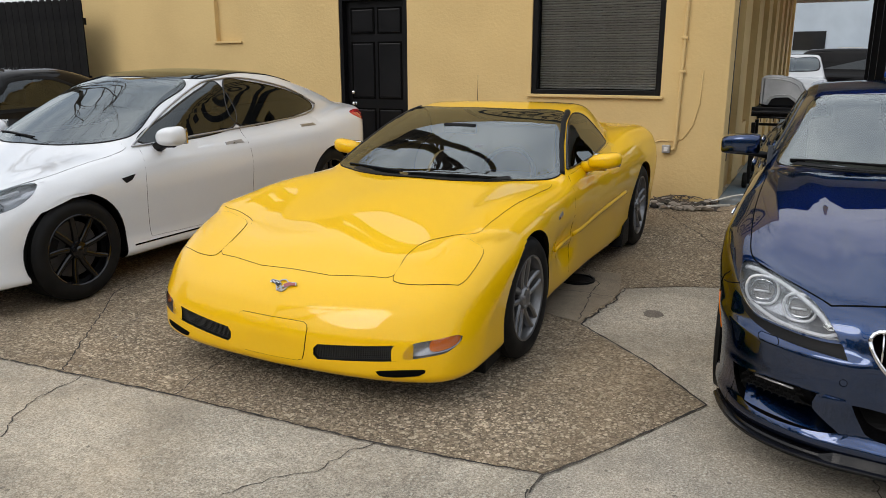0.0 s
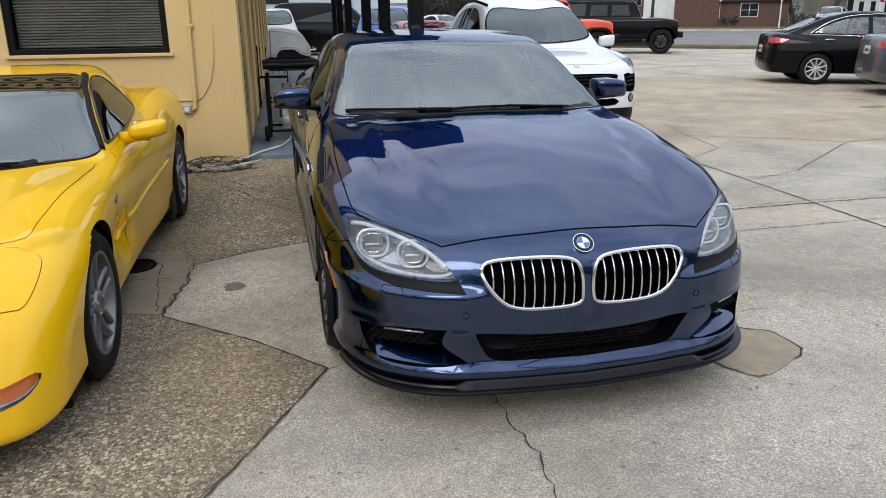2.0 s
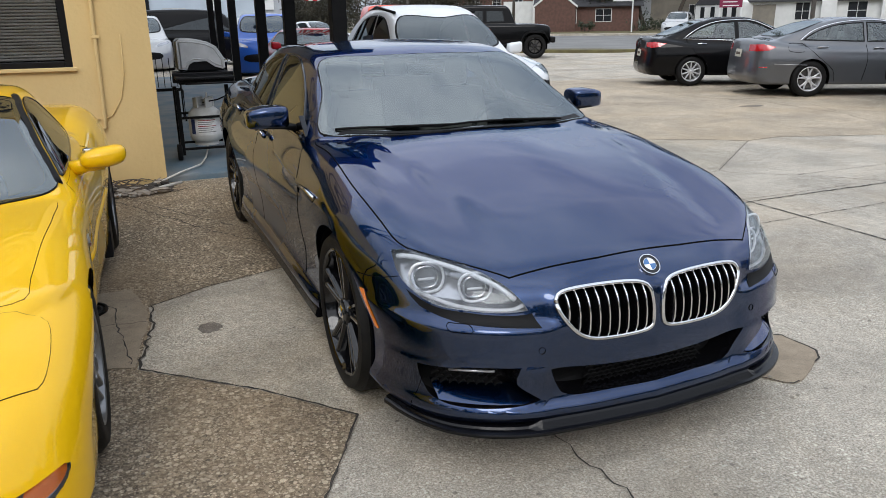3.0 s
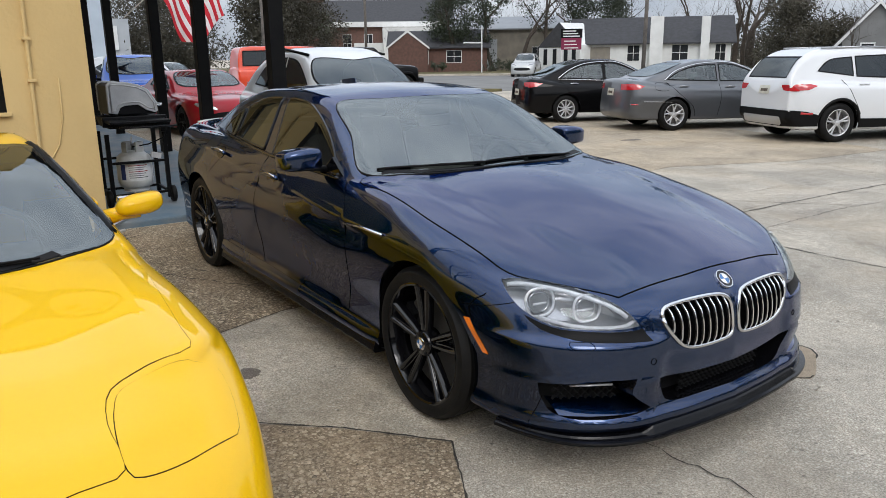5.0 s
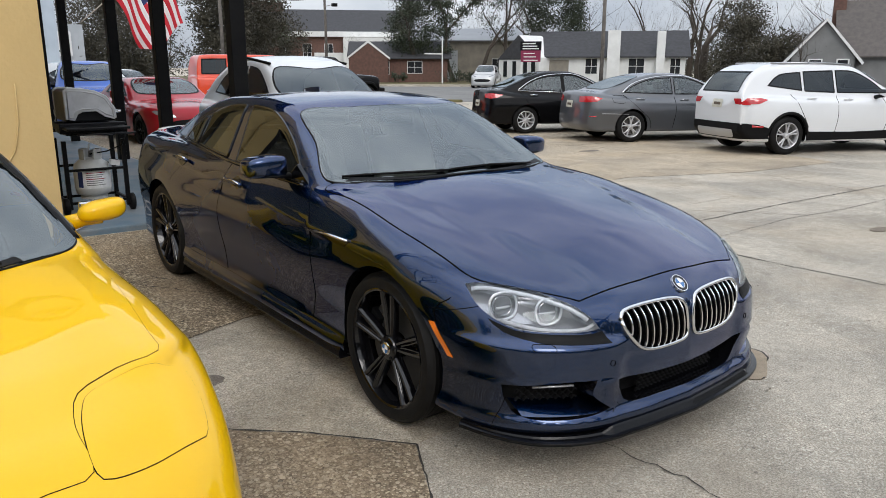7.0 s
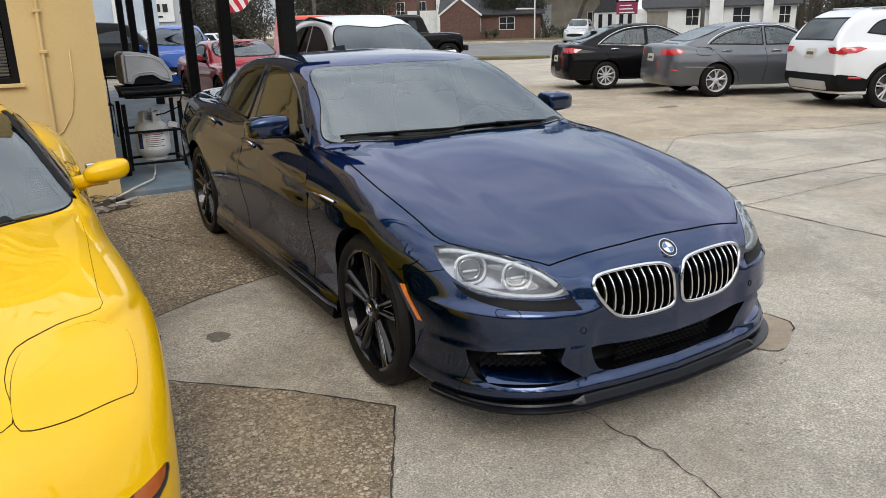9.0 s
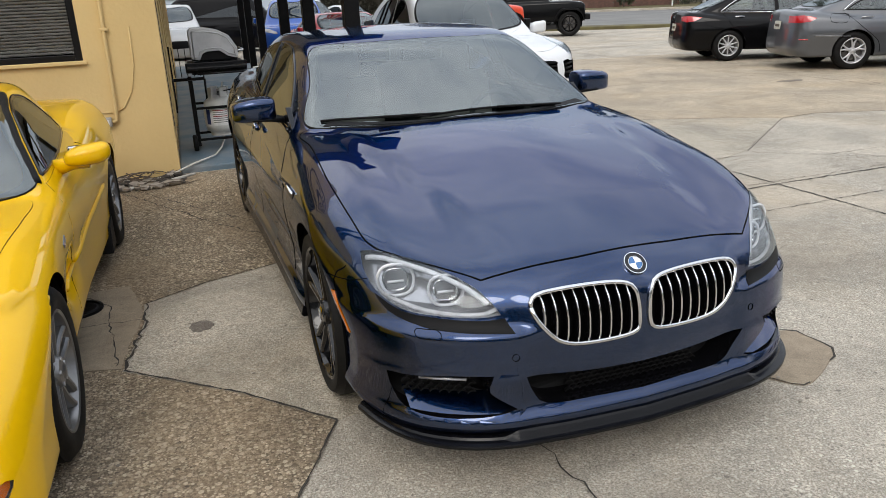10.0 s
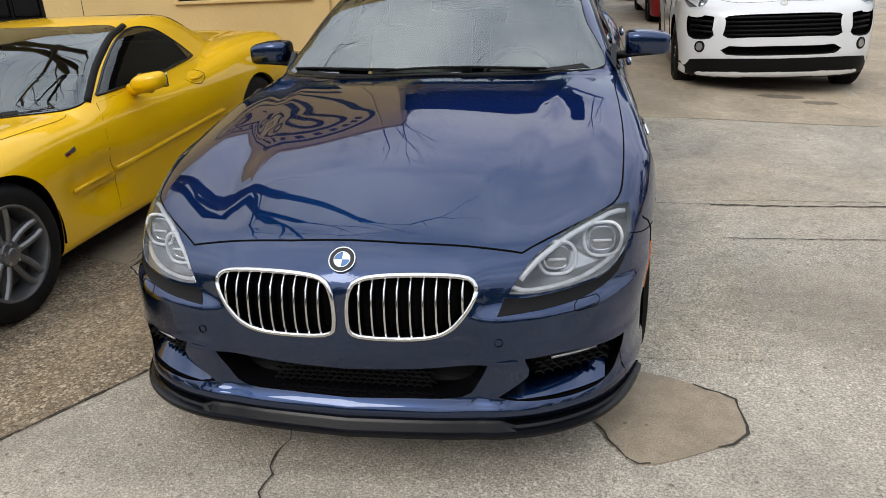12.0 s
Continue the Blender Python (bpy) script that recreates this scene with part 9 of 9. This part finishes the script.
# ---- poles and wires ----
def pole(x, y, h, r=0.16, label="weathered grey wooden utility pole"):
    p = thing("utility_pole", Matrix.Translation((x, y, 0)), label, "utility pole")
    part("pole_shaft", tube([(0, 0, 0), (0.05, 0, h * 0.5), (0, 0, h)], [r, r * 0.9, r * 0.75], 10), POLE, p, smooth=True)
    part("cross_arm", box((-1.2, -0.06, h - 0.8), (1.2, 0.06, h - 0.65)), POLE, p)
    part("lamp_arm", tube([(0, 0, h * 0.72), (0.8, -0.6, h * 0.74)], 0.04, 6), GREYBOX, p)
    part("lamp_head", box((0.6, -0.9, h * 0.72), (1.1, -0.4, h * 0.75), 0.03), TRIM, p)
    return p


pole(42.7, 41.1, 9.5)
pole(37.6, 76.2, 11)
pole(17.0, 52.0, 9.0, 0.13)


def wire(a, b, sag, r=0.03):
    a, b = Vector(a), Vector(b)
    pts = [a.lerp(b, t / 12) - Vector((0, 0, sag * (1 - (2 * t / 12 - 1) ** 2))) for t in range(13)]
    tagged(part("overhead_wire", tube(pts, r, 5), TRIM), "black overhead cable between poles", "cable")


for dz in (0, 0.5, 1.1):
    wire((42.7, 41.1, 8.9 - dz), (37.6, 76.2, 10.2 - dz), 0.9)
    wire((42.7, 41.1, 8.9 - dz), (75, 18, 9.2 - dz), 0.9)
    wire((37.6, 76.2, 10.2 - dz), (17, 52, 8.6 - dz), 1.0)
wire((17, 52, 8.5), (-14, 60, 8.6), 0.8)
fp = tagged(part("white_pole", tube([(39.6, 57.5, 0), (39.6, 57.5, 4.1)], 0.06, 8), WHITEWALL), "thin white pole with a cross bar on the lawn", "pole")
part("cross_bar", box((37.6, 57.45, 2.7), (39.6, 57.55, 2.82)), WHITEWALL, fp)

# ---- flag on a slanted staff ----
flag = thing("flag", Matrix(), "striped red and white flag hanging from a slanted white staff", "flag")
F0, F1 = Vector((1.80, 19.55, 2.55)), Vector((3.56, 19.5, 4.05))
part("flag_staff", tube([F0 + (F0 - F1) * 0.02, F1 + (F1 - F0) * 0.05], 0.014, 8), PVC, flag, smooth=True)


def cloth(u, v):
    """Hoist along the staff, the fly hanging."""
    p = F0.lerp(F1, 0.40 + 0.58 * u)
    return p + Vector((0.55 * v + 0.06 * math.sin(v * 5 + u * 6), 0.10 * math.sin(u * 9 + v * 2.5) * (0.2 + v * 0.6), -1.35 * v * (0.85 + 0.3 * u + 0.1 * math.sin(u * 5))))


for k in range(13):
    bm = bmesh.new()
    v0 = 0.42 if k >= 6 else 0.0
    g = [[bm.verts.new(cloth((k + a / 2) / 13, v0 + (1 - v0) * b / 16)) for a in range(3)] for b in range(17)]
    for r0, r1 in zip(g, g[1:]):
        for q in range(2):
            bm.faces.new((r0[q], r0[q + 1], r1[q + 1], r1[q]))
    part("flag_stripe", bm, FLAGWHITE if k % 2 else FLAGRED, flag, smooth=True)
bm = bmesh.new()
g = [[bm.verts.new(cloth(6 / 13 + 7 / 13 * a / 8, 0.42 * b / 8)) for a in range(9)] for b in range(9)]
for r0, r1 in zip(g, g[1:]):
    for q in range(8):
        bm.faces.new((r0[q], r0[q + 1], r1[q + 1], r1[q]))
part("flag_canton", bm, FLAGBLUE, flag, smooth=True)


# ---- trees ----
def grow(bm, tips, p, d, length, r, depth, rnd, droop=0.0, spread=0.7):
    """One limb and its forks."""
    n = 3
    pts, rad = [p], [r]
    for i in range(n):
        d = (d + Vector((rnd.uniform(-1, 1), rnd.uniform(-1, 1), rnd.uniform(-0.6, 0.8) - droop)) * 0.22).normalized()
        p = p + d * length / n
        pts.append(p)
        rad.append(r * (1 - 0.4 * (i + 1) / n))
    add_tube(bm, pts, rad, 6 if depth > 2 else 4, cap=False)
    if depth == 0:
        tips.append(p)
        return
    if depth <= 2:
        tips.append(p)
    for k in range(rnd.choice((2, 3)) if depth > 1 else 3):
        a = Vector((rnd.uniform(-1, 1), rnd.uniform(-1, 1), rnd.uniform(-0.25, 0.7)))
        nd = (d + a * spread).normalized()
        grow(bm, tips, pts[-1 if k else -2], nd, length * rnd.uniform(0.62, 0.85), rad[-1] * rnd.uniform(0.55, 0.8), depth - 1, rnd, droop, spread)


def leaves(bm, centres, n, spread, size, rnd):
    """Small leaf cards scattered round clump centres, n in all."""
    g = np.random.default_rng(rnd.randrange(10 ** 6))
    ce = np.array([tuple(c) for c in centres])
    c = ce[g.integers(0, len(ce), n)] + g.normal(0, 1, (n, 3)) * spread * np.array((1, 1, 0.7))
    a = g.normal(0, 1, (n, 3))
    a /= np.linalg.norm(a, axis=1)[:, None]
    b = np.cross(a, g.normal(0, 1, (n, 3)))
    b /= np.linalg.norm(b, axis=1)[:, None]
    s = size * g.uniform(0.5, 1.2, (n, 1))
    co = np.stack([c - a * s, c - b * s * 0.45, c + a * s, c + b * s * 0.45], 1).reshape(-1, 3)
    me = bpy.data.meshes.new("leaf_cards")
    me.from_pydata(co.tolist(), [], np.arange(4 * n).reshape(-1, 4).tolist())
    bm.from_mesh(me)
    bpy.data.meshes.remove(me)


def tree(x, y, h, seed, label, leaf=None, nleaf=0, r=None, depth=6, spread=0.8, size=0.13, lspread=0.35, lean=(0, 0), wide=0.0, low=0.12, first=0.34):
    """Trunk and limbs; wide > 0 gives an uneven evergreen crown of that radius, else leaves climb the limbs."""
    rnd = random.Random(seed)
    t = thing("tree", Matrix.Translation((x, y, 0)), label, "tree")
    bm, tips = bmesh.new(), []
    r = r or h * 0.016
    grow(bm, tips, Vector((0, 0, -0.1)), Vector((lean[0], lean[1], 1)).normalized(), h * first, r, depth, rnd, 0.0, spread)
    if leaf:
        vs = [v.co.copy() for v in bm.verts]
        if wide:
            cs = []
            for _ in range(170):
                u = rnd.random()
                z = h * (low + (1 - low) * u)
                rr = wide * math.sin(math.pi * (0.12 + 0.80 * u)) ** 0.6 * math.sqrt(rnd.uniform(0.12, 1.0)) * (0.85 + 0.35 * math.sin(seed + 5 * u))
                a = rnd.uniform(0, math.tau)
                cs.append(Vector((rr * math.cos(a), rr * math.sin(a), z - 0.25 * rr * rnd.random())))
        else:
            cs = [v for v in vs if v.z > h * low and math.hypot(v.x, v.y) < h * 0.16]
            cs = rnd.sample(cs, min(len(cs), 160))
    part("trunk", bm, BARK, t, smooth=True)
    if leaf:
        bm = bmesh.new()
        leaves(bm, cs, nleaf, lspread, size, rnd)
        part("crown", bm, leaf, t)
    return t


BARE, EVER, IVY = "bare winter tree with grey branches", "dark evergreen tree with dense foliage", "tall tree wrapped in ivy"
tree(20.0, 60.0, 11.5, 3, EVER, LEAF2, 24000, wide=3.6, low=0.1, lspread=0.5)
tree(24.5, 66.0, 12.0, 4, EVER, LEAF2, 20000, wide=3.6, low=0.1, lspread=0.5)
tree(14.5, 68.0, 7.0, 5, EVER, LEAF2, 20000, wide=4.2, low=0.08, lspread=0.5)
tree(37.6, 70.4, 8.5, 6, "bare red-twigged tree that forks low", depth=6, spread=0.9, r=0.2, first=0.22)
tree(41.5, 64.5, 11.0, 7, EVER, LEAF, 15000, wide=2.4, low=0.3, lspread=0.42)
tree(44.5, 62.0, 15.5, 8, IVY, LEAF, 14000, low=0.1, lspread=0.42, lean=(-0.12, 0.05))
tree(47.6, 61.5, 14.9, 9, BARE, lean=(0.12, 0.1))
tree(50.0, 60.5, 16.2, 10, IVY, LEAF, 16000, low=0.12, lspread=0.5)
tree(52.5, 58.5, 14.0, 11, EVER, LEAF, 15000, wide=2.2, low=0.28, lspread=0.45)
tree(55.0, 56.5, 11.0, 26, EVER, LEAF, 12000, wide=1.8, low=0.2, lspread=0.4)
tree(62.0, 52.5, 15.5, 12, BARE, spread=0.8)
tree(64.0, 47.5, 16.9, 13, IVY, LEAF, 9000, low=0.2, lspread=0.4)
tree(66.5, 48.5, 17.5, 14, BARE, depth=7, spread=1.05, r=0.6, first=0.22)
tree(60.5, 46.0, 15.5, 27, BARE, depth=7, spread=1.0, r=0.34, first=0.28)
tree(54.6, 32.0, 8.5, 15, BARE, spread=0.95, r=0.14, first=0.2)
tree(70.0, 36.0, 11.9, 16, BARE)
tree(31.5, 82.0, 13.0, 17, EVER, LEAF2, 11000, wide=3.0, low=0.2, lspread=0.5)
tree(-14.5, 9.5, 15.0, 18, BARE, depth=7, spread=0.9)
tree(-19.5, 12.0, 19.0, 19, BARE, depth=7, spread=0.9)
tree(-3.5, 23.5, 27.0, 20, BARE, depth=7, spread=0.85, r=0.8)
tree(-9.0, 23.5, 26.0, 25, BARE, depth=7, spread=0.95, r=0.8)
tree(-9.8, 10.5, 20.0, 33, BARE, depth=7, spread=0.95, r=0.62, lean=(0.32, -0.30), first=0.36)
tree(-7.5, -5.5, 17.0, 21, BARE, depth=7, spread=0.95, r=0.34, lean=(0.1, 0.3))
tree(2.5, -9.0, 17.0, 22, BARE, depth=7, spread=0.9, r=0.36, lean=(-0.1, 0.25))
THICK = "brown winter thicket of dense bare scrub"
for x, y, h, sd in ((60.5, 40.5, 6.0, 51), (64.5, 43.5, 7.5, 52), (58.5, 36.0, 4.2, 53), (30.0, 72.0, 6.5, 54), (12.0, 64.0, 7.5, 55)):
    tree(x, y, h, sd, THICK, LEAF2, 9000, wide=h * 0.48, low=0.02, lspread=0.5, depth=5, first=0.2)
# palm
pt = thing("palm_tree", Matrix.Translation((35.4, 83.0, 0.9)), "short palm with a round head of fronds", "palm tree")
part("trunk", tube([(0, 0, -0.95), (0, 0, 3.6)], [0.3, 0.22], 10), BARK, pt, smooth=True)
bm = bmesh.new()
rnd = random.Random(31)
for k in range(420):
    a, e = rnd.uniform(0, math.tau), rnd.uniform(-0.7, 1.4)
    d = Vector((math.cos(a) * math.cos(e), math.sin(a) * math.cos(e), math.sin(e)))
    s = Vector((-math.sin(a), math.cos(a), 0)) * 0.17
    b0, b1 = Vector((0, 0, 4.3)), Vector((0, 0, 4.3)) + d * rnd.uniform(1.5, 2.3) - Vector((0, 0, 0.4))
    mid = b0.lerp(b1, 0.6) + Vector((0, 0, 0.25))
    vs = [bm.verts.new(q) for q in (b0, mid + s, b1, mid - s)]
    bm.faces.new(vs)
part("crown", bm, PALM, pt)
# shrubs by the houses and the far woods
rnd = random.Random(41)
for x, y, r in ((42.6, 60.2, 0.9), (44.0, 58.8, 0.8), (38.0, 62.5, 0.7), (57.6, 37.5, 1.4), (59.0, 34.5, 1.5), (46.0, 57.4, 0.9)):
    s = thing("shrub", Matrix.Translation((x, y, 0.1)), "dark rounded evergreen shrub", "shrub")
    bm = bmesh.new()
    cs = [Vector((rnd.uniform(-r, r), rnd.uniform(-r, r), rnd.uniform(0.2, r * 1.2))) for _ in range(14)]
    leaves(bm, cs, 420, r * 0.22, 0.12, rnd)
    part("foliage", bm, LEAF, s)
    part("stem", tube([(0, 0, -0.05), (0, 0, r)], 0.05, 6), BARK, s)
# Unseen leaf belt added behind the camera to darken what the paint reflects.
cs = []
for _ in range(1500):
    ang, D = radians(rnd.uniform(185, 355)), rnd.uniform(26, 46)
    hmax = 7.0 + 4.5 * noise.noise(Vector((ang * 6, 1.7, 0.0)))
    cs.append(Vector((D * math.cos(ang), D * math.sin(ang), 0.3 + hmax * rnd.random())))
bm = bmesh.new()
leaves(bm, cs, 45000, 0.9, 0.36, rnd)
tagged(part("evergreen_belt", bm, LEAF), "dark unseen belt of leaves added behind the lot for reflections", "woods", kind="stuff")
for nm, n, mt in (("far_woods", 2300, LEAF2), ("far_evergreens", 800, LEAF)):
    cs = []
    for _ in range(n):
        ang = radians(rnd.uniform(16, 102))
        D = rnd.uniform(96, 140)
        hmax = 4.6 + 3.0 * noise.noise(Vector((ang * 9, 0.3 if mt is LEAF else 3.1, 0.0)))
        if abs(ang - radians(66)) < 0.16 and D < 125:
            continue
        cs.append(Vector((D * math.cos(ang), D * math.sin(ang), 0.4 + (max(1.4, hmax) - 0.4) * rnd.random() ** 1.2)))
    bm = bmesh.new()
    leaves(bm, cs, len(cs) * 34, 0.75, 0.22, rnd)
    tagged(part(nm, bm, mt), "far line of winter woods on the horizon", "woods", kind="stuff")
bm = bmesh.new()
tips = []
for k in range(130):
    ang = radians(rnd.uniform(14, 104))
    D = rnd.uniform(92, 120)
    if abs(ang - radians(66)) < 0.14:
        continue
    grow(bm, tips, Vector((D * math.cos(ang), D * math.sin(ang), 0)), Vector((0, 0, 1)), rnd.uniform(2.6, 4.6), 0.13, 5, rnd, 0, 0.75)
tagged(part("far_bare_trees", bm, BARK), "far row of bare winter trees", "woods", kind="stuff")
